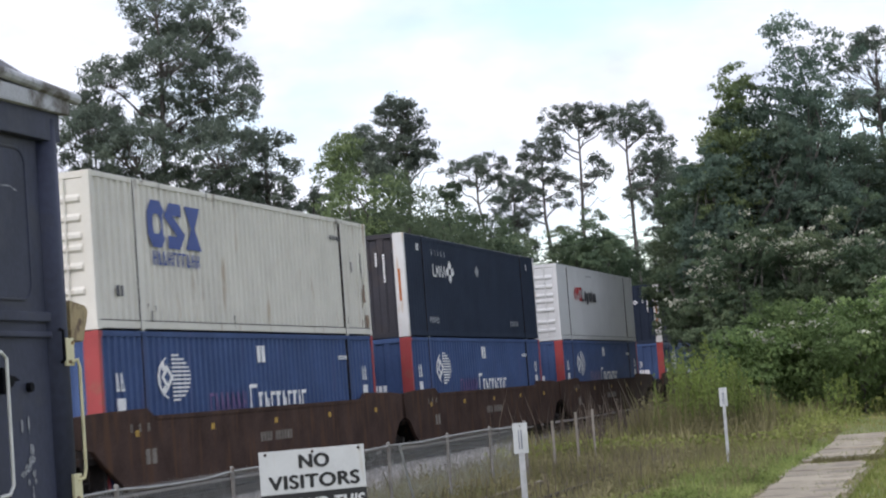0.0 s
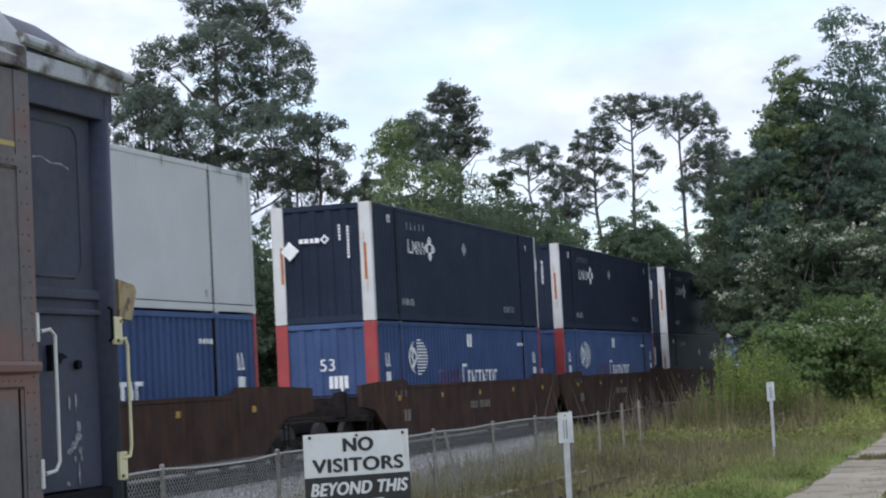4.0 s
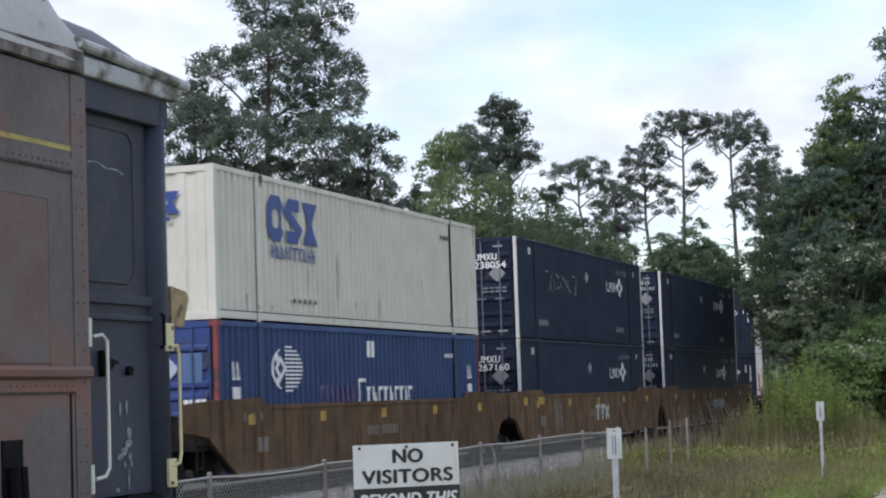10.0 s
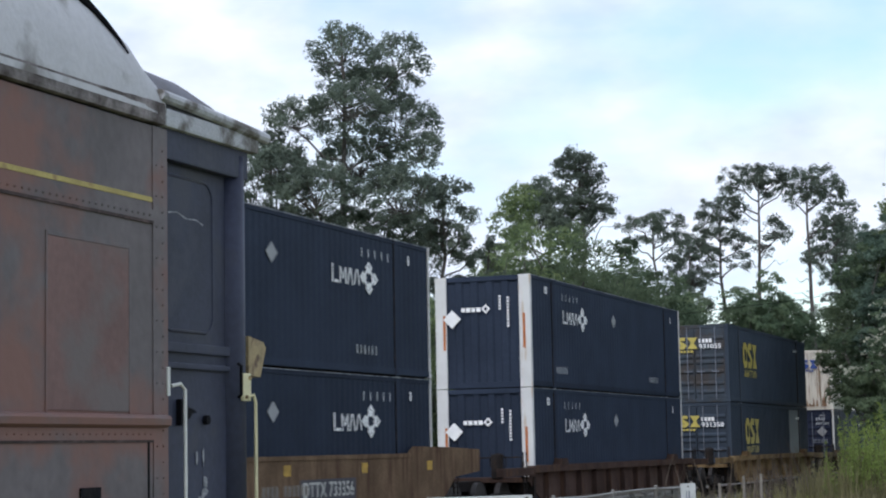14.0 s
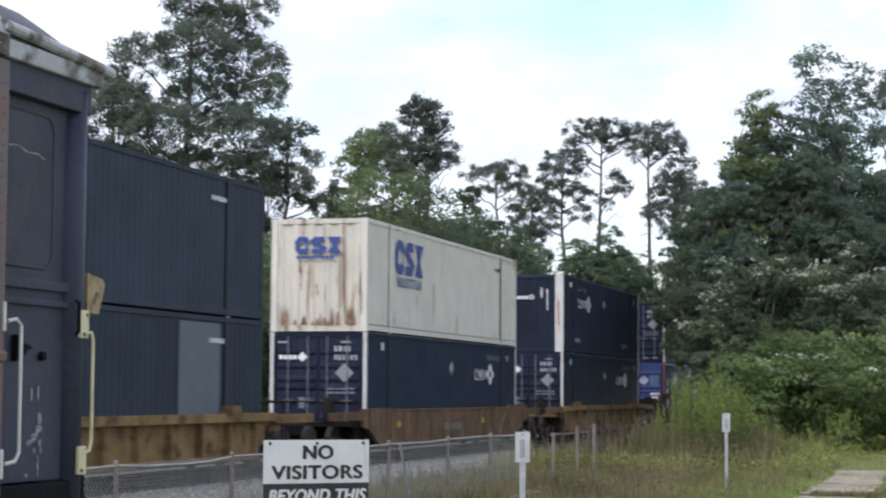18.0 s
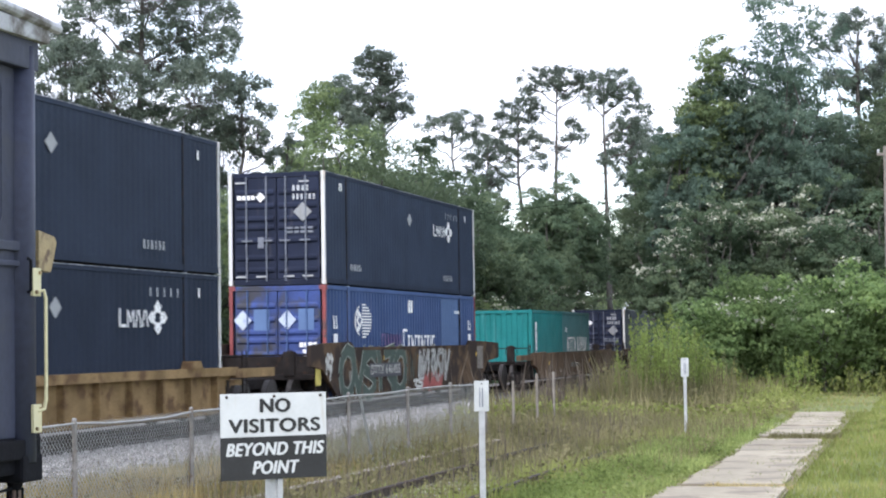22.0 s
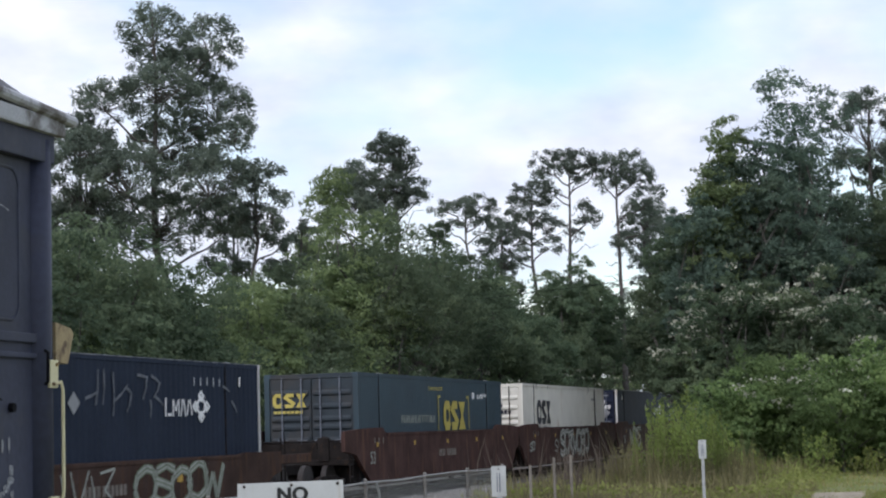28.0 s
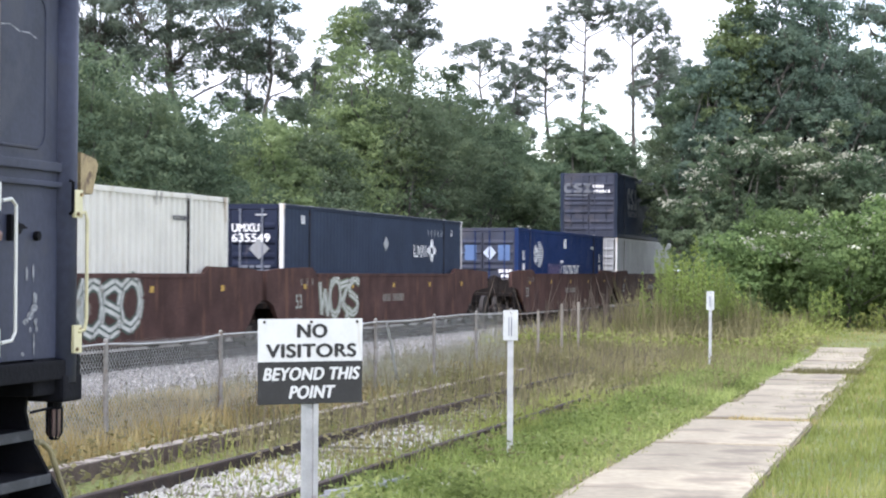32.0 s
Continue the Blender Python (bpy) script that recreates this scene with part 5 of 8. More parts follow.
def well_car(kind, m, label, graffiti=0, number=True, gap_front=7.5, gap_rear=7.5):
    """One well unit about the middle of its container, z from the ground; gaps: to the next containers, short where two units share a truck."""
    c = base("well_car", 0, 0, 0)
    tagged(c, label, "rail car", "well cars of the train")
    hw = 1.5
    if kind == "deep":
        xf, xr = reach(gap_front, 9.9), reach(gap_rear, 10.6)
        low_f = [(-xf, 1.2), (-9.25, 1.08), (-8.85, 0.7), (-8.4, 0.44)] if gap_front < 5.5 else [(-xf, 1.34), (-8.95, 1.24), (-8.5, 0.95), (-7.6, 0.44)]
        low_r = [(8.4, 0.44), (8.85, 0.7), (9.25, 1.08), (xr, 1.2)] if gap_rear < 5.5 else [(7.6, 0.44), (8.5, 0.95), (8.95, 1.24), (xr, 1.34)]
        out = low_f + low_r + [(xr, 1.84), (8.6, 1.9), (6.6, 1.93), (6.3, 1.78), (-6.3, 1.78), (-6.6, 1.93), (-8.6, 1.9), (-xf, 1.84)]
        for s in (-1, 1):
            y0, y1 = sorted((s * hw, s * (hw - 0.1)))
            side = part("side_sill", bm_prism(out, y0, y1), m, c)
            if s < 0:
                part("top_chord", bm_box(-6.25, 6.25, -hw - 0.02, -hw + 0.12, 1.7, 1.785, 0.01), m, c)
                for x in (-7.2, -3.6, 0, 3.6, 7.2):
                    part("stencil_patch", bars(x, 1.42, [0.3 if m is M_CARTAN else 0.18], 0.2 if m is M_CARTAN else 0.12, 0.1, -hw - 0.005), M_GRAF3, c)
                tagged(part("stencil_mark", bars(-0.9, 1.05, [0.13] * 4, 0.2, 0.05, -hw - 0.006), M_STENCIL, c), kind="stuff") if number else None
                tagged(part("stencil_mark", bars(0.0, 1.05, [0.13] * 6, 0.2, 0.05, -hw - 0.006), M_STENCIL, c), kind="stuff") if number else None
                tagged(part("stencil_mark", bars(-7.4, 1.5, [0.08, 0.08, 0.08], 0.16, 0.3, -hw - 0.006), M_STENCIL, c), kind="stuff")
                if m is M_CARRED:
                    digits("53", 0.46, M_GRAF, -7.55, -hw - 0.007, 1.12, c, "size_label", (90, 0, 0), 0.006)
                else:
                    tagged(part("stencil_mark", bars(-6.8, 0.9, [0.2, 0.2], 0.28, 0.08, -hw - 0.006), M_STENCIL, c), kind="stuff")
    elif kind == "ribbed":
        for s in (-1, 1):
            y0, y1 = sorted((s * hw, s * (hw - 0.22)))
            part("top_chord", bm_box(-8.6, 8.6, y0, y1, 1.22, 1.4, 0.012), m, c)
            part("bottom_chord", bm_box(-7.4, 7.4, y0, y1, 0.42, 0.54, 0.012), m, c)
            y0, y1 = sorted((s * (hw - 0.16), s * (hw - 0.2)))
            part("web_plate", bm_prism([(-8.5, 0.95), (-7.5, 0.44), (7.5, 0.44), (8.5, 0.95), (8.5, 1.3), (-8.5, 1.3)], y0, y1), m, c)
            for k in range(11):
                x = -7.4 + k * 1.48
                y0, y1 = sorted((s * (hw - 0.02), s * (hw - 0.17)))
                part("rib", bm_box(x - 0.022, x + 0.022, y0, y1, 0.5, 1.24, 0.006), m, c)
            for x in (-6.1, 6.1):
                y0, y1 = sorted((s * (hw + 0.03), s * (hw - 0.2)))
                part("container_guide", bm_prism([(x - 0.35, 1.39), (x + 0.35, 1.39), (x + 0.22, 1.56), (x - 0.22, 1.56)], y0, y1), m, c)
    else:
        out = [(-8.85, 1.0), (-8.3, 0.9), (-7.4, 0.46), (7.4, 0.46), (8.3, 0.9), (8.85, 1.0), (8.85, 1.44), (6.6, 1.46), (6.3, 1.42), (-6.3, 1.42), (-6.6, 1.46), (-8.85, 1.44)]
        for s in (-1, 1):
            y0, y1 = sorted((s * hw, s * (hw - 0.1)))
            part("side_sill", bm_prism(out, y0, y1), m, c)
            if s < 0:
                part("top_chord", bm_box(-6.25, 6.25, -hw - 0.02, -hw + 0.12, 1.35, 1.425, 0.01), m, c)
                tagged(part("stencil_mark", bars(-1.4, 0.8, [0.13] * 4 + [0.01] + [0.13] * 6, 0.2, 0.05, -hw - 0.006), M_STENCIL, c), kind="stuff")
                for x in (-6.0, 2.8):
                    part("stencil_patch", bars(x, 0.95, [0.28], 0.16, 0.1, -hw - 0.005), M_GRAF3, c)
    part("well_floor", bm_box(-7.9, 7.9, -1.38, 1.38, 0.4, 0.47), M_STEEL, c)
    for s, gap in ((-1, gap_front), (1, gap_rear)):
        shared = gap < 5.5
        a, b = sorted((s * 8.15, s * 9.2))
        part("end_platform", bm_box(a, b, -1.36, 1.36, 1.0, 1.12, 0.01), m if kind == "ribbed" else M_STEEL, c)
        a, b = sorted((s * 8.2, s * 8.35))
        part("bulkhead", bm_box(a, b, -1.38, 1.38, 0.44, 1.58 if kind == "deep" else 1.12), M_STEEL, c)
        a, b = sorted((s * 8.6, s * (CL / 2 + gap / 2 - 0.02)))
        part("draft_gear", bm_box(a, b, -0.25, 0.25, 0.8, 1.05, 0.02), M_STEEL, c)
        if shared and s > 0:
            wheelset_truck(c, CL / 2 + gap / 2)
        if not shared:
            wheelset_truck(c, s * 9.9)
            part("coupler_knuckle", bm_box(*sorted((s * (CL / 2 + gap / 2 - 0.25), s * (CL / 2 + gap / 2 - 0.02))), -0.17, 0.17, 0.76, 1.08, 0.04), M_STEEL, c)
            if kind != "deep":
                a, b = sorted((s * 8.5, s * 11.0))
                for y in (-1.48, 1.3):
                    part("end_beam", bm_box(a, b, y, y + 0.18, 1.16, 1.36, 0.012), m, c)
            for y in (-1.42, 1.3):
                for x in (s * 9.05, s * 9.3):
                    part("ladder_rail", bm_tube([(x, y, 0.6), (x, y, 1.75)], 0.018, 6), M_STEEL, c)
                for z in (0.7, 1.0, 1.3):
                    part("ladder_rung", bm_tube([(s * 9.05, y, z), (s * 9.3, y, z)], 0.014, 6), M_STEEL, c)
            part("hand_brake_wheel", bm_tube([(s * 9.12, -0.7 + 0.22 * math.cos(q * math.pi / 8), 1.5 + 0.22 * math.sin(q * math.pi / 8)) for q in range(17)], 0.014, 5), M_STEEL, c)
            part("platform_rail", bm_tube([(s * 9.2, -1.35, 1.1), (s * 9.2, -1.35, 1.62), (s * 9.2, 1.35, 1.62), (s * 9.2, 1.35, 1.1)], 0.02, 6), M_STEEL, c)
            part("brake_stand", bm_box(min(s * 9.14, s * 9.24), max(s * 9.14, s * 9.24), -0.85, -0.55, 1.1, 1.7, 0.02), M_STEEL, c)
    for spec in SPRAYED.get(graffiti, ()):
        sprayed(c, *spec)
    if graffiti == 7:
        part("number_plate_patch", bars(-5.0, 0.96, [3.1], 0.38, 0.1, -hw - 0.022), M_MARKK, c)
        digits("DTTX 646455", 0.36, M_SPRAYW, -3.45, -hw - 0.026, 1.15, c, "lettering", (90, 0, 0), 0.006, 0.0, 2.85)
        part("paint_patch", bars(7.4, 1.0, [0.5, 0.34], 0.75, -0.02, -hw - 0.01), M_STENCIL, c, "washed-out pale patch")
        part("reflector_plate", bm_box(-9.36, -9.0, -1.455, -1.43, 0.85, 1.52, 0.006), M_MARKY, c, "chipped yellow plate")
        for x, z in ((-8.75, 1.5), (-8.45, 1.35), (-8.6, 1.62), (-8.35, 1.6)):
            part("paint_splash", strokes([(x, z, x + 0.2, z - 0.16, 0.16), (x + 0.1, z - 0.12, x + 0.06, z - 0.4, 0.07)], -hw - 0.006), M_SPRAYW, c, "washed-out white paint")
    if graffiti == 5:
        part("number_plate_patch", bars(0.7, 0.92, [2.6], 0.42, 0.1, -hw - 0.004), M_MARKK, c)
        digits("DTTX 733356", 0.4, M_SPRAYW, 2.0, -hw - 0.008, 1.13, c, "lettering", (90, 0, 0), 0.008, 0.0, 2.35)
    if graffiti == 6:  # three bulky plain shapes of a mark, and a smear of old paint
        for k in range(3):
            x = -0.2 + k * 0.62
            part("mark_shape", strokes([(x, 1.34, x + 0.52, 1.34, 0.13), (x + 0.24, 1.3, x + 0.2, 0.9, 0.2)] if k < 2 else [(x, 1.36, x + 0.5, 0.94, 0.15), (x + 0.5, 1.36, x, 0.94, 0.15)], -hw - 0.006 - 0.001 * k), M_SPRAYW, c)
        part("paint_splash", strokes([(-5.2 + 0.17 * q, 1.62 - 0.1 * (q % 3), -5.1 + 0.17 * q, 0.75 + 0.2 * (q % 2), 0.1) for q in range(5)], -hw - 0.006), M_STENCIL, c, "washed-out pale smear")
        for x, w in ((-8.5, 0.34), (-7.0, 0.62)):
            part("stencil_patch", bars(x, 1.5, [w], 0.22, 0.1, -hw - 0.006), M_GRAF3, c)
    return c


# the train from its head: place of the container's near end, upper and lower container, car
TRAIN = [
    (31.64, "cream_d", "blue_f", "deep_brown", 0), (51.19, "navy_s", "blue_f", "deep_brown", 0), (71.21, "white", "blue_f", "deep_brown", 0),
    (94.87, "navy_f", "blue_f", "deep_brown", 0), (114.27, "navy_f", "blue_f", "deep_brown", 0), (133.77, "navy_f", "navy_r", "deep_brown", 0),
    (157.41, "cream_f", "blue_d", "deep_tan", 0), (177.44, "navy_g", "navy_n", "deep_tan", 6), (197.02, "navy_d", "navy_d", "deep_tan", 5),
    (220.38, "navy_f", "navy_f", "ribbed_brown", 0), (244.22, "slate_d", "slate_p", "ribbed", 0), (267.71, "cream_rust", "navy_d", "low_tan", 0),
    (291.29, "navy_f", "navy_d", "ribbed", 0), (314.77, "navy_d", "blue_p", "deep_mud", 7), (340.1, None, "teal", "low_tan", 0),
    (362.11, None, "navy_h", "low_brown", 11), (385.56, None, "slate_low", "deep_red", 0), (405.09, None, "cream_low", "deep_red", 13),
    (424.65, None, "navy_m", "deep_red", 17), (448.6, None, "shade_d", "deep_red", 0), (468.2, "dark_d", "grey", "deep_red", 0),
]
CARS = {
    "deep_brown": ("deep", M_CARBROWN, "brown deep-sided well car with stencilled marks"),
    "deep_mud": ("deep", M_CARMUD, "weathered olive-brown deep-sided well car"),
    "deep_tan": ("deep", M_CARTAN, "faded orange-brown deep-sided well car"),
    "deep_red": ("deep", M_CARRED, "dark oxide-red deep-sided well car"),
    "ribbed": ("ribbed", M_CARYEL, "dirty yellow well car with ribbed sides"),
    "ribbed_brown": ("ribbed", M_CARBROWN, "rust-brown well car with ribbed sides"),
    "low_tan": ("low", M_CARTAN, "tan low-sided well car"),
    "low_brown": ("low", M_CARBROWN, "brown low-sided well car with sprayed lettering"),
}
made = {}


def placed(key, build):
    """The first of its kind is built, the next ones are copies."""
    if key not in made:
        made[key] = build()
        return made[key]
    return copy_thing(made[key], Matrix())


for i, (s, up, low, car, graf) in enumerate(TRAIN):
    k, m, lab = CARS[car]
    ahead = round(s - TRAIN[i - 1][0] - CL, 1) if i else 7.5
    behind = round(TRAIN[i + 1][0] - s - CL, 1) if i + 1 < len(TRAIN) else 7.5
    lab += " under sprayed lettering" if graf > 6 and "spray" not in lab else " with pale lettering" if graf else ""
    ob = placed((car, graf, ahead, behind), lambda: well_car(k, m, lab, graf, graf != 7, ahead, behind))
    MOVERS.append((ob, s + CL / 2, Y_MAIN, 0.0))
    if low == "teal":
        for d, kk in ((0.0, "teal"), (6.13, "teal2")):
            MOVERS.append((placed(kk, KINDS[kk]), s + d + 3.03, Y_MAIN, LOW_Z))
    else:
        MOVERS.append((placed(low, KINDS[low]), s + CL / 2, Y_MAIN, LOW_Z))
    if up:
        MOVERS.append((placed(up, KINDS[up]), s + CL / 2, Y_MAIN, UP_Z))


def run(t):
    """How far the train has rolled at t seconds."""
    u = t / 32
    return 409.027 * u - 31.184 * u**2 + 4.511 * u**3 + 0.736 * u**4


# ---- the parked coach on the siding ----
def coach():
    c = base("passenger_coach", 0, 0, 0)
    tagged(c, "derelict red-brown railway coach with chalky white roof", "rail car")
    x0, x1, xe = -9.0, 8.25, 9.18  # body end and vestibule end
    yn, yf = 4.53, 7.58
    ym, hw = (yn + yf) / 2, (yf - yn) / 2
    z0, ze = 1.22, 3.44
    for y, s in ((yn, 1), (yf, -1)):
        a, b = sorted((y, y + s * 0.06))
        side = part("side_wall", bm_box(x0, x1, a, b, z0, ze, 0.006), M_COACH, c, "faded red-brown riveted steel wall")
        if s > 0:
            part("belt_rail", bm_prism([(a - 0.035, 2.0), (a, 1.985), (a, 2.05), (a - 0.03, 2.045), (a - 0.04, 2.03)], x0, x1 - 0.02, None, "x"), M_COACH, side)
            part("belt_strip", bm_box(x0, x1 - 0.14, a - 0.008, a, 1.93, 1.985), M_COACH, side)
            part("letterboard_strip", bm_box(x0, x1 - 0.14, a - 0.006, a, 2.975, 3.03), M_COACH, side)
            part("seam", bm_box(x0, x1 - 0.14, a - 0.009, a, 2.96, 2.975), M_GRIME, side, "grimy plate seam")
            part("seam", bm_box(x0, x1 - 0.14, a - 0.006, a, 1.918, 1.93), M_GRIME, side)
            part("yellow_stripe", bm_box(x0, x1 - 0.005, a - 0.0025, a, 3.066, 3.09), M_STRIPE, side)
            part("yellow_stripe", bm_box(x0, x1 - 0.06, a - 0.0025, a, 1.33, 1.365), M_STRIPE, side)
            part("end_strip", bm_box(x1 - 0.14, x1 + 0.002, a - 0.006, a, z0, ze), M_COACH, side)
            part("lower_strip", bm_box(x0, x1 - 0.14, a - 0.007, a, z0, z0 + 0.09), M_COACH, side)
            part("lower_panel_seam", bm_box(x1 - 0.19, x1 - 0.175, a - 0.004, a + 0.01, 1.4, 1.93), M_UNDER, side)
            rv = bmesh.new()
            spots = [(x1 - 0.05, z) for z in np.arange(1.3, 3.4, 0.075)] + [(x1 - 0.11, z) for z in np.arange(1.3, 3.4, 0.15)]
            for x in np.arange(5.6, x1 - 0.15, 0.055):
                spots += [(x, 3.0), (x, 1.957)]
            for x, z in spots:
                r, yy = 0.0085, a - 0.008
                top = rv.verts.new((x, yy - 0.007, z))
                ring = [rv.verts.new((x + r * math.cos(k * math.pi / 3), yy + 0.002, z + r * math.sin(k * math.pi / 3))) for k in range(6)]
                for k in range(6):
                    rv.faces.new((top, ring[k], ring[(k + 1) % 6]))
            tagged(part("rivet", rv, M_COACH, side), kind="stuff")
            # blanked windows, flush plates in thin frames
            for wx in (7.2, 5.7, 4.2):
                w = part("blanked_window", bm_box(wx - 0.02, wx + 0.68, a - 0.004, a, 2.06, 2.82, 0.003), M_COACHR, side, "plated-over window, patchy red")
                for q in ((wx - 0.033, wx - 0.02, 2.05, 2.84), (wx + 0.68, wx + 0.693, 2.05, 2.84), (wx - 0.02, wx + 0.68, 2.82, 2.84)):
                    part("window_bead", bm_box(q[0], q[1], a - 0.006, a, q[2], q[3], 0.003), M_COACH, w)
            tb = part("tool_box_opening", bm_box(7.45, 7.62, a - 0.01, a + 0.005, 1.42, 1.72), M_UNDER, side, "dark square opening")
            for k in (0, 1):
                part("chain_link", bm_tube([(7.5 + k * 0.07, a - 0.03, 1.6), (7.5 + k * 0.07, a - 0.04, 1.42)], 0.028, 8), M_UNDER, tb)
    # vestibule: door set back between corner posts
    v = part("vestibule_door", bm_box(x1, xe - 0.16, yn + 0.06, yn + 0.1, 1.41, 3.3, 0.005), M_COACHK, c, "blue-black steel side door")
    part("door_header", bm_box(x1, xe - 0.02, yn + 0.005, yn + 0.09, 3.3, 3.46, 0.01), M_COACHK, c)
    ring = []
    wx0, wx1, wz0, wz1, r = 8.3, 8.84, 2.47, 3.24, 0.09
    for cx, cz, a0 in ((wx1 - r, wz1 - r, 0), (wx0 + r, wz1 - r, 90), (wx0 + r, wz0 + r, 180), (wx1 - r, wz0 + r, 270)):
        ring += [(cx + r * math.cos(radians(a0 + k * 18)), yn + 0.058, cz + r * math.sin(radians(a0 + k * 18))) for k in range(6)]
    part("window_gasket", bm_tube(ring + ring[:1], 0.009, 6), M_COACHK, v)
    part("window_plate", bm_prism([(p[0], p[2]) for p in ring], yn + 0.056, yn + 0.07), M_COACHW, v, "dulled blue-grey window plate")
    for z, t in ((2.36, 0.05), (2.28, 0.03)):
        part("door_rail", bm_box(x1 + 0.01, xe - 0.18, yn + 0.035, yn + 0.062, z, z + t, 0.008), M_COACHK, v)
    lk = part("door_latch", bm_box(8.45, 8.475, yn + 0.03, yn + 0.06, 2.0, 2.13, 0.006), M_UNDER, v)
    part("latch_lever", bm_prism([(8.47, 2.03), (8.53, 2.035), (8.56, 2.06), (8.61, 2.065), (8.56, 2.085), (8.51, 2.09), (8.47, 2.115)], yn + 0.025, yn + 0.05), M_UNDER, lk)
    part("keyhole_plate", bm_tube([(8.75, yn + 0.06, 2.03), (8.75, yn + 0.035, 2.03)], 0.024, 10), M_UNDER, v)
    chips = random.Random(12)
    for cx, cz, cw, ch in ((8.66, 1.84, 0.02, 0.07), (8.73, 1.85, 0.018, 0.08), (8.75, 1.72, 0.04, 0.06), (8.74, 1.67, 0.06, 0.04), (8.7, 1.63, 0.07, 0.04), (8.65, 1.6, 0.05, 0.03), (8.76, 1.6, 0.03, 0.04), (8.74, 1.48, 0.012, 0.1), (8.77, 1.56, 0.02, 0.03), (8.62, 1.44, 0.03, 0.02), (8.7, 1.56, 0.025, 0.03)):
        bm = bmesh.new()
        bm.faces.new([bm.verts.new((cx + cw * (0.5 + 0.3 * chips.random()) * math.cos(k * math.pi / 4), yn + 0.056, cz + ch * (0.4 + 0.3 * chips.random()) * math.sin(k * math.pi / 4))) for k in range(8)])
        part("paint_chip", bm, M_CHIP, v, "pale chip in the door paint")
    scratch = [(8.37, 3.05), (8.46, 3.06), (8.56, 3.035), (8.66, 3.04), (8.74, 3.02)]
    part("scratch", strokes([(p[0], p[1], q[0], q[1], 0.008) for p, q in zip(scratch, scratch[1:])], yn + 0.0535), M_CHIP, v, "pale scratch across the window plate")
    post = bm_tube([(xe - 0.1, yn + 0.1, 1.28), (xe - 0.1, yn + 0.1, 3.42)], 0.1, 20)
    part("corner_post", post, M_COACHK, c, smooth=True)
    part("corner_post", bm_tube([(xe - 0.1, yf - 0.1, 1.28), (xe - 0.1, yf - 0.1, 3.42)], 0.1, 16), M_COACHK, c, smooth=True)
    part("end_wall", bm_box(xe - 0.13, xe - 0.07, yn + 0.1, yf - 0.1, 1.3, 3.42), M_COACHK, c)
    part("body_end_wall", bm_box(x1 - 0.06, x1 - 0.01, yn + 0.06, yf - 0.06, 1.3, 3.44), M_COACHK, c)
    part("rear_end_wall", bm_box(x0, x0 + 0.06, yn + 0.06, yf - 0.06, 1.24, 3.5), M_COACHK, c)
    part("diaphragm", bm_box(xe - 0.07, xe + 0.1, ym - 0.5, ym + 0.5, 1.25, 3.35, 0.03), M_UNDER, c)
    part("vestibule_floor", bm_box(x1 - 0.02, xe, yn + 0.02, yf - 0.02, 1.3, 1.4, 0.01), M_UNDER, c)
    part("end_sill", bm_box(xe - 0.2, xe + 0.02, yn + 0.01, yf - 0.01, 1.18, 1.32, 0.02), M_UNDER, c)
    part("far_side_door", bm_box(x1, xe - 0.16, yf - 0.1, yf - 0.06, 1.41, 3.3), M_COACHK, c)
    # roofs: cross-sections along the length
    def loft(name, secs, material, label=""):
        bm, prev = bmesh.new(), None
        for x, half, zb, rise in secs:
            row = []
            for k in range(25):
                a = math.pi * k / 24
                row.append(bm.verts.new((x, ym - half * math.copysign(abs(math.cos(a)) ** 0.8, math.cos(a)), zb + rise * math.sin(a) ** 0.85)))
            if prev:
                for k in range(24):
                    bm.faces.new((prev[k], row[k], row[k + 1], prev[k + 1]))
            else:
                first = row
            prev = row
        bm.faces.new(prev)
        bm.faces.new(list(reversed(first)))
        bmesh.ops.recalc_face_normals(bm, faces=bm.faces)
        return part(name, bm, material, c, label, True)
    loft("roof", [(x0, hw + 0.03, 3.48, 1.0), (x1 - 0.95, hw + 0.03, 3.5, 0.99), (x1 - 0.7, hw + 0.03, 3.5, 0.97), (x1 - 0.45, hw + 0.03, 3.5, 0.87), (x1 - 0.25, hw + 0.03, 3.5, 0.71), (x1 - 0.12, hw + 0.028, 3.5, 0.53), (x1 - 0.03, hw + 0.025, 3.5, 0.42)], M_ROOF, "chalky white curved roof, dark stains at the eaves")
    loft("vestibule_roof", [(x1 - 0.1, hw, 3.52, 0.44), (x1 + 0.4, hw, 3.52, 0.42), (xe - 0.25, hw, 3.51, 0.34), (xe + 0.0, hw, 3.5, 0.22), (xe + 0.08, hw, 3.5, 0.12)], M_ROOFG, "grey sloping hood over the vestibule")
    # open slit behind the rolled lip of the roof's end
    slit = []
    for x, a, rise in ((7.46, 0.46, 0.98), (7.56, 0.45, 0.965), (7.66, 0.42, 0.94), (7.76, 0.37, 0.895), (7.83, 0.32, 0.86), (7.9, 0.26, 0.8)):
        slit.append((x, ym - (hw + 0.036) * math.cos(a) ** 0.8, 3.503 + rise * math.sin(a) ** 0.85))
    part("roof_end_slit", bm_tube(slit, 0.03, 6, None, 0.006), M_UNDER, c, "dark open slit under the roof lip")
    for y, s in ((yn - 0.04, 1), (yf + 0.04, -1)):
        a, b = sorted((y, y + s * 0.07))
        part("eave_moulding", bm_box(x0, x1 - 0.04, a + 0.012, b, 3.45, 3.56, 0.02), M_EAVE, c, "dark-stained eave moulding")
        part("hood_moulding", bm_box(x1 - 0.04, xe + 0.05, a + 0.012, b, 3.45, 3.54, 0.015), M_HOOD, c, "peeling white hood moulding")
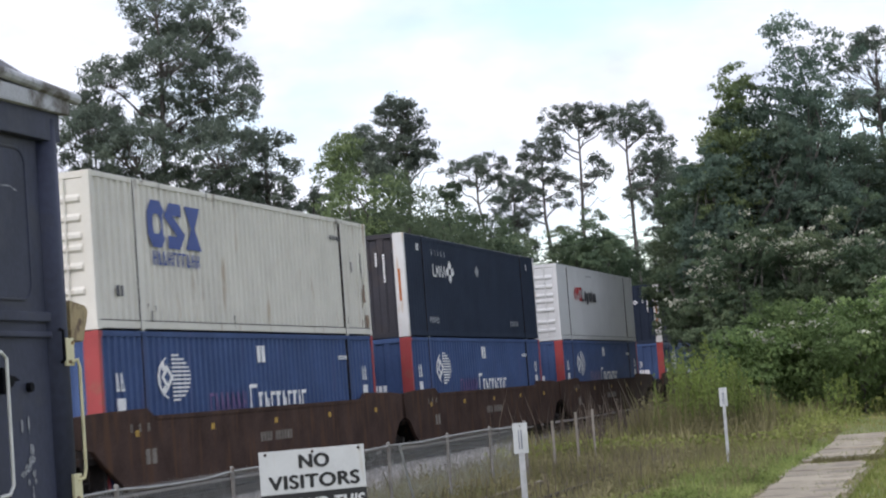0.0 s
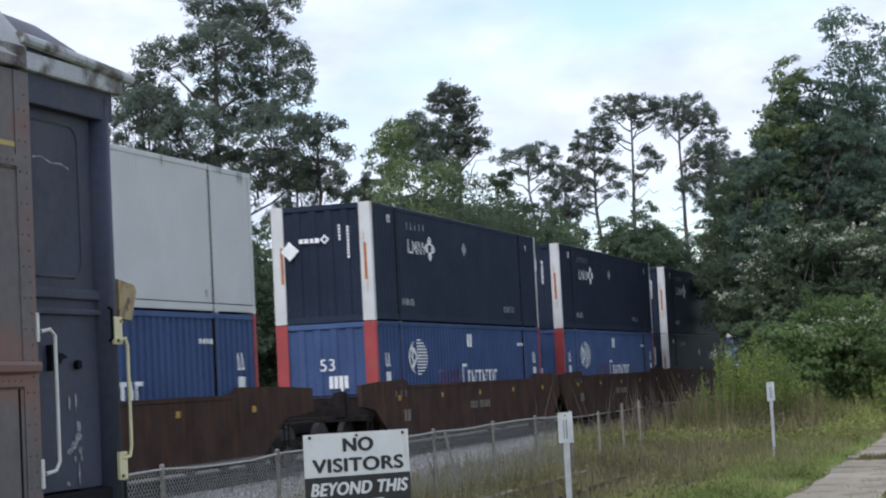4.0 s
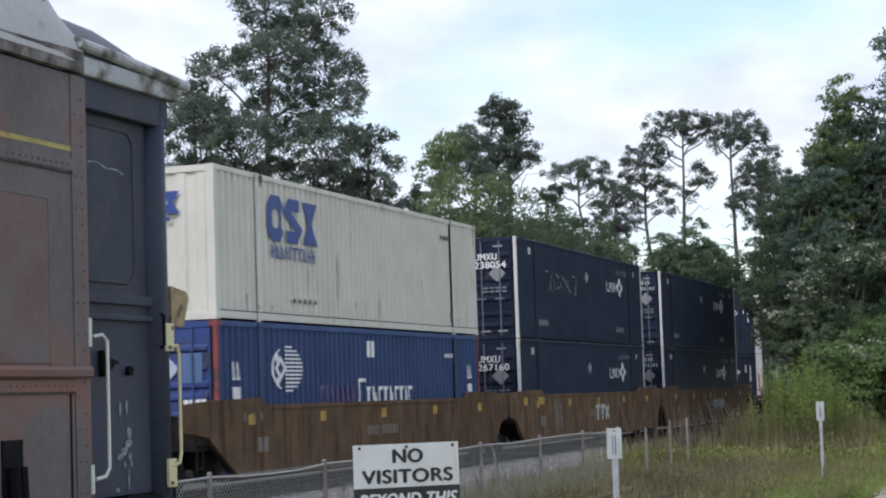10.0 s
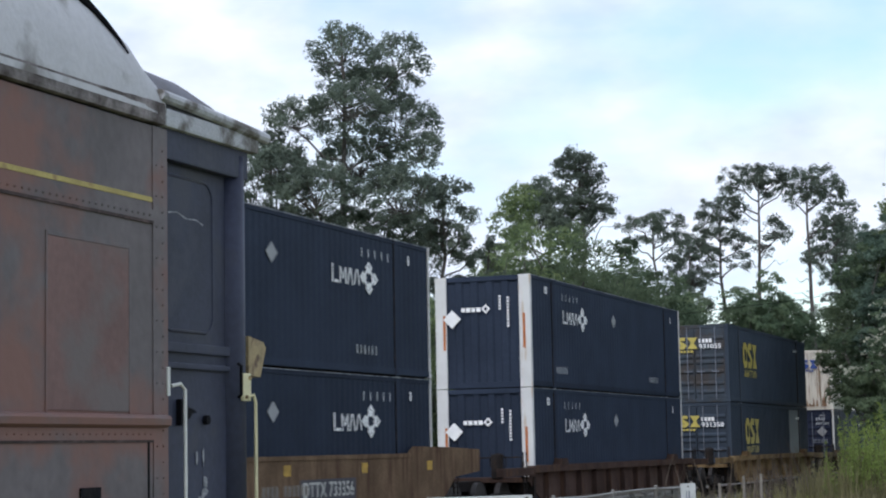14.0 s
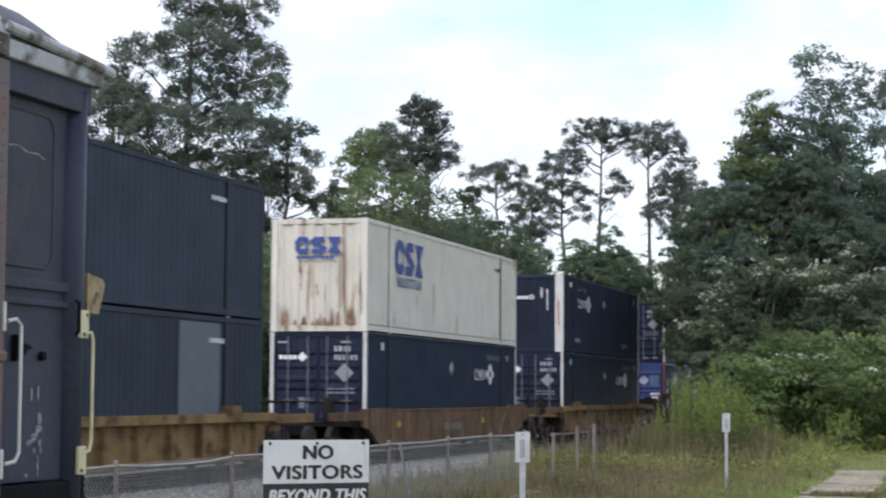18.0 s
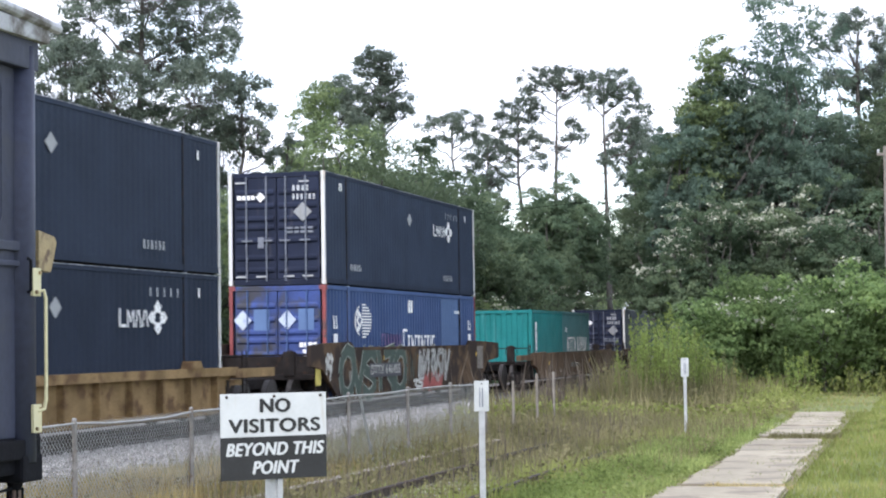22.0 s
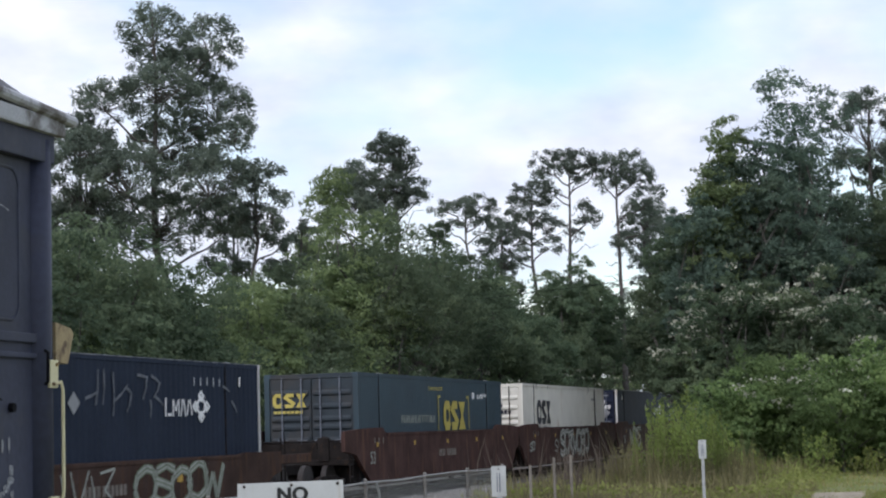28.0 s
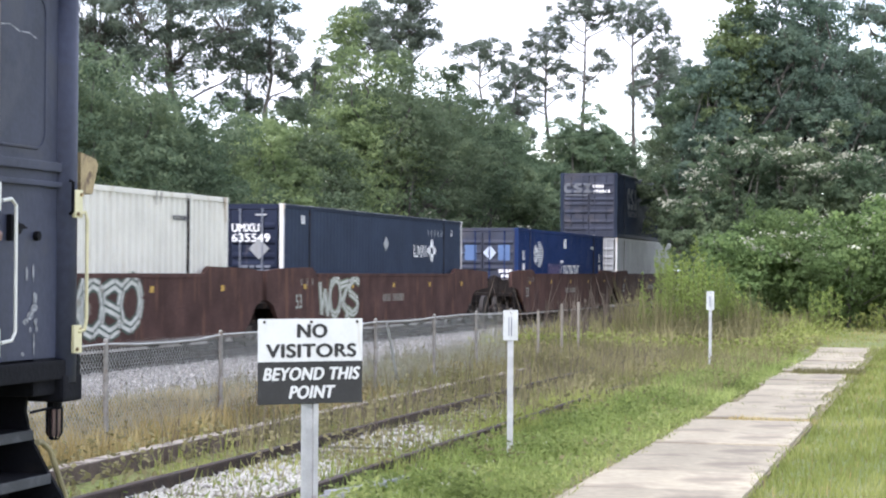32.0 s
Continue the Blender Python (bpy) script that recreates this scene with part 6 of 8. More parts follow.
    part("hood_pipe", bm_tube([(x1 - 0.08, yn - 0.01, 3.60), (x1 + 0.3, yn - 0.02, 3.585), (xe + 0.13, yn - 0.03, 3.545)], 0.03, 10), M_HOOD, c)
    # rails and lamp
    g = part("grab_iron", bm_tube([(8.28, yn - 0.01, 2.19), (8.33, yn - 0.03, 2.2), (8.37, yn - 0.035, 2.17), (8.37, yn - 0.035, 1.56), (8.34, yn - 0.03, 1.52), (8.28, yn - 0.01, 1.51)], 0.0092, 8), M_WHITERAIL, c, "white bent grab iron")
    for z in (2.21, 1.51):
        part("foot_plate", bm_box(8.235, 8.26, yn - 0.016, yn - 0.004, z - 0.07, z + 0.07, 0.006), M_WHITERAIL, g)
    g = part("corner_handrail", bm_tube([(9.095, yn - 0.01, 2.15), (9.125, yn - 0.035, 2.16), (9.135, yn - 0.04, 2.12), (9.135, yn - 0.04, 1.6), (9.125, yn - 0.035, 1.55), (9.095, yn - 0.01, 1.54)], 0.0095, 8), M_CREAM, c, "cream corner handrail")
    for z in (2.2, 1.5):
        pl = part("foot_plate", bm_box(9.05, 9.14, yn - 0.014, yn + 0.004, z - 0.07, z + 0.075, 0.006), M_CREAM, g)
        for a, b in ((0.02, 0.05), (-0.02, -0.05)):
            part("bolt", bm_tube([(9.095 + a, yn - 0.014, z + b), (9.095 + a, yn - 0.026, z + b)], 0.01, 6), M_LAMP, pl)
    lp = part("marker_lamp", bm_prism([(9.18, 2.27), (9.32, 2.26), (9.39, 2.42), (9.36, 2.45), (9.18, 2.475)], yn + 0.02, yn + 0.2), M_LAMP, c, "rusty yellow marker lamp housing")
    part("lamp_bracket", bm_box(9.1, 9.18, yn + 0.06, yn + 0.18, 2.3, 2.36), M_UNDER, lp)
    part("lamp_foot", bm_prism([(9.17, 2.28), (9.26, 2.28), (9.23, 2.16), (9.17, 2.16)], yn + 0.04, yn + 0.18), M_UNDER, lp)
    part("hinge_loop", bm_tube([(9.02, yn - 0.0, 2.32), (8.99, yn - 0.03, 2.31), (8.99, yn - 0.03, 2.16), (9.02, yn - 0.0, 2.15)], 0.009, 6), M_UNDER, c)
    part("mirror_bracket", bm_box(9.17, 9.22, yn + 0.06, yn + 0.12, 2.94, 3.05, 0.005), M_UNDER, c)
    # underframe and steps
    part("skirt", bm_box(x0, x1 - 0.01, yn + 0.03, yf - 0.03, 1.1, 1.24), M_UNDER, c)
    part("centre_sill", bm_box(x0, xe + 0.1, ym - 0.3, ym + 0.3, 0.7, 1.2), M_UNDER, c)
    bf = bm_box(x1 + 0.5, xe + 0.1, yn + 0.06, yn + 0.6, 1.22, 1.42, 0.02)
    part("buffer_beam", bf, M_UNDER, c)
    curve = [(4.73, 1.36), (4.725, 1.23), (4.735, 1.14), (4.715, 1.05), (4.68, 0.96), (4.61, 0.84), (4.53, 0.72), (4.48, 0.62), (4.45, 0.36)]
    for x in (8.22, 8.93):
        st = part("step_side", bm_prism(curve + [(5.35, 0.36), (5.35, 1.36)], x, x + 0.03, None, "x"), M_UNDER, c, "black curved step side")
    for z, yy in ((1.01, 4.7), (0.79, 4.6), (0.55, 4.5)):
        tr = part("step_tread", bm_box(8.25, 8.93, yy, 5.3, z, z + 0.03, 0.008), M_UNDER, st)
        part("step_nosing", bm_box(8.25, 8.93, yy - 0.02, yy, z - 0.02, z + 0.032, 0.006), M_NOSING, st)
        part("step_riser", bm_box(8.25, 8.93, yy + 0.22, yy + 0.24, z - 0.25, z), M_UNDER, st)
    part("step_back", bm_box(7.9, 8.96, 5.35, 5.38, 0.36, 1.4), M_UNDER, c)
    part("underframe_side", bm_box(x0, 8.22, yn + 0.25, yn + 0.3, 0.55, 1.2), M_UNDER, c)
    part("brake_hose", bm_tube([(8.81, 4.6, 0.99), (8.87, 4.6, 0.985), (8.95, 4.6, 0.94), (9.01, 4.6, 0.86), (9.13, 4.6, 0.69), (9.2, 4.6, 0.48)], 0.015, 8), M_HOSE, c, "dull yellow brake hose")
    ly = yn + 0.1
    lt = part("hanging_lantern", bm_tube([(9.06, ly, 1.26), (9.06, ly, 1.2), (9.06, ly, 1.14)], 0.055, 12, None, 0.036), M_UNDER, c, "black caged lamp under the floor")
    part("lantern_glass", bm_tube([(9.06, ly, 1.14), (9.06, ly, 1.02), (9.06, ly, 1.0)], 0.033, 12), M_LENS, lt, "dull reddish glass")
    for k in range(4):
        dx, dy = 0.042 * math.cos(k * math.pi / 4), 0.042 * math.sin(k * math.pi / 4)
        part("lantern_cage", bm_tube([(9.06 + dx, ly + dy, 1.15), (9.06 + dx, ly + dy, 1.02), (9.06 + dx * 0.5, ly + dy * 0.5, 0.985), (9.06 - dx * 0.5, ly - dy * 0.5, 0.985), (9.06 - dx, ly - dy, 1.02), (9.06 - dx, ly - dy, 1.15)], 0.0055, 5), M_UNDER, lt)
    part("lantern_stay", bm_tube([(8.8, ly, 1.14), (9.05, ly, 1.15)], 0.008, 6), M_UNDER, lt)
    for bx in (6.2, -6.4):
        for s in (-1, 1):
            f = part("truck_frame", bm_prism([(bx - 1.5, 0.6), (bx - 1.2, 0.3), (bx + 1.2, 0.3), (bx + 1.5, 0.6), (bx + 1.2, 0.85), (bx - 1.2, 0.85)], ym + s * 1.0 - 0.07, ym + s * 1.0 + 0.07), M_UNDER, c)
            for dx in (-1.2, 1.2):
                part("wheel", bm_tube([(bx + dx, ym + s * 0.68, 0.545), (bx + dx, ym + s * 0.81, 0.545)], 0.46, 20), M_WHEEL, f)
    return c


M_COACHR = mat("patchy_red_plate_paint", (0.155, 0.09, 0.082), 0.7, 0, 0.2, 1.6, 0.1, (0.14, 0.115, 0.112), 0.5)
M_CHIP = mat("worn_pale_paint", (0.24, 0.25, 0.27), 0.7, 0, 0.4, 20, 0.05, (0.09, 0.1, 0.13), 0.5)
M_NOSING = mat("worn_step_nosing", (0.03, 0.034, 0.042), 0.6, 0.2, 0.3, 6, 0.1, (0.06, 0.065, 0.075), 0.4)
M_LENS = mat("dull_lamp_glass", (0.14, 0.09, 0.085), 0.25, 0, 0.2, 9, 0.05)
M_HOSE = mat("dull_yellow_rubber", (0.26, 0.23, 0.13), 0.7, 0, 0.25, 6, 0.1)
M_EAVE = mat("stained_eave_paint", (0.2, 0.18, 0.18), 0.85, 0, 0.3, 3.5, 0.3, (0.06, 0.048, 0.045), 0.55)
M_GRIME = mat("seam_grime", (0.045, 0.03, 0.03), 0.9, 0, 0.4, 9, 0.2, (0.1, 0.07, 0.065), 0.45)
M_COACHW = mat("dull_window_plate", (0.036, 0.041, 0.066), 0.55, 0, 0.25, 2.5, 0.05, (0.05, 0.054, 0.074), 0.35)
M_COACHW.node_tree.nodes["Principled BSDF"].inputs["Specular IOR Level"].default_value = 0.2
coach()


# ---- signs and posts ----
def visitor_sign():
    s = base("warning_sign", 9.785, 3.485, 0, -47.6)
    tagged(s, "black and white notice board on a steel channel post", "sign")
    part("upper_panel", bm_box(-0.305, 0.305, -0.006, 0, 1.375, 1.605, 0.002), M_SIGNW, s, "white upper half with black letters")
    part("lower_panel", bm_box(-0.305, 0.305, -0.006, 0, 1.148, 1.375, 0.002), M_SIGNK, s, "black lower half with white letters")
    ink, pale = M_SIGNK, M_SIGNW
    digits("NO", 0.1, ink, 0.005, -0.008, 1.536, s, "lettering", (90, 0, 0), 0.0056, 0.0, 0.168)
    digits("VISITORS", 0.1, ink, 0.005, -0.008, 1.43, s, "lettering", (90, 0, 0), 0.0052, 0.0, 0.52)
    digits("BEYOND THIS", 0.095, pale, 0.0, -0.008, 1.306, s, "lettering", (90, 0, 0), 0.0042, 0.22, 0.56)
    digits("POINT", 0.095, pale, 0.0, -0.008, 1.208, s, "lettering", (90, 0, 0), 0.0042, 0.22, 0.265)
    for x in (-0.27, 0.0, 0.27):
        part("bolt", bm_tube([(x, -0.006, 1.588), (x, -0.012, 1.588)], 0.008, 8), M_RAIL, s)
    ch = bmesh.new()
    for a, b in ((-0.034, -0.022), (0.022, 0.034)):
        bm_box(a, b, 0.002, 0.03, -0.2, 1.6, 0, ch)
    bm_box(-0.03, 0.03, 0.018, 0.024, -0.2, 1.6, 0, ch)
    for a, b in ((-0.05, -0.03), (0.03, 0.05)):
        bm_box(a, b, 0.002, 0.006, -0.2, 1.6, 0, ch)
    part("channel_post", ch, M_GALV, s, "galvanised channel post")
    return s


visitor_sign()


def loose_board():
    b = base("loose_board", 15.45, 4.93, 0.05, 3)
    tagged(b, "grey weathered board lying in the grass beside the rail", "board")
    part("board", bm_box(-1.0, 0.95, -0.15, 0.15, -0.03, 0.02, 0.008), M_PLANK, b)
    part("batten", bm_box(-0.8, -0.7, -0.16, 0.16, 0.02, 0.045, 0.006), M_PLANK, b)
    b.rotation_euler = (radians(-9), radians(2), radians(3))


loose_board()


M_PLATE = mat("dull_white_plate", (0.43, 0.45, 0.45), 0.5, 0, 0.12, 6, 0.03, (0.3, 0.3, 0.28), 0.3)


def marker_post(x, y, top, pw, ph, turn):
    s = base("marker_post", x, y, 0, turn)
    tagged(s, "slim galvanised post with a small white upright plate", "sign post", "marker posts along the siding")
    part("post", bm_box(-0.03, 0.03, 0.004, 0.03, -0.2, top - 0.02, 0.005), M_GALV, s)
    p = part("plate", bm_box(-pw / 2, pw / 2, -0.004, 0.002, top - ph, top, 0.002), M_PLATE, s, "small white plate")
    tagged(part("writing_mark", bars(-0.022, top - ph * 0.86, [0.01, 0.014], ph * 0.62, 0.014, -0.006), M_ROD, p), kind="stuff")
    part("bolt", bm_tube([(0, -0.004, top - 0.03), (0, -0.01, top - 0.03)], 0.008, 6), M_RAIL, p)


marker_post(18.6, 4.45, 1.48, 0.145, 0.3, -76)
marker_post(37.4, 4.89, 1.5, 0.15, 0.36, -82)


# ---- chain-link fence ----
def fence():
    f = base("chain_link_fence", 0, 8.2, 0)
    tagged(f, "rusting chain-link fence with a bent top rail", "fence")
    rnd = random.Random(8)
    posts = [5.3, 8.3, 11.3, 14.3, 17.3, 20.3, 23.25, 26.2, 29.3, 32.0, 34.6]
    for x in posts:
        lean = rnd.uniform(-0.02, 0.02)
        p = part("post", bm_tube([(x, 0, -0.2), (x + lean, 0, 1.17)], 0.027, 8), M_FENCE, f)
        part("post_cap", bm_tube([(x + lean, 0, 1.165), (x + lean, 0, 1.185)], 0.03, 8, None, 0.016), M_FENCE, p)
    for x, zt in ((37.4, 1.09), (39.7, 1.19), (41.5, 1.2)):
        part("post", bm_tube([(x, 0.1, -0.2), (x, 0.1, zt)], 0.03, 8), M_POLE, f)
    part("brace", bm_tube([(26.9, 0.05, 1.1), (27.6, 0.05, 0.0)], 0.02, 6), M_GALV, f)
    for a, b in zip(posts, posts[1:]):
        sag = [0, -0.012, -0.022, -0.014, 0]
        rise = rnd.uniform(-0.03, 0.02)
        pts = [(a + (b - a) * k / 4, 0, 1.13 + sag[k] * rnd.uniform(0.3, 1.3) + rise * math.sin(k * math.pi / 4)) for k in range(5)]
        part("top_rail", bm_tube(pts, 0.0125, 8), M_TOPRAIL, f)
        bm = bmesh.new()
        w, h, step = 0.0056, 1.1, 0.07
        n = int((b - a) / step)
        for k in range(-int(h / step), n):
            for s in (1, -1):
                xa = a + k * step
                xb = xa + h
                za, zb = (0.03, 0.03 + h) if s > 0 else (0.03 + h, 0.03)
                t0, t1 = max(0, (a - xa) / h), min(1, (b - xa) / h)
                if t1 <= t0:
                    continue
                p, q = Vector((xa + t0 * h, 0.025, za + (zb - za) * t0)), Vector((xa + t1 * h, 0.025, za + (zb - za) * t1))
                d = Vector((0.7, 0, -0.7 * s)) * w
                bm.faces.new([bm.verts.new(v) for v in (p - d, q - d, q + d, p + d)])
        tagged(part("wire_mesh", bm, M_TOPRAIL, f), kind="stuff")
        tips = bmesh.new()
        for k in range(n):
            x = a + k * step
            tips.faces.new([tips.verts.new(v) for v in ((x, 0.025, 1.1), (x + 0.008, 0.025, 1.1), (x + 0.02, 0.025, 1.165))])
        tagged(part("wire_tips", tips, M_GALV, f), kind="stuff")


fence()


# ---- utility pole and its wires, far behind the bushes ----
def utility_pole():
    p = base("utility_pole", 73.00, 1.90, 0)
    tagged(p, "grey wooden utility pole standing among the trees", "pole")
    part("pole", bm_tube([(0, 0, -0.5), (0, 0, 5), (0, 0, 8.90)], 0.17, 10, None, 0.12), M_POLE, p)
    part("pole_top_bracket", bm_box(-0.1, 0.1, -0.35, 0.35, 8.55, 8.65, 0.01), M_POLE, p)
    for y in (-0.3, 0.0, 0.3):
        part("insulator", bm_tube([(0, y, 8.65), (0, y, 8.80)], 0.05, 8), M_GALV, p)
    part("wire", bm_tube([(0, 0, 8.40), (14, 14, 8.20), (30, 30, 8.40), (50, 50, 9.10)], 0.012, 4), M_UNDER, p)
    part("wire", bm_tube([(0, 0, 8.40), (-3, -12, 8.10), (-6, -30, 8.60)], 0.012, 4), M_UNDER, p)


utility_pole()


# ---- trees and plants ----
def leaf_quads(pts, size, rng, flat=0.0, aspect=0.5, out=None):
    """Small pointed leaves at pts (n, 3), of size (n,), turned at random; flat pulls them level, out turns them to face along it."""
    n = len(pts)
    nr = rng.normal(size=(n, 3))
    nr[:, 2] += flat * 2
    if out is not None:
        nr += out * 1.6
    nr /= np.linalg.norm(nr, axis=1)[:, None] + 1e-9
    u = np.cross(nr, rng.normal(size=(n, 3)))
    u /= np.linalg.norm(u, axis=1)[:, None] + 1e-9
    v = np.cross(nr, u)
    s = np.asarray(size)[:, None]
    q = np.stack([pts - u * s * 0.5, pts - v * s * 0.5 * aspect, pts + u * s * 0.5, pts + v * s * 0.5 * aspect], 1)
    return q.reshape(-1, 3), np.arange(4 * n).reshape(-1, 4)


def leaf_tris(pts, size, rng, aspect=0.6, out=None, up=0.25):
    """Small three-cornered leaves at pts; out turns them to face along it."""
    n = len(pts)
    nr = rng.normal(size=(n, 3))
    nr[:, 2] += up
    if out is not None:
        nr += out * 1.9
    nr /= np.linalg.norm(nr, axis=1)[:, None] + 1e-9
    u = np.cross(nr, rng.normal(size=(n, 3)))
    u /= np.linalg.norm(u, axis=1)[:, None] + 1e-9
    v = np.cross(nr, u)
    s = np.asarray(size)[:, None]
    q = np.stack([pts - u * s * 0.5 - v * s * 0.5 * aspect, pts - u * s * 0.5 + v * s * 0.5 * aspect, pts + u * s * 0.5], 1)
    return q.reshape(-1, 3), np.arange(3 * n).reshape(-1, 3)


def limb_path(a, b, rng, bend=0.12, n=4):
    a, b = np.array(a, float), np.array(b, float)
    ln = np.linalg.norm(b - a)
    return [tuple(a + (b - a) * k / n + (rng.normal(size=3) * bend * ln * math.sin(math.pi * k / n) if 0 < k < n else 0)) for k in range(n + 1)]


def pine(x, y, h, low, r, seed, tips=120, per=70, flat=0.5, taper=1.0, label="tall pine with a ragged open crown", lobes=None, bare=0):
    """A pine: bare trunk and limbs, needles in tufts over the outside of rounded lobes (x, y, z, radius, half height)."""
    rng = np.random.default_rng(seed)
    t = base("pine_tree", x, y, 0)
    tagged(t, label, "tree", "pines behind the train")
    top = np.array([rng.normal() * 0.3, rng.normal() * 0.3, h * 0.97])
    tp = limb_path((0, 0, -0.3), top, rng, 0.012, 8)
    bm = bm_tube(tp, max(0.16, h * 0.0125), 8, None, 0.05)
    at = lambda z: np.array([np.interp(z, [p[2] for p in tp], [p[k] for p in tp]) for k in range(3)])
    deep = h - low
    if not lobes:
        lobes = [(top[0], top[1], low + 0.62 * deep, 0.8 * r, 0.4 * deep)]
        for k in range(4):
            w = k * 1.9 + rng.uniform(0, 1)
            q = rng.uniform(0.45, 0.7) * r
            lobes.append((math.cos(w) * q, math.sin(w) * q, low + deep * rng.uniform(0.05, 0.55), r * rng.uniform(0.28, 0.45), r * rng.uniform(0.2, 0.32)))
    tufts = []
    for lx, ly, lz, lr, lh in lobes:
        c = np.array([lx, ly, lz])
        n = max(6, int(11 * lr * (lr + lh) * taper))
        d = rng.normal(size=(n, 3))
        d[:, 2] += 0.35
        d /= np.linalg.norm(d, axis=1)[:, None]
        q = c + d * np.array([lr, lr, lh]) * rng.uniform(0.7, 1.04, (n, 1))
        tufts.append(q)
        hub = c - np.array([0, 0, 0.5 * lh])
        root = at(max(low * 0.8, hub[2] - 0.45 * math.hypot(lx, ly) - 0.4))
        bm_tube(limb_path(root, hub, rng, 0.06, 3), 0.05 + 0.012 * lr, 5, bm, 0.035)
        for i in range(0, n, 2):
            bm_tube(limb_path(hub, q[i], rng, 0.12, 3), 0.022, 3, bm, 0.01)
    for k in range(bare):
        z, w, ln = rng.uniform(0.72 * low, low + 0.35 * deep), rng.uniform(0, 6.28), rng.uniform(0.9, 2.4)
        tip = at(z) + np.array([math.cos(w) * ln, math.sin(w) * ln, ln * rng.uniform(0.05, 0.55)])
        bm_tube(limb_path(at(z), tip, rng, 0.12, 4), 0.04, 4, bm, 0.012)
        if k % 2:
            tufts.append(tip[None])
    tufts.append(top[None])
    tufts = np.concatenate(tufts)
    k = np.repeat(np.arange(len(tufts)), per)
    rad = rng.uniform(0.26, 0.52, len(tufts))[k] * (0.75 + 0.05 * r)
    d = rng.normal(size=(len(k), 3))
    d /= np.linalg.norm(d, axis=1)[:, None]
    pts = tufts[k] + d * (rad * rng.random(len(k)) ** 0.5)[:, None] * np.array([1.1, 1.1, 0.8])
    part("trunk", bm, M_BARK, t)
    v, f = leaf_tris(pts, rng.uniform(0.1, 0.22, len(pts)), rng, 0.5, d)
    link("crown", mesh_of("crown", v, f, L_PINE), L_PINE, t)
    return t


def broad(x, y, h, r, seed, lobes=60, leaves=9000, size=0.24, material=None, low=0.12, label="leafy broadleaved tree", bloom=0, kind="broadleaved_tree", group="trees along the railway", lobe=0.3, category="tree", skirt=False):
    """A broadleaved tree or bush: lobes of leafy sprays on limbs about an uneven egg; skirt: leafy down to the ground."""
    rng = np.random.default_rng(seed)
    t = base(kind, x, y, 0)
    tagged(t, label, category, group)
    zc, hz = h * (0.5 + low / 2), h * (0.5 - low / 2)
    d = rng.normal(size=(lobes, 3))
    d[:, 2] = d[:, 2] * 0.8 if skirt else np.abs(d[:, 2]) * 0.9 - 0.45
    d /= np.linalg.norm(d, axis=1)[:, None]
    reach = rng.uniform(0.4, 0.86, lobes)
    wob = 1 + 0.26 * np.sin(d[:, 0] * 5 + seed) * np.cos(d[:, 1] * 4 + seed * 2)
    cen = d * reach[:, None] * np.stack([r * wob, r * wob, np.full(lobes, hz * 1.04)], 1) + np.array([0, 0, zc])
    rad = rng.uniform(0.5, 1.3, lobes) * lobe * r
    bm = bm_tube(limb_path((0, 0, -0.3), (rng.normal() * 0.2 * r, rng.normal() * 0.2 * r, zc), rng, 0.05, 5), max(0.08, h * 0.018), 7, None, 0.06)
    for i in range(0, lobes, 2):
        s = (0, 0, max(0.2, min(zc, cen[i][2]) * rng.uniform(0.35, 0.8)))
        bm_tube(limb_path(s, cen[i], rng, 0.1, 3), 0.012 * h * 0.6 + 0.01, 4, bm, 0.012)
    part("trunk", bm, M_BARK, t)
    # sprays sit on the lobes, leaves on the sprays
    w = rad**2
    ns = lobes * 14
    k = rng.choice(lobes, ns, p=w / w.sum())
    n = rng.normal(size=(ns, 3))
    n[:, 2] = n[:, 2] + 0.25
    n /= np.linalg.norm(n, axis=1)[:, None]
    rr = rad[k] * (0.62 + 0.42 * rng.random(ns) ** 0.5)
    sp = cen[k] + n * rr[:, None] * np.array([1, 1, 0.8])
    srad = rad[k] * rng.uniform(0.16, 0.4, ns)
    j = rng.choice(ns, leaves, p=srad**1.6 / (srad**1.6).sum())
    q = rng.normal(size=(leaves, 3))
    q /= np.linalg.norm(q, axis=1)[:, None]
    pts = sp[j] + q * (srad[j] * rng.random(leaves) ** 0.4)[:, None] * np.array([1.25, 1.25, 0.7])
    n = n[j] * 0.7 + q * 0.6
    n /= np.linalg.norm(n, axis=1)[:, None] + 1e-9
    ok = pts[:, 2] > 0.03
    pts, n = pts[ok], n[ok]
    v, f = leaf_tris(pts, rng.uniform(0.55, 1.4, len(pts)) * size, rng, 0.75, n)
    m = material or L_OAK
    link("crown", mesh_of("crown", v, f, m), m, t)
    if bloom:
        up = np.where((n[:, 2] > 0.35) & (np.linalg.norm(pts[:, :2], axis=1) > r * 0.3) & (pts[:, 2] > h * 0.62))[0]
        c = rng.choice(up, bloom)
        cl = pts[c] + n[c] * 0.1
        kk = np.repeat(np.arange(bloom), 12)
        q = cl[kk] + rng.normal(size=(len(kk), 3)) * np.array([0.17, 0.17, 0.06])
        v, f = leaf_tris(q, rng.uniform(0.08, 0.19, len(q)), rng, 0.8, None, 1.2)
        link("blossom", mesh_of("blossom", v, f, L_BLOOM), L_BLOOM, t, "cream blossom")
    return t


def polar(az, d):
    return d * math.cos(radians(az)), d * math.sin(radians(az))


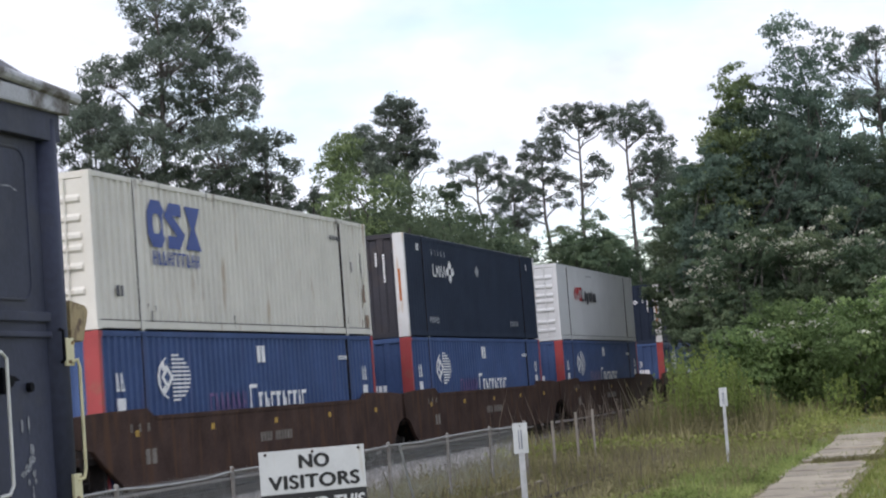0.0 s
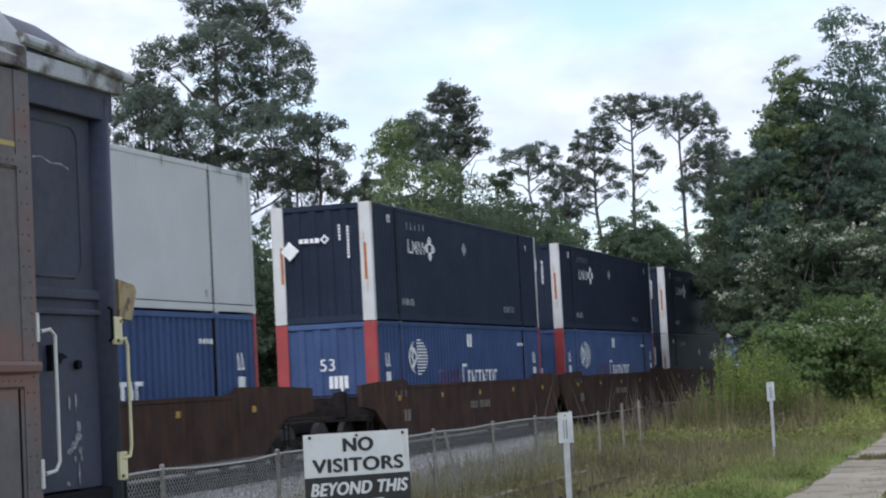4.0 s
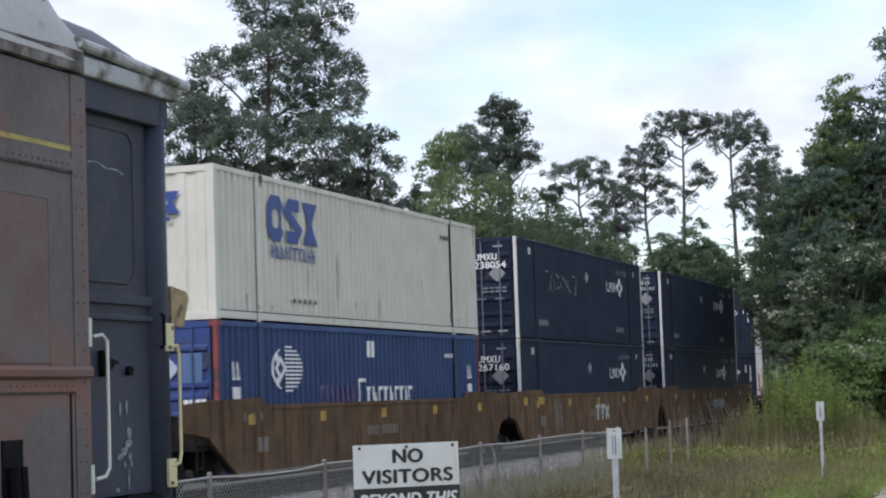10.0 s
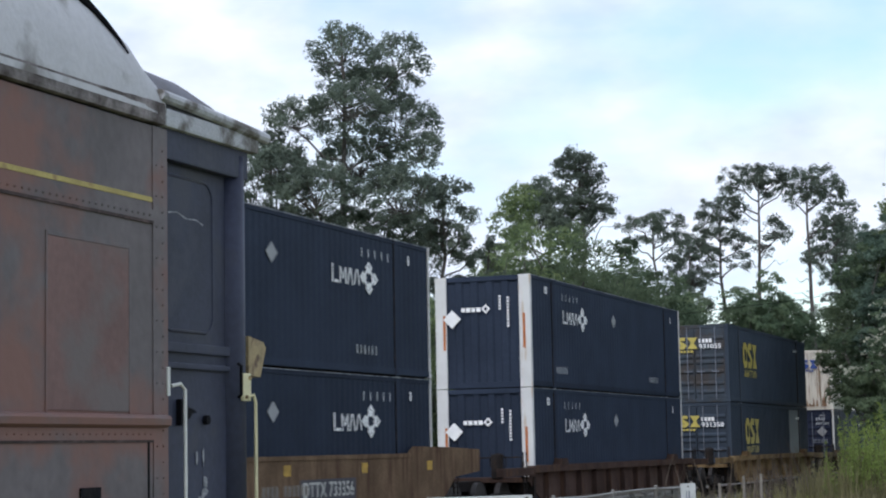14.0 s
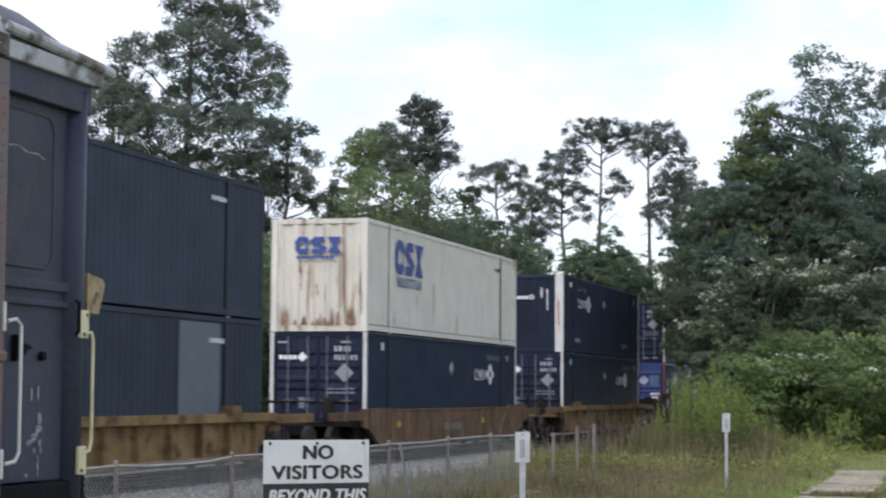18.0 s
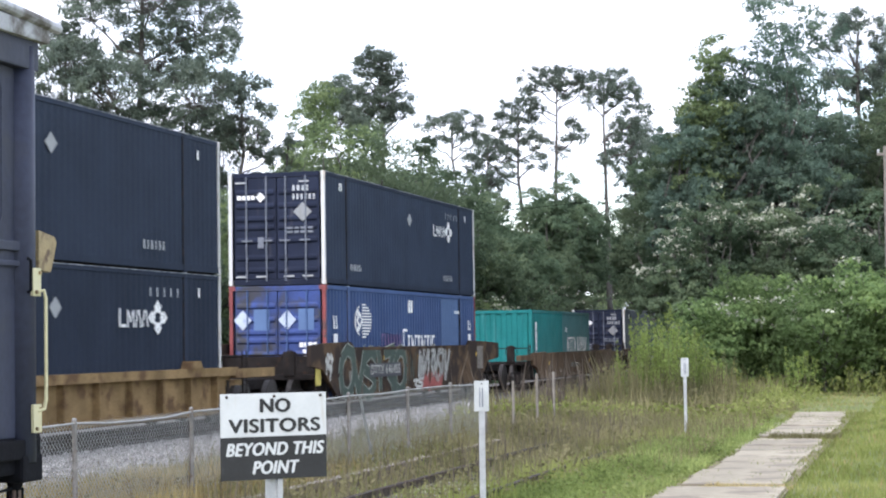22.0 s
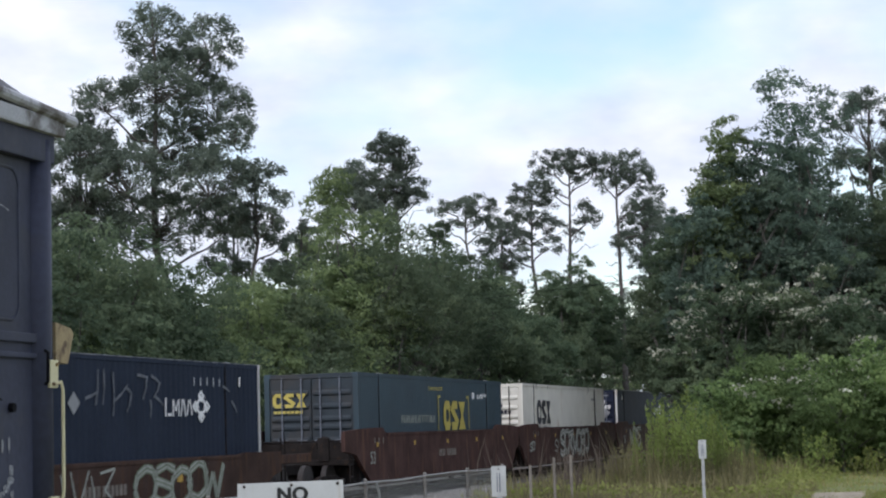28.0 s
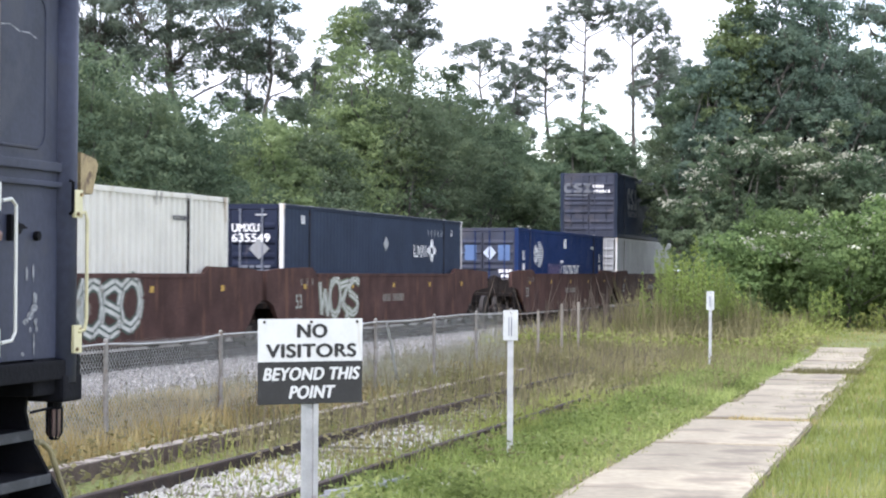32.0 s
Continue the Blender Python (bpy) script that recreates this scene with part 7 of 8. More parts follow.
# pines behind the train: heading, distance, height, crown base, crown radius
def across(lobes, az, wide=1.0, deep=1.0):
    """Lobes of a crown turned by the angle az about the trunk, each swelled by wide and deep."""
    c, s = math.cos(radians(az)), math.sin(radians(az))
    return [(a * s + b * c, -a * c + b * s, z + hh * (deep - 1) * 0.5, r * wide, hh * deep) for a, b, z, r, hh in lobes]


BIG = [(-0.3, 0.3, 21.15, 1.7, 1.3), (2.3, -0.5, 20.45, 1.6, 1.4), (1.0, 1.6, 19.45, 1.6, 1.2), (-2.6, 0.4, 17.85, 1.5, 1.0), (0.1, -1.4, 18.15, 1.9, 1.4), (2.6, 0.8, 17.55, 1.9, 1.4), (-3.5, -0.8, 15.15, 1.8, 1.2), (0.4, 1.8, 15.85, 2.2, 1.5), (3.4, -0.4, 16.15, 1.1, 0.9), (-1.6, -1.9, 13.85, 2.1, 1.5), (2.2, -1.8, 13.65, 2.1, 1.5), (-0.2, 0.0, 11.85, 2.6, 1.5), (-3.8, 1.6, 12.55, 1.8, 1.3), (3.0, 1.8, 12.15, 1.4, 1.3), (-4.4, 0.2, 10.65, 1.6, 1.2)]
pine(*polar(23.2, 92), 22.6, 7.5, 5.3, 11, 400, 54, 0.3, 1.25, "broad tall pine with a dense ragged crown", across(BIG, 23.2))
pine(*polar(25.5, 93), 17.2, 7.5, 2.8, 31, per=70)
pine(*polar(20.3, 92), 15.0, 9.6, 2.1, 12, per=70)
pine(*polar(19.7, 96), 12.4, 8.5, 1.3, 13, per=70)
pine(*polar(21.2, 100), 13.5, 8.0, 1.6, 33, per=70)
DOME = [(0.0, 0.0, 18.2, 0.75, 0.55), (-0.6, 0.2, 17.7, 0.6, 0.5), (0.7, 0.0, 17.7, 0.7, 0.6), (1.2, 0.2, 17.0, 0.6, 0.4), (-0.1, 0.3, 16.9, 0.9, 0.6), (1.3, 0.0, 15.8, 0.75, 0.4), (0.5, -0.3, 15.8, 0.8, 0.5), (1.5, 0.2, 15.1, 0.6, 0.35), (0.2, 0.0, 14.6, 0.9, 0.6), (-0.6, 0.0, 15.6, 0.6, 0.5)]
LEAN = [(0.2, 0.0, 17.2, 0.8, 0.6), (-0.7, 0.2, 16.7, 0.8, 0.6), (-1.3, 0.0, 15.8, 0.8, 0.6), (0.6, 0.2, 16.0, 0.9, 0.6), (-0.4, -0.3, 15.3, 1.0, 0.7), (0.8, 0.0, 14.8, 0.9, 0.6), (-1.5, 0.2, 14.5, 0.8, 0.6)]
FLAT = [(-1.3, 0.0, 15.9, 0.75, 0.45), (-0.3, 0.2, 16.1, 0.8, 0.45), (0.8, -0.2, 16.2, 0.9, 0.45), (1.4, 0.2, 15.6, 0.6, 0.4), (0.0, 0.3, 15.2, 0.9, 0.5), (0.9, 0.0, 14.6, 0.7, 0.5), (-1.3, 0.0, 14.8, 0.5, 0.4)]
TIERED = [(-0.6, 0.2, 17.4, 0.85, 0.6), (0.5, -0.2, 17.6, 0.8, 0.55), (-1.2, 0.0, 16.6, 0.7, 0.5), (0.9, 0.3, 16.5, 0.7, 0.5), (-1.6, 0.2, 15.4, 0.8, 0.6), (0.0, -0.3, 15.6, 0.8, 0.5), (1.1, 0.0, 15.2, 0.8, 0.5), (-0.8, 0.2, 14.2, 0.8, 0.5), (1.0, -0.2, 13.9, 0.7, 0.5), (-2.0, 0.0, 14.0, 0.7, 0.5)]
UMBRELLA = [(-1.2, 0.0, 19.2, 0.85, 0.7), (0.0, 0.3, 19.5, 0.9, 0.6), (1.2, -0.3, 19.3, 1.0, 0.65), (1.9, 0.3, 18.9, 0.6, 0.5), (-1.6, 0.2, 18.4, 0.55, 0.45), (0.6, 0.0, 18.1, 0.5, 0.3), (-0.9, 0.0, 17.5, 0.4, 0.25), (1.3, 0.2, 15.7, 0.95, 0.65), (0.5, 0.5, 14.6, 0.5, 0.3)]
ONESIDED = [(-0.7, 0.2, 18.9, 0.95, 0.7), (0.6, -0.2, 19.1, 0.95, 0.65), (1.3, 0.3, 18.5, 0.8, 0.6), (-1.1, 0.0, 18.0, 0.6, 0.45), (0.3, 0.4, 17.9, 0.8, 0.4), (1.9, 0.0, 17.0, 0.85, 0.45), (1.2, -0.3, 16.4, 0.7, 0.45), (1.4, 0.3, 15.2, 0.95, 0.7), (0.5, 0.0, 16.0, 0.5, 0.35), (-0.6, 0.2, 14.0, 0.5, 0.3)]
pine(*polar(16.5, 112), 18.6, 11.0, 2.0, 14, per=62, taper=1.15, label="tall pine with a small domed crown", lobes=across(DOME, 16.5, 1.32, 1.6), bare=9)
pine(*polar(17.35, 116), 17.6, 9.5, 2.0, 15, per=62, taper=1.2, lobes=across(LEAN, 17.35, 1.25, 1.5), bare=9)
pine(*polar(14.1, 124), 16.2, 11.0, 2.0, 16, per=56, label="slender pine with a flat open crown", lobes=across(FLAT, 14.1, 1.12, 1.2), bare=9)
pine(*polar(13.3, 128), 15.4, 10.0, 2.2, 34, per=60)
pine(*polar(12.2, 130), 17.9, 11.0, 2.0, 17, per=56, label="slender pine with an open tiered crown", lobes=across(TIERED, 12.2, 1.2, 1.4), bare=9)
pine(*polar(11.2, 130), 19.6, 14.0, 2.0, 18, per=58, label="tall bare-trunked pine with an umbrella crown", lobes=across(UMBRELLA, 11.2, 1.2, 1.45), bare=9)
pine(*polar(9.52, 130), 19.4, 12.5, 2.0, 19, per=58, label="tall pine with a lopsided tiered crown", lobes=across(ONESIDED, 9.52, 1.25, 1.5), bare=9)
pine(*polar(8.7, 134), 17.0, 10.5, 2.6, 20, per=70)
pine(*polar(8.0, 140), 17.0, 9.0, 2.8, 35, per=70)
# broadleaved wood behind the train
# each with heading, distance, height, radius, tone
NEAR_WOOD = [
    (29.5, 56, 9.2, 3.8, 0), (27.2, 58, 9.9, 3.2, 1), (25.4, 61, 9.6, 3.0, 1), (23.6, 64, 8.4, 2.9, 0), (22.2, 68, 7.0, 2.5, 1), (20.4, 72, 8.7, 2.2, 2), (19.2, 78, 9.0, 2.4, 1), (17.7, 84, 12.4, 3.0, 2), (16.7, 84, 12.2, 3.0, 1), (15.6, 92, 12.0, 3.0, 1), (14.95, 106, 13.9, 1.9, 0), (14.5, 98, 11.9, 3.0, 0), (13.5, 104, 11.0, 3.0, 1), (12.4, 112, 10.0, 3.0, 0), (11.5, 120, 9.2, 3.0, 1), (10.7, 124, 12.6, 2.9, 0),
]
FAR_WOOD = [
    (11.0, 122, 13.9, 2.6, 0), (11.8, 124, 12.4, 3.0, 1), (9.8, 140, 12.4, 3.4, 0), (8.9, 150, 11.8, 3.6, 1), (18.0, 106, 16.6, 2.9, 2), (16.7, 110, 16.0, 2.8, 2), (15.2, 118, 14.8, 2.8, 1), (13.6, 126, 13.6, 2.9, 1), (24.2, 84, 10.6, 3.4, 0), (26.4, 84, 12.0, 3.2, 0), (21.2, 88, 9.2, 2.6, 1), (22.6, 76, 8.6, 2.6, 0), (19.6, 98, 9.5, 2.8, 0), (7.9, 150, 12.0, 3.6, 0), (12.9, 126, 12.6, 2.8, 0), (11.9, 130, 11.6, 2.8, 1),
]
for k, (az, d, h, r, tone) in enumerate(NEAR_WOOD + FAR_WOOD):
    broad(*polar(az, d), h, r, 40 + k, 70, 21000, 0.13 if d < 100 else 0.16, (L_DARK, L_OAK, L_LIGHT)[tone], 0.05, ("dark green broadleaved tree in the wood", "broadleaved tree in the wood behind the train", "light green young tree in the wood")[tone])
# understorey along the far side of the line
for k in range(22):
    az = 29.0 - k * 0.96
    d = min(150, 25.0 / math.sin(radians(az)))
    broad(*polar(az, d), 4.8 + 1.8 * ((k * 7) % 5) / 4, 2.2 + 0.014 * d, 90 + k, 45, 12000, 0.128, (L_DARK, L_OAK, L_DARK, L_LIGHT)[k % 4], 0.0, "bushy young tree behind the railway", (50 if k in (13, 15, 17) else 8 if k % 3 == 1 else 0), skirt=True)
# the big trees near the end of the path
RIGHT = [(4.7, 84, 17.4, 2.6, 2), (3.6, 88, 17.8, 2.3, 2), (5.7, 83, 16.2, 2.3, 2), (6.45, 83, 15.7, 1.9, 3), (7.25, 82, 14.0, 1.7, 2), (7.7, 84, 12.2, 2.0, 0), (2.5, 92, 14.6, 2.4, 0), (0.9, 90, 15.4, 2.6, 1), (-1.2, 88, 16.4, 3.2, 0), (2.6, 100, 13.6, 3.0, 1), (-3.2, 86, 16.4, 3.4, 0), (6.3, 94, 14.6, 2.8, 2), (1.7, 102, 15.8, 2.4, 0), (8.1, 92, 10.2, 2.0, 1), (4.9, 94, 15.6, 2.8, 2)]
for k, (az, d, h, r, tone) in enumerate(RIGHT):
    broad(*polar(az, d), h, r, 120 + k, 100, 27000, 0.128, (L_DARK, L_OAK, L_HAZE, L_LIGHT)[tone], 0.06, ("tall dense dark green tree at the end of the path", "tall dense broadleaved tree at the end of the path", "tall blue-green tree rising above its neighbours", "light green slim tree at the edge of the wood")[tone])
pine(*polar(2.3, 96), 17.6, 12.5, 2.4, 51, per=70)
pine(*polar(0.7, 98), 17.4, 12.0, 2.6, 52, per=70)
for k, (az, d, h, r, b) in enumerate([(7.5, 77, 6.6, 1.6, 30), (6.7, 78, 9.2, 2.2, 55), (5.4, 79, 8.2, 2.1, 6), (4.2, 78, 8.6, 2.1, 45), (3.0, 79, 9.0, 2.2, 45), (1.6, 80, 8.2, 2.3, 25), (0.2, 80, 7.6, 2.4, 20), (-1.4, 80, 7.2, 2.4, 60), (-3.0, 78, 7.0, 2.6, 0)]):
    broad(*polar(az, d), h, r, 140 + k, 60, 19000, 0.12, L_DARK if k % 3 else L_OAK, 0.0, "broad shrubby tree in cream blossom", b, skirt=True)
for k, az in enumerate(np.arange(6.6, -5.0, -1.05)):
    broad(*polar(az, 66 + 1.2 * (k % 3)), 3.75 + 0.35 * ((k * 5) % 3) - (0.3 if k == 0 else 0), 1.95, 160 + k, 60, 14500, 0.115, L_VINE, 0.0, "vine-covered bush at the grass edge", 14, "bush", "bushes at the grass edge", 0.36, "bush", True)


# ---- stalks, weeds and grass ----
def blades(name, pts, heights, widths, material, rng, lean=0.35, parent=None, label="", curl=True):
    """Upright blades from the points pts (n, 3): two-piece bent blades."""
    n = len(pts)
    a = rng.uniform(0, 2 * math.pi, n)
    w = np.stack([np.cos(a), np.sin(a), np.zeros(n)], 1) * (np.asarray(widths) / 2)[:, None]
    b = rng.uniform(0, 2 * math.pi, n)
    ln = np.stack([np.cos(b), np.sin(b), np.zeros(n)], 1) * (np.asarray(heights) * rng.uniform(0, lean, n))[:, None]
    up = np.zeros((n, 3))
    up[:, 2] = heights
    v = np.stack([pts - w, pts + w, pts + up * 0.55 + ln * 0.35 + w * 0.75, pts + up * 0.55 + ln * 0.35 - w * 0.75, pts + up + ln], 1).reshape(-1, 3)
    i = np.arange(n)[:, None] * 5
    quads, tris = i + np.array([[0, 1, 2, 3]]), i + np.array([[3, 2, 4, 4]])
    me = bpy.data.meshes.new(name)
    me.vertices.add(len(v))
    me.vertices.foreach_set("co", v.astype(np.float32).ravel())
    loops = np.concatenate([quads, tris[:, :3]], 1).astype(np.int32)
    me.loops.add(n * 7)
    me.loops.foreach_set("vertex_index", loops.ravel())
    me.polygons.add(2 * n)
    st = np.stack([np.arange(n) * 7, np.arange(n) * 7 + 4], 1).astype(np.int32)
    me.polygons.foreach_set("loop_start", st.ravel())
    me.update(calc_edges=True)
    me.materials.append(material)
    ob = link(name, me, material, parent, label)
    return ob


def patch(x, y, sx, sy, seed=0):
    return 0.5 + 0.5 * noise.noise((x * sx + seed, y * sy - seed, seed * 0.37))


def field(name, n, x0, x1, y0, y1, h, w, material, keep, seed, label, lean=0.4, category="grass", near=1.6):
    """Scattered blades; more of them close to x0."""
    rng = np.random.default_rng(seed)
    x = x0 + (x1 - x0) * rng.random(n) ** near
    y = rng.uniform(y0, y1, n)
    ok = np.array([keep(a, b) > c for a, b, c in zip(x, y, rng.random(n))])
    x, y = x[ok], y[ok]
    z = np.array([ground_height(a, b) for a, b in zip(x, y)]) - 0.01
    hs = h * rng.uniform(0.4, 1.25, len(x)) * np.array([0.55 + 0.9 * patch(a, b, 0.5, 0.8, seed) for a, b in zip(x, y)])
    ob = blades(name, np.stack([x, y, z], 1), hs, w * rng.uniform(0.6, 1.3, len(x)) * (0.7 + x / 40), material, rng, lean)
    tagged(ob, label, category, kind="stuff")


def off_path(a, b):
    v = max(0.0, a - 15) * 0.0115
    return 0.0 if 1.91 + v * 1.1 < b < 3.27 + v and a < 49 else 1.0


def taper(b):
    """Thins the long grass towards the rail."""
    return max(0.3, min(1.0, (5.6 - b) / 0.9))


def clear(b):
    """Nothing grows right against the rails."""
    return 1.0 if abs(b - 6.78) > 0.14 else 0.15


field("lawn_grass", 42000, 13, 75, -4, 5.1, 0.075, 0.011, L_GRASS, lambda a, b: off_path(a, b) * (0.5 + 0.7 * patch(a, b, 0.4, 0.6, 2)), 1, "fresh green grass beside the footpath")
field("verge_grass", 32000, 13, 44, 3.4, 5.6, 0.18, 0.013, L_LUSH, lambda a, b: taper(b) * (0.1 + 2.6 * patch(a, b, 0.6, 0.9, 4) * patch(a, b, 1.9, 2.6, 14) ** 2), 2, "longer green grass between path and siding", 0.6, "grass", 1.3)
field("dry_verge_grass", 15000, 13, 70, -4, 5.2, 0.1, 0.01, L_DRY, lambda a, b: off_path(a, b) * 1.9 * patch(a, b, 0.5, 0.8, 9) ** 1.5, 3, "straw-coloured grass blades among the green")
field("joint_grass", 1600, 24.2, 24.8, 1.9, 3.0, 0.08, 0.01, L_DRY, lambda a, b: 0.9, 31, "dry tufts in the open path joint", 0.6, "grass", 1.0)
field("joint_grass", 1400, 36.1, 36.9, 1.9, 3.2, 0.14, 0.012, L_WEED, lambda a, b: 0.9, 32, "weeds in the broken path joint", 0.6, "grass", 1.0)
field("fence_grass", 34000, 11.5, 26, 7.85, 10.3, 0.32, 0.011, L_DRY, lambda a, b: 0.3 + 0.8 * patch(a, b, 0.4, 0.5, 5), 4, "tall dry grass along the fence", 0.5, "grass", 1.0)
field("fence_greens", 8000, 16, 40, 7.3, 10.6, 0.25, 0.012, L_GRASS, lambda a, b: 0.1 + 0.7 * patch(a, b, 0.4, 0.5, 15), 14, "green weeds along the fence", 0.5, "weeds", 1.0)
field("fence_weeds", 17000, 19, 48, 7.0, 10.8, 0.4, 0.012, L_WEED, lambda a, b: 0.1 + 0.8 * patch(a, b, 0.3, 0.5, 6), 5, "olive weeds along the fence", 0.5, "weeds", 1.0)
field("siding_weeds", 20000, 13, 46, 5.0, 7.4, 0.2, 0.012, L_WEED, lambda a, b: clear(b) * (0.1 + (a - 13) / 30) * (0.15 + 0.9 * patch(a, b, 0.5, 0.7, 7)), 6, "weeds growing between the siding rails", 0.5, "weeds", 1.0)
field("siding_grass", 24000, 13, 48, 4.6, 7.3, 0.13, 0.013, L_GRASS, lambda a, b: clear(b) * patch(a, b, 0.5, 0.7, 8) ** 2, 7, "green tufts between the rails", 0.6, "grass", 1.0)
field("far_weeds", 9000, 44, 75, 4.8, 11.5, 0.6, 0.025, L_WEED, lambda a, b: 0.3 + 0.7 * patch(a, b, 0.3, 0.3, 3), 8, "rank weeds past the end of the siding", 0.5, "weeds", 1.0)
field("far_greens", 9000, 46, 78, -3, 9, 0.5, 0.03, L_GRASS, lambda a, b: (0.3 + 0.7 * patch(a, b, 0.3, 0.3, 33)) * (1.0 if b > 4.6 or a > 66 else 0.0), 18, "green rank growth before the bushes", 0.5, "weeds", 0.8)
field("olive_verge_weeds", 15000, 26, 52, 3.7, 8.0, 0.34, 0.012, L_WEED, lambda a, b: off_path(a, b - 0.25) * (0.15 + 0.9 * patch(a, b, 0.3, 0.6, 92)) * min(1.0, (a - 24) / 12), 92, "olive and brown rank weeds about the siding", 0.6, "weeds", 1.0)
field("dead_stalks", 1500, 17, 40, 5.4, 8.6, 0.75, 0.0065, L_DEAD, lambda a, b: 0.3 + 0.7 * patch(a, b, 0.4, 0.6, 12), 9, "dead brown weed stalks by the fence", 0.4, "weeds", 1.0)
field("dead_brush", 420, 44, 58, 8.6, 11.6, 1.3, 0.016, L_DEAD, lambda a, b: 0.4 + 0.6 * patch(a, b, 0.3, 0.4, 13), 10, "dead reddish brush beside the line", 0.55, "weeds", 1.0)


field("rail_tufts", 6500, 16, 45, 4.9, 5.75, 0.22, 0.014, L_GRASS, lambda a, b: patch(a, b, 0.5, 0.9, 61) ** 2 * 2.0, 61, "long grass grown over the near rail", 0.5, "grass", 1.0)
field("far_side_growth", 16000, 14, 110, 19.6, 24.5, 1.1, 0.04, L_DARK, lambda a, b: 0.9, 71, "dark undergrowth on the far side of the line", 0.5, "weeds", 1.0)
field("path_edge_grass", 16000, 13, 49, 1.74, 3.8, 0.1, 0.012, L_GRASS, lambda a, b: max(off_path(a, b), off_path(a, b + 0.06), off_path(a, b - 0.06)) * (0.25 + 1.0 * patch(a, b, 0.7, 0.3, 52)), 52, "grass leaning over the edges of the path", 0.9, "grass", 1.2)
field("right_lawn", 46000, 13, 62, -3.5, 1.86, 0.11, 0.016, L_GRASS, lambda a, b: 0.55 + 0.45 * patch(a, b, 0.4, 0.5, 81), 81, "long yellow-green grass on the far side of the path", 0.6, "grass", 1.5)
field("shrub_stalks", 1500, 47, 54, 5.2, 8.6, 1.25, 0.014, L_WEED, lambda a, b: 0.5 + 0.5 * patch(a, b, 0.4, 0.5, 82), 82, "thin grey-green stalks round the shrubs", 0.3, "weeds", 1.0)
field("path_tufts", 6000, 24, 49, 1.87, 3.7, 0.09, 0.014, L_GRASS, lambda a, b: max(0, patch(a, b, 0.35, 1.1, 51) - 0.42) * 3 + 0.8 * max(off_path(a, b + 0.16), off_path(a, b - 0.16)), 51, "grass creeping over the path", 0.6, "grass", 1.0)


def ground_leaves(name, n, x0, x1, y0, y1, size, high, material, keep, seed, label):
    """Low broad-leaved weeds lying in the grass."""
    rng = np.random.default_rng(seed)
    x = x0 + (x1 - x0) * rng.random(n) ** 1.4
    y = rng.uniform(y0, y1, n)
    ok = np.array([keep(a, b) > c for a, b, c in zip(x, y, rng.random(n))])
    x, y = x[ok], y[ok]
    z = np.array([ground_height(a, b) for a, b in zip(x, y)]) + rng.random(len(x)) * high
    v, f = leaf_quads(np.stack([x, y, z], 1), rng.uniform(0.5, 1.4, len(x)) * size, rng, 0.8, 0.6)
    tagged(link(name, mesh_of(name, v, f, material), material), label, "weeds", kind="stuff")


ground_leaves("verge_weeds", 40000, 12.5, 40, 3.35, 5.3, 0.058, 0.13, L_LUSH, lambda a, b: (1.3 - a / 50) * patch(a, b, 0.9, 1.2, 41) * taper(b), 41, "low broad-leaved weeds in the verge")
ground_leaves("siding_greens", 34000, 13, 48, 4.8, 7.3, 0.055, 0.09, L_LUSH, lambda a, b: clear(b) * patch(a, b, 0.8, 1.1, 42) ** 2 * (0.3 + (a - 13) / 25), 42, "low weeds spreading over the gravel")
ground_leaves("fence_leaves", 24000, 14, 50, 7.0, 10.9, 0.07, 0.28, L_WEED, lambda a, b: 0.8 * patch(a, b, 0.6, 0.8, 43), 43, "leafy weeds along the fence")
ground_leaves("far_leaves", 22000, 42, 78, 3.6, 11.0, 0.11, 0.45, L_GRASS, lambda a, b: 0.9 * patch(a, b, 0.4, 0.5, 44), 44, "leafy growth past the end of the siding")


ground_leaves("verge_clumps", 30000, 13, 34, 3.5, 4.8, 0.06, 0.25, L_LUSH, lambda a, b: max(0.0, patch(a, b, 1.5, 1.9, 47) - 0.56) * 3.6 * min(1.0, max(0.0, (4.85 - b) / 0.4)), 47, "leafy weeds in clumps on the verge")
ground_leaves("dark_verge_clumps", 9000, 16, 42, 3.6, 5.3, 0.06, 0.2, L_WEED, lambda a, b: max(0.0, patch(a, b, 1.2, 1.6, 48) - 0.58) * 4.0, 48, "brownish leafy weeds in clumps on the verge")
ground_leaves("olive_clumps", 26000, 17, 46, 4.9, 9.5, 0.065, 0.4, L_WEED, lambda a, b: clear(b) * max(0.0, patch(a, b, 0.9, 1.1, 49) - 0.5) * 4.0, 49, "olive weeds in clumps about the rails")


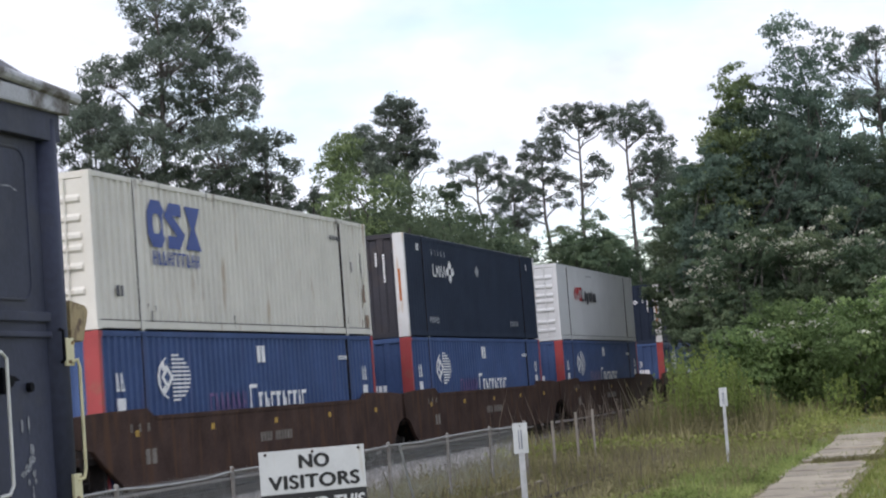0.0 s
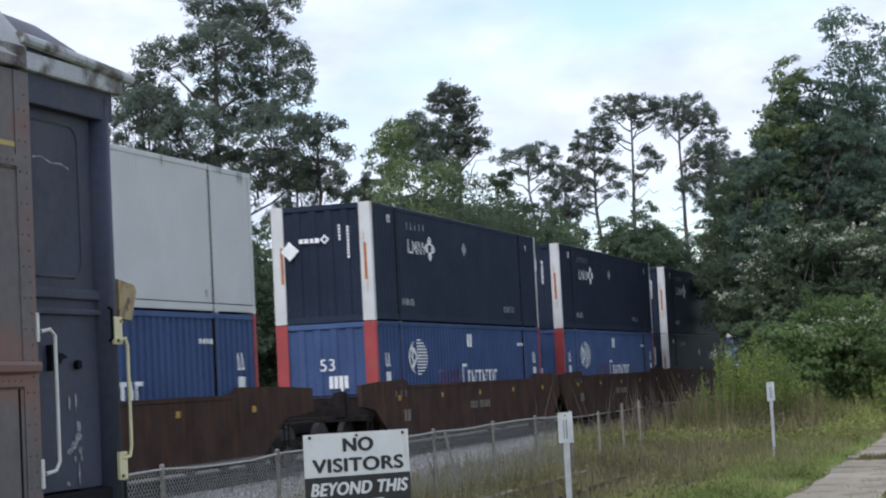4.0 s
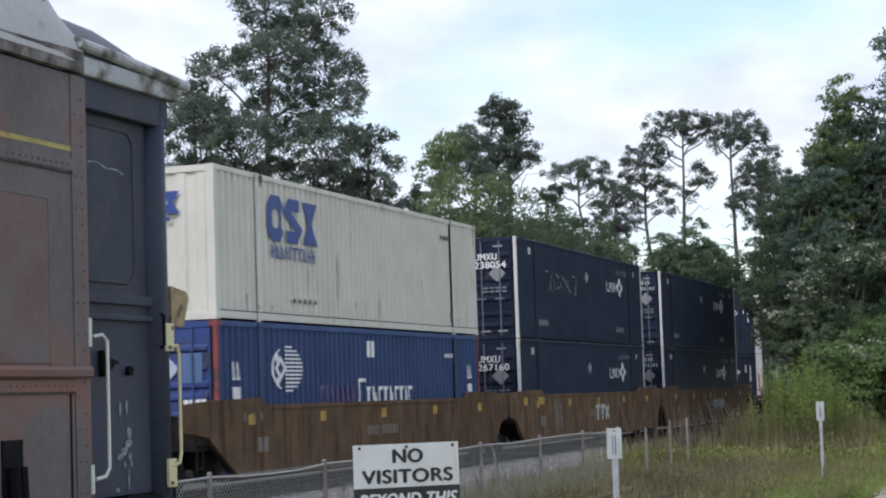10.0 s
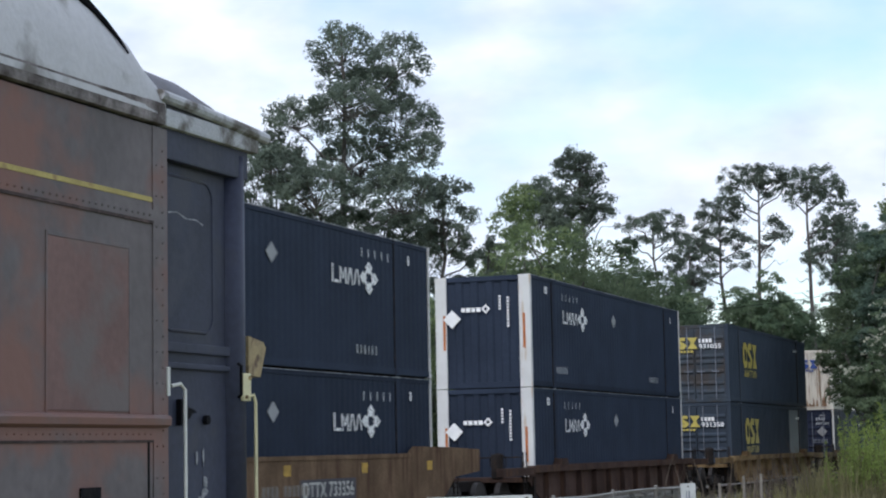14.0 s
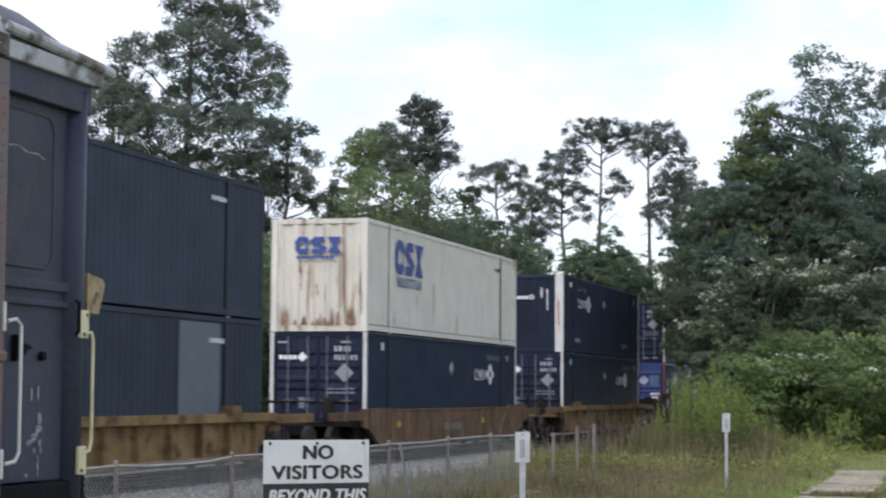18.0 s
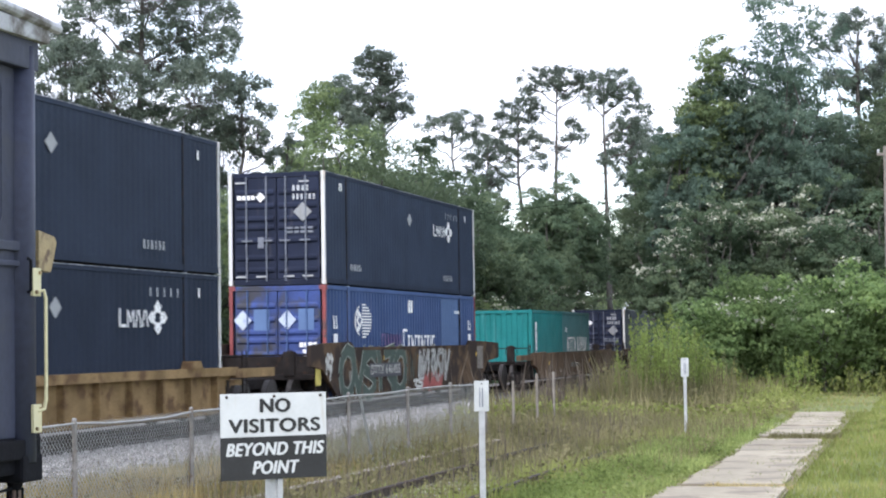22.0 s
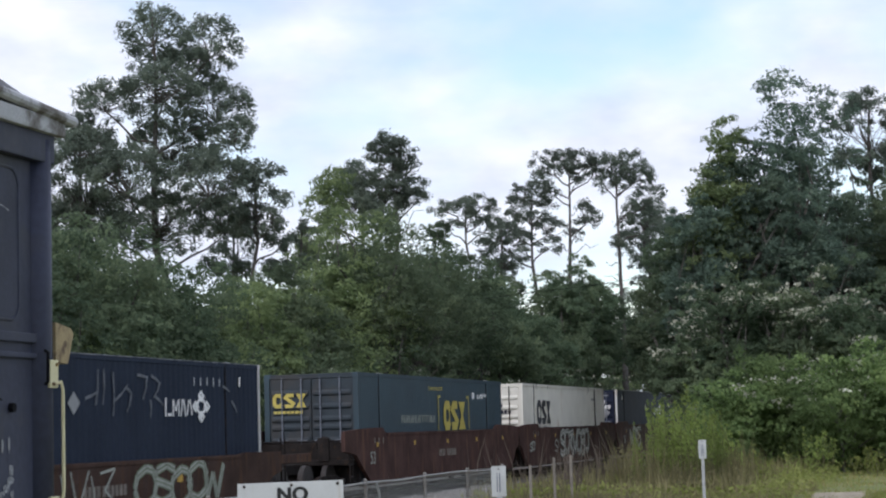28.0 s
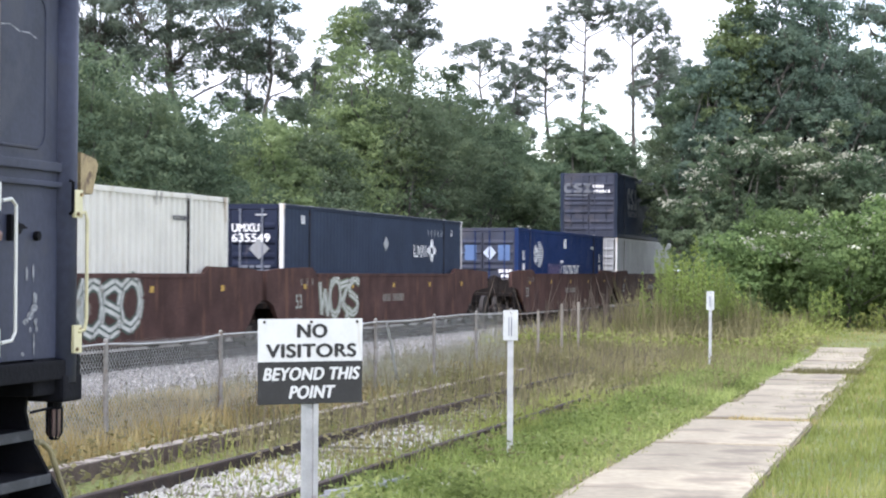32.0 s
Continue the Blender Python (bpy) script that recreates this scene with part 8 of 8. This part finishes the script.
def stalk_clump(x, y, h, r, seed, n, label, material, leafsize=0.13, plume=0.42):
    """Tall stalks with narrow leaves, rising from one clump."""
    rng = np.random.default_rng(seed)
    t = base("shrub", x, y, 0)
    tagged(t, label, "shrub", "tall weeds at the end of the siding")
    bm = bmesh.new()
    pts = []
    for k in range(n):
        a, d = rng.uniform(0, 2 * math.pi), r * math.sqrt(rng.random())
        hh = h * rng.uniform(0.42, 1.1) * (1 - 0.35 * (d / r) ** 2)
        s = np.array([math.cos(a) * d, math.sin(a) * d, -0.05])
        e = s + np.array([math.cos(a) * 0.22 * d, math.sin(a) * 0.22 * d, hh]) + rng.normal(size=3) * 0.06
        lp = limb_path(s, e, rng, 0.03, 3)
        bm_tube(lp, 0.012, 3, bm, 0.004)
        m = int(30 * hh)
        u = plume + (1.02 - plume) * rng.random(m)
        q = s + (e - s) * u[:, None] + rng.normal(size=(m, 3)) * np.array([0.06, 0.06, 0.03]) * (1.5 - u)[:, None]
        pts.append(q)
    tagged(part("stem", bm, M_STALK, t), kind="stuff")
    pts = np.concatenate(pts)
    v, f = leaf_quads(pts, rng.uniform(0.5, 1.3, len(pts)) * leafsize, rng, 0, 0.3)
    link("foliage", mesh_of("foliage", v, f, material), material, t)


M_STALK = mat("green_brown_stalk", (0.11, 0.1, 0.05), 0.8, 0, 0.3, 5, 0.1)
for k, (az, d, h, r, m) in enumerate([(8.9, 50, 2.3, 0.5, L_SPIKE), (8.35, 51, 2.75, 0.55, L_SPIKE), (7.8, 50, 2.55, 0.5, L_SPIKE), (7.2, 51, 2.3, 0.35, L_SPIKE), (8.6, 54, 2.6, 0.55, L_SPIKE), (6.7, 52, 1.7, 0.3, L_SPIKE), (7.5, 53, 2.35, 0.5, L_SPIKE), (9.5, 53, 1.5, 0.6, L_WEED), (7.0, 46, 0.9, 0.7, L_WEED), (8.1, 46, 0.9, 0.7, L_WEED), (5.6, 52, 1.2, 0.7, L_GRASS), (10.2, 56, 1.5, 0.8, L_DEAD), (4.3, 62, 1.5, 0.8, L_SPIKE), (2.4, 62, 1.0, 0.8, L_GRASS)]):
    stalk_clump(*polar(az, d), h, r, 200 + k, 30, "clump of tall feathery yellow-green stalks" if m is L_SPIKE else "clump of rank weeds", m, 0.115 if m is L_SPIKE else 0.13, 0.5 if m is L_SPIKE else 0.1)


# ---- loose stones ----
def stones(name, n, x0, x1, y0, y1, size, material, seed, label, keep, z_of):
    rng = np.random.default_rng(seed)
    x = x0 + (x1 - x0) * rng.random(n) ** 1.4
    y = rng.uniform(y0, y1, n)
    ok = np.array([keep(a, b) > c for a, b, c in zip(x, y, rng.random(n))])
    x, y = x[ok], y[ok]
    n = len(x)
    oct_v = np.array([(1, 0, 0), (0, 1, 0), (-1, 0, 0), (0, -1, 0), (0, 0, 1), (0, 0, -1)], float)
    oct_f = np.array([(0, 1, 4), (1, 2, 4), (2, 3, 4), (3, 0, 4), (1, 0, 5), (2, 1, 5), (3, 2, 5), (0, 3, 5)])
    z = np.array([z_of(a, b) for a, b in zip(x, y)])
    c = np.stack([x, y, z], 1)
    q = rng.normal(size=(n, 3, 3)) * 0.35 + np.eye(3)
    s = size * rng.uniform(0.5, 1.3, n) * 0.5
    v = (np.einsum("nij,kj->nki", q, oct_v) * s[:, None, None] + c[:, None, :]).reshape(-1, 3)
    f = (np.arange(n)[:, None, None] * 6 + oct_f[None]).reshape(-1, 3)
    tagged(link(name, mesh_of(name, v, f, material), material), label, "gravel", kind="stuff")


def bed_top(a, b):
    return -0.06 + 0.06 * min(1, max(0, (b - 10.9) / 2.4)) + 0.008


stones("loose_ballast", 26000, 18, 62, 10.9, 14.9, 0.07, M_STONEG, 1, "crushed grey ballast stones", lambda a, b: 0.9, bed_top)
stones("pale_gravel", 11000, 12.5, 22.5, 5.45, 7.1, 0.042, M_STONEW, 2, "pale limestone gravel in the siding", lambda a, b: max(0, 1.1 - (a - 12) / 12) * max(0, patch(a, b, 0.5, 0.8, 21) - 0.2) * 1.9, lambda a, b: -0.025)
stones("pale_gravel", 900, 11, 22, 4.4, 5.3, 0.05, M_STONEW, 3, "scattered pale stones beside the rail", lambda a, b: patch(a, b, 0.6, 0.8, 25) ** 2 * 1.5, lambda a, b: ground_height(a, b) + 0.01)


# ---- what moves ----
def motions():
    times = [2.0 * k for k in range(17)]
    for ob, s, y, z in MOVERS:
        walk(ob, [(t, pose(s - run(t), y, z)) for t in times])


motions()
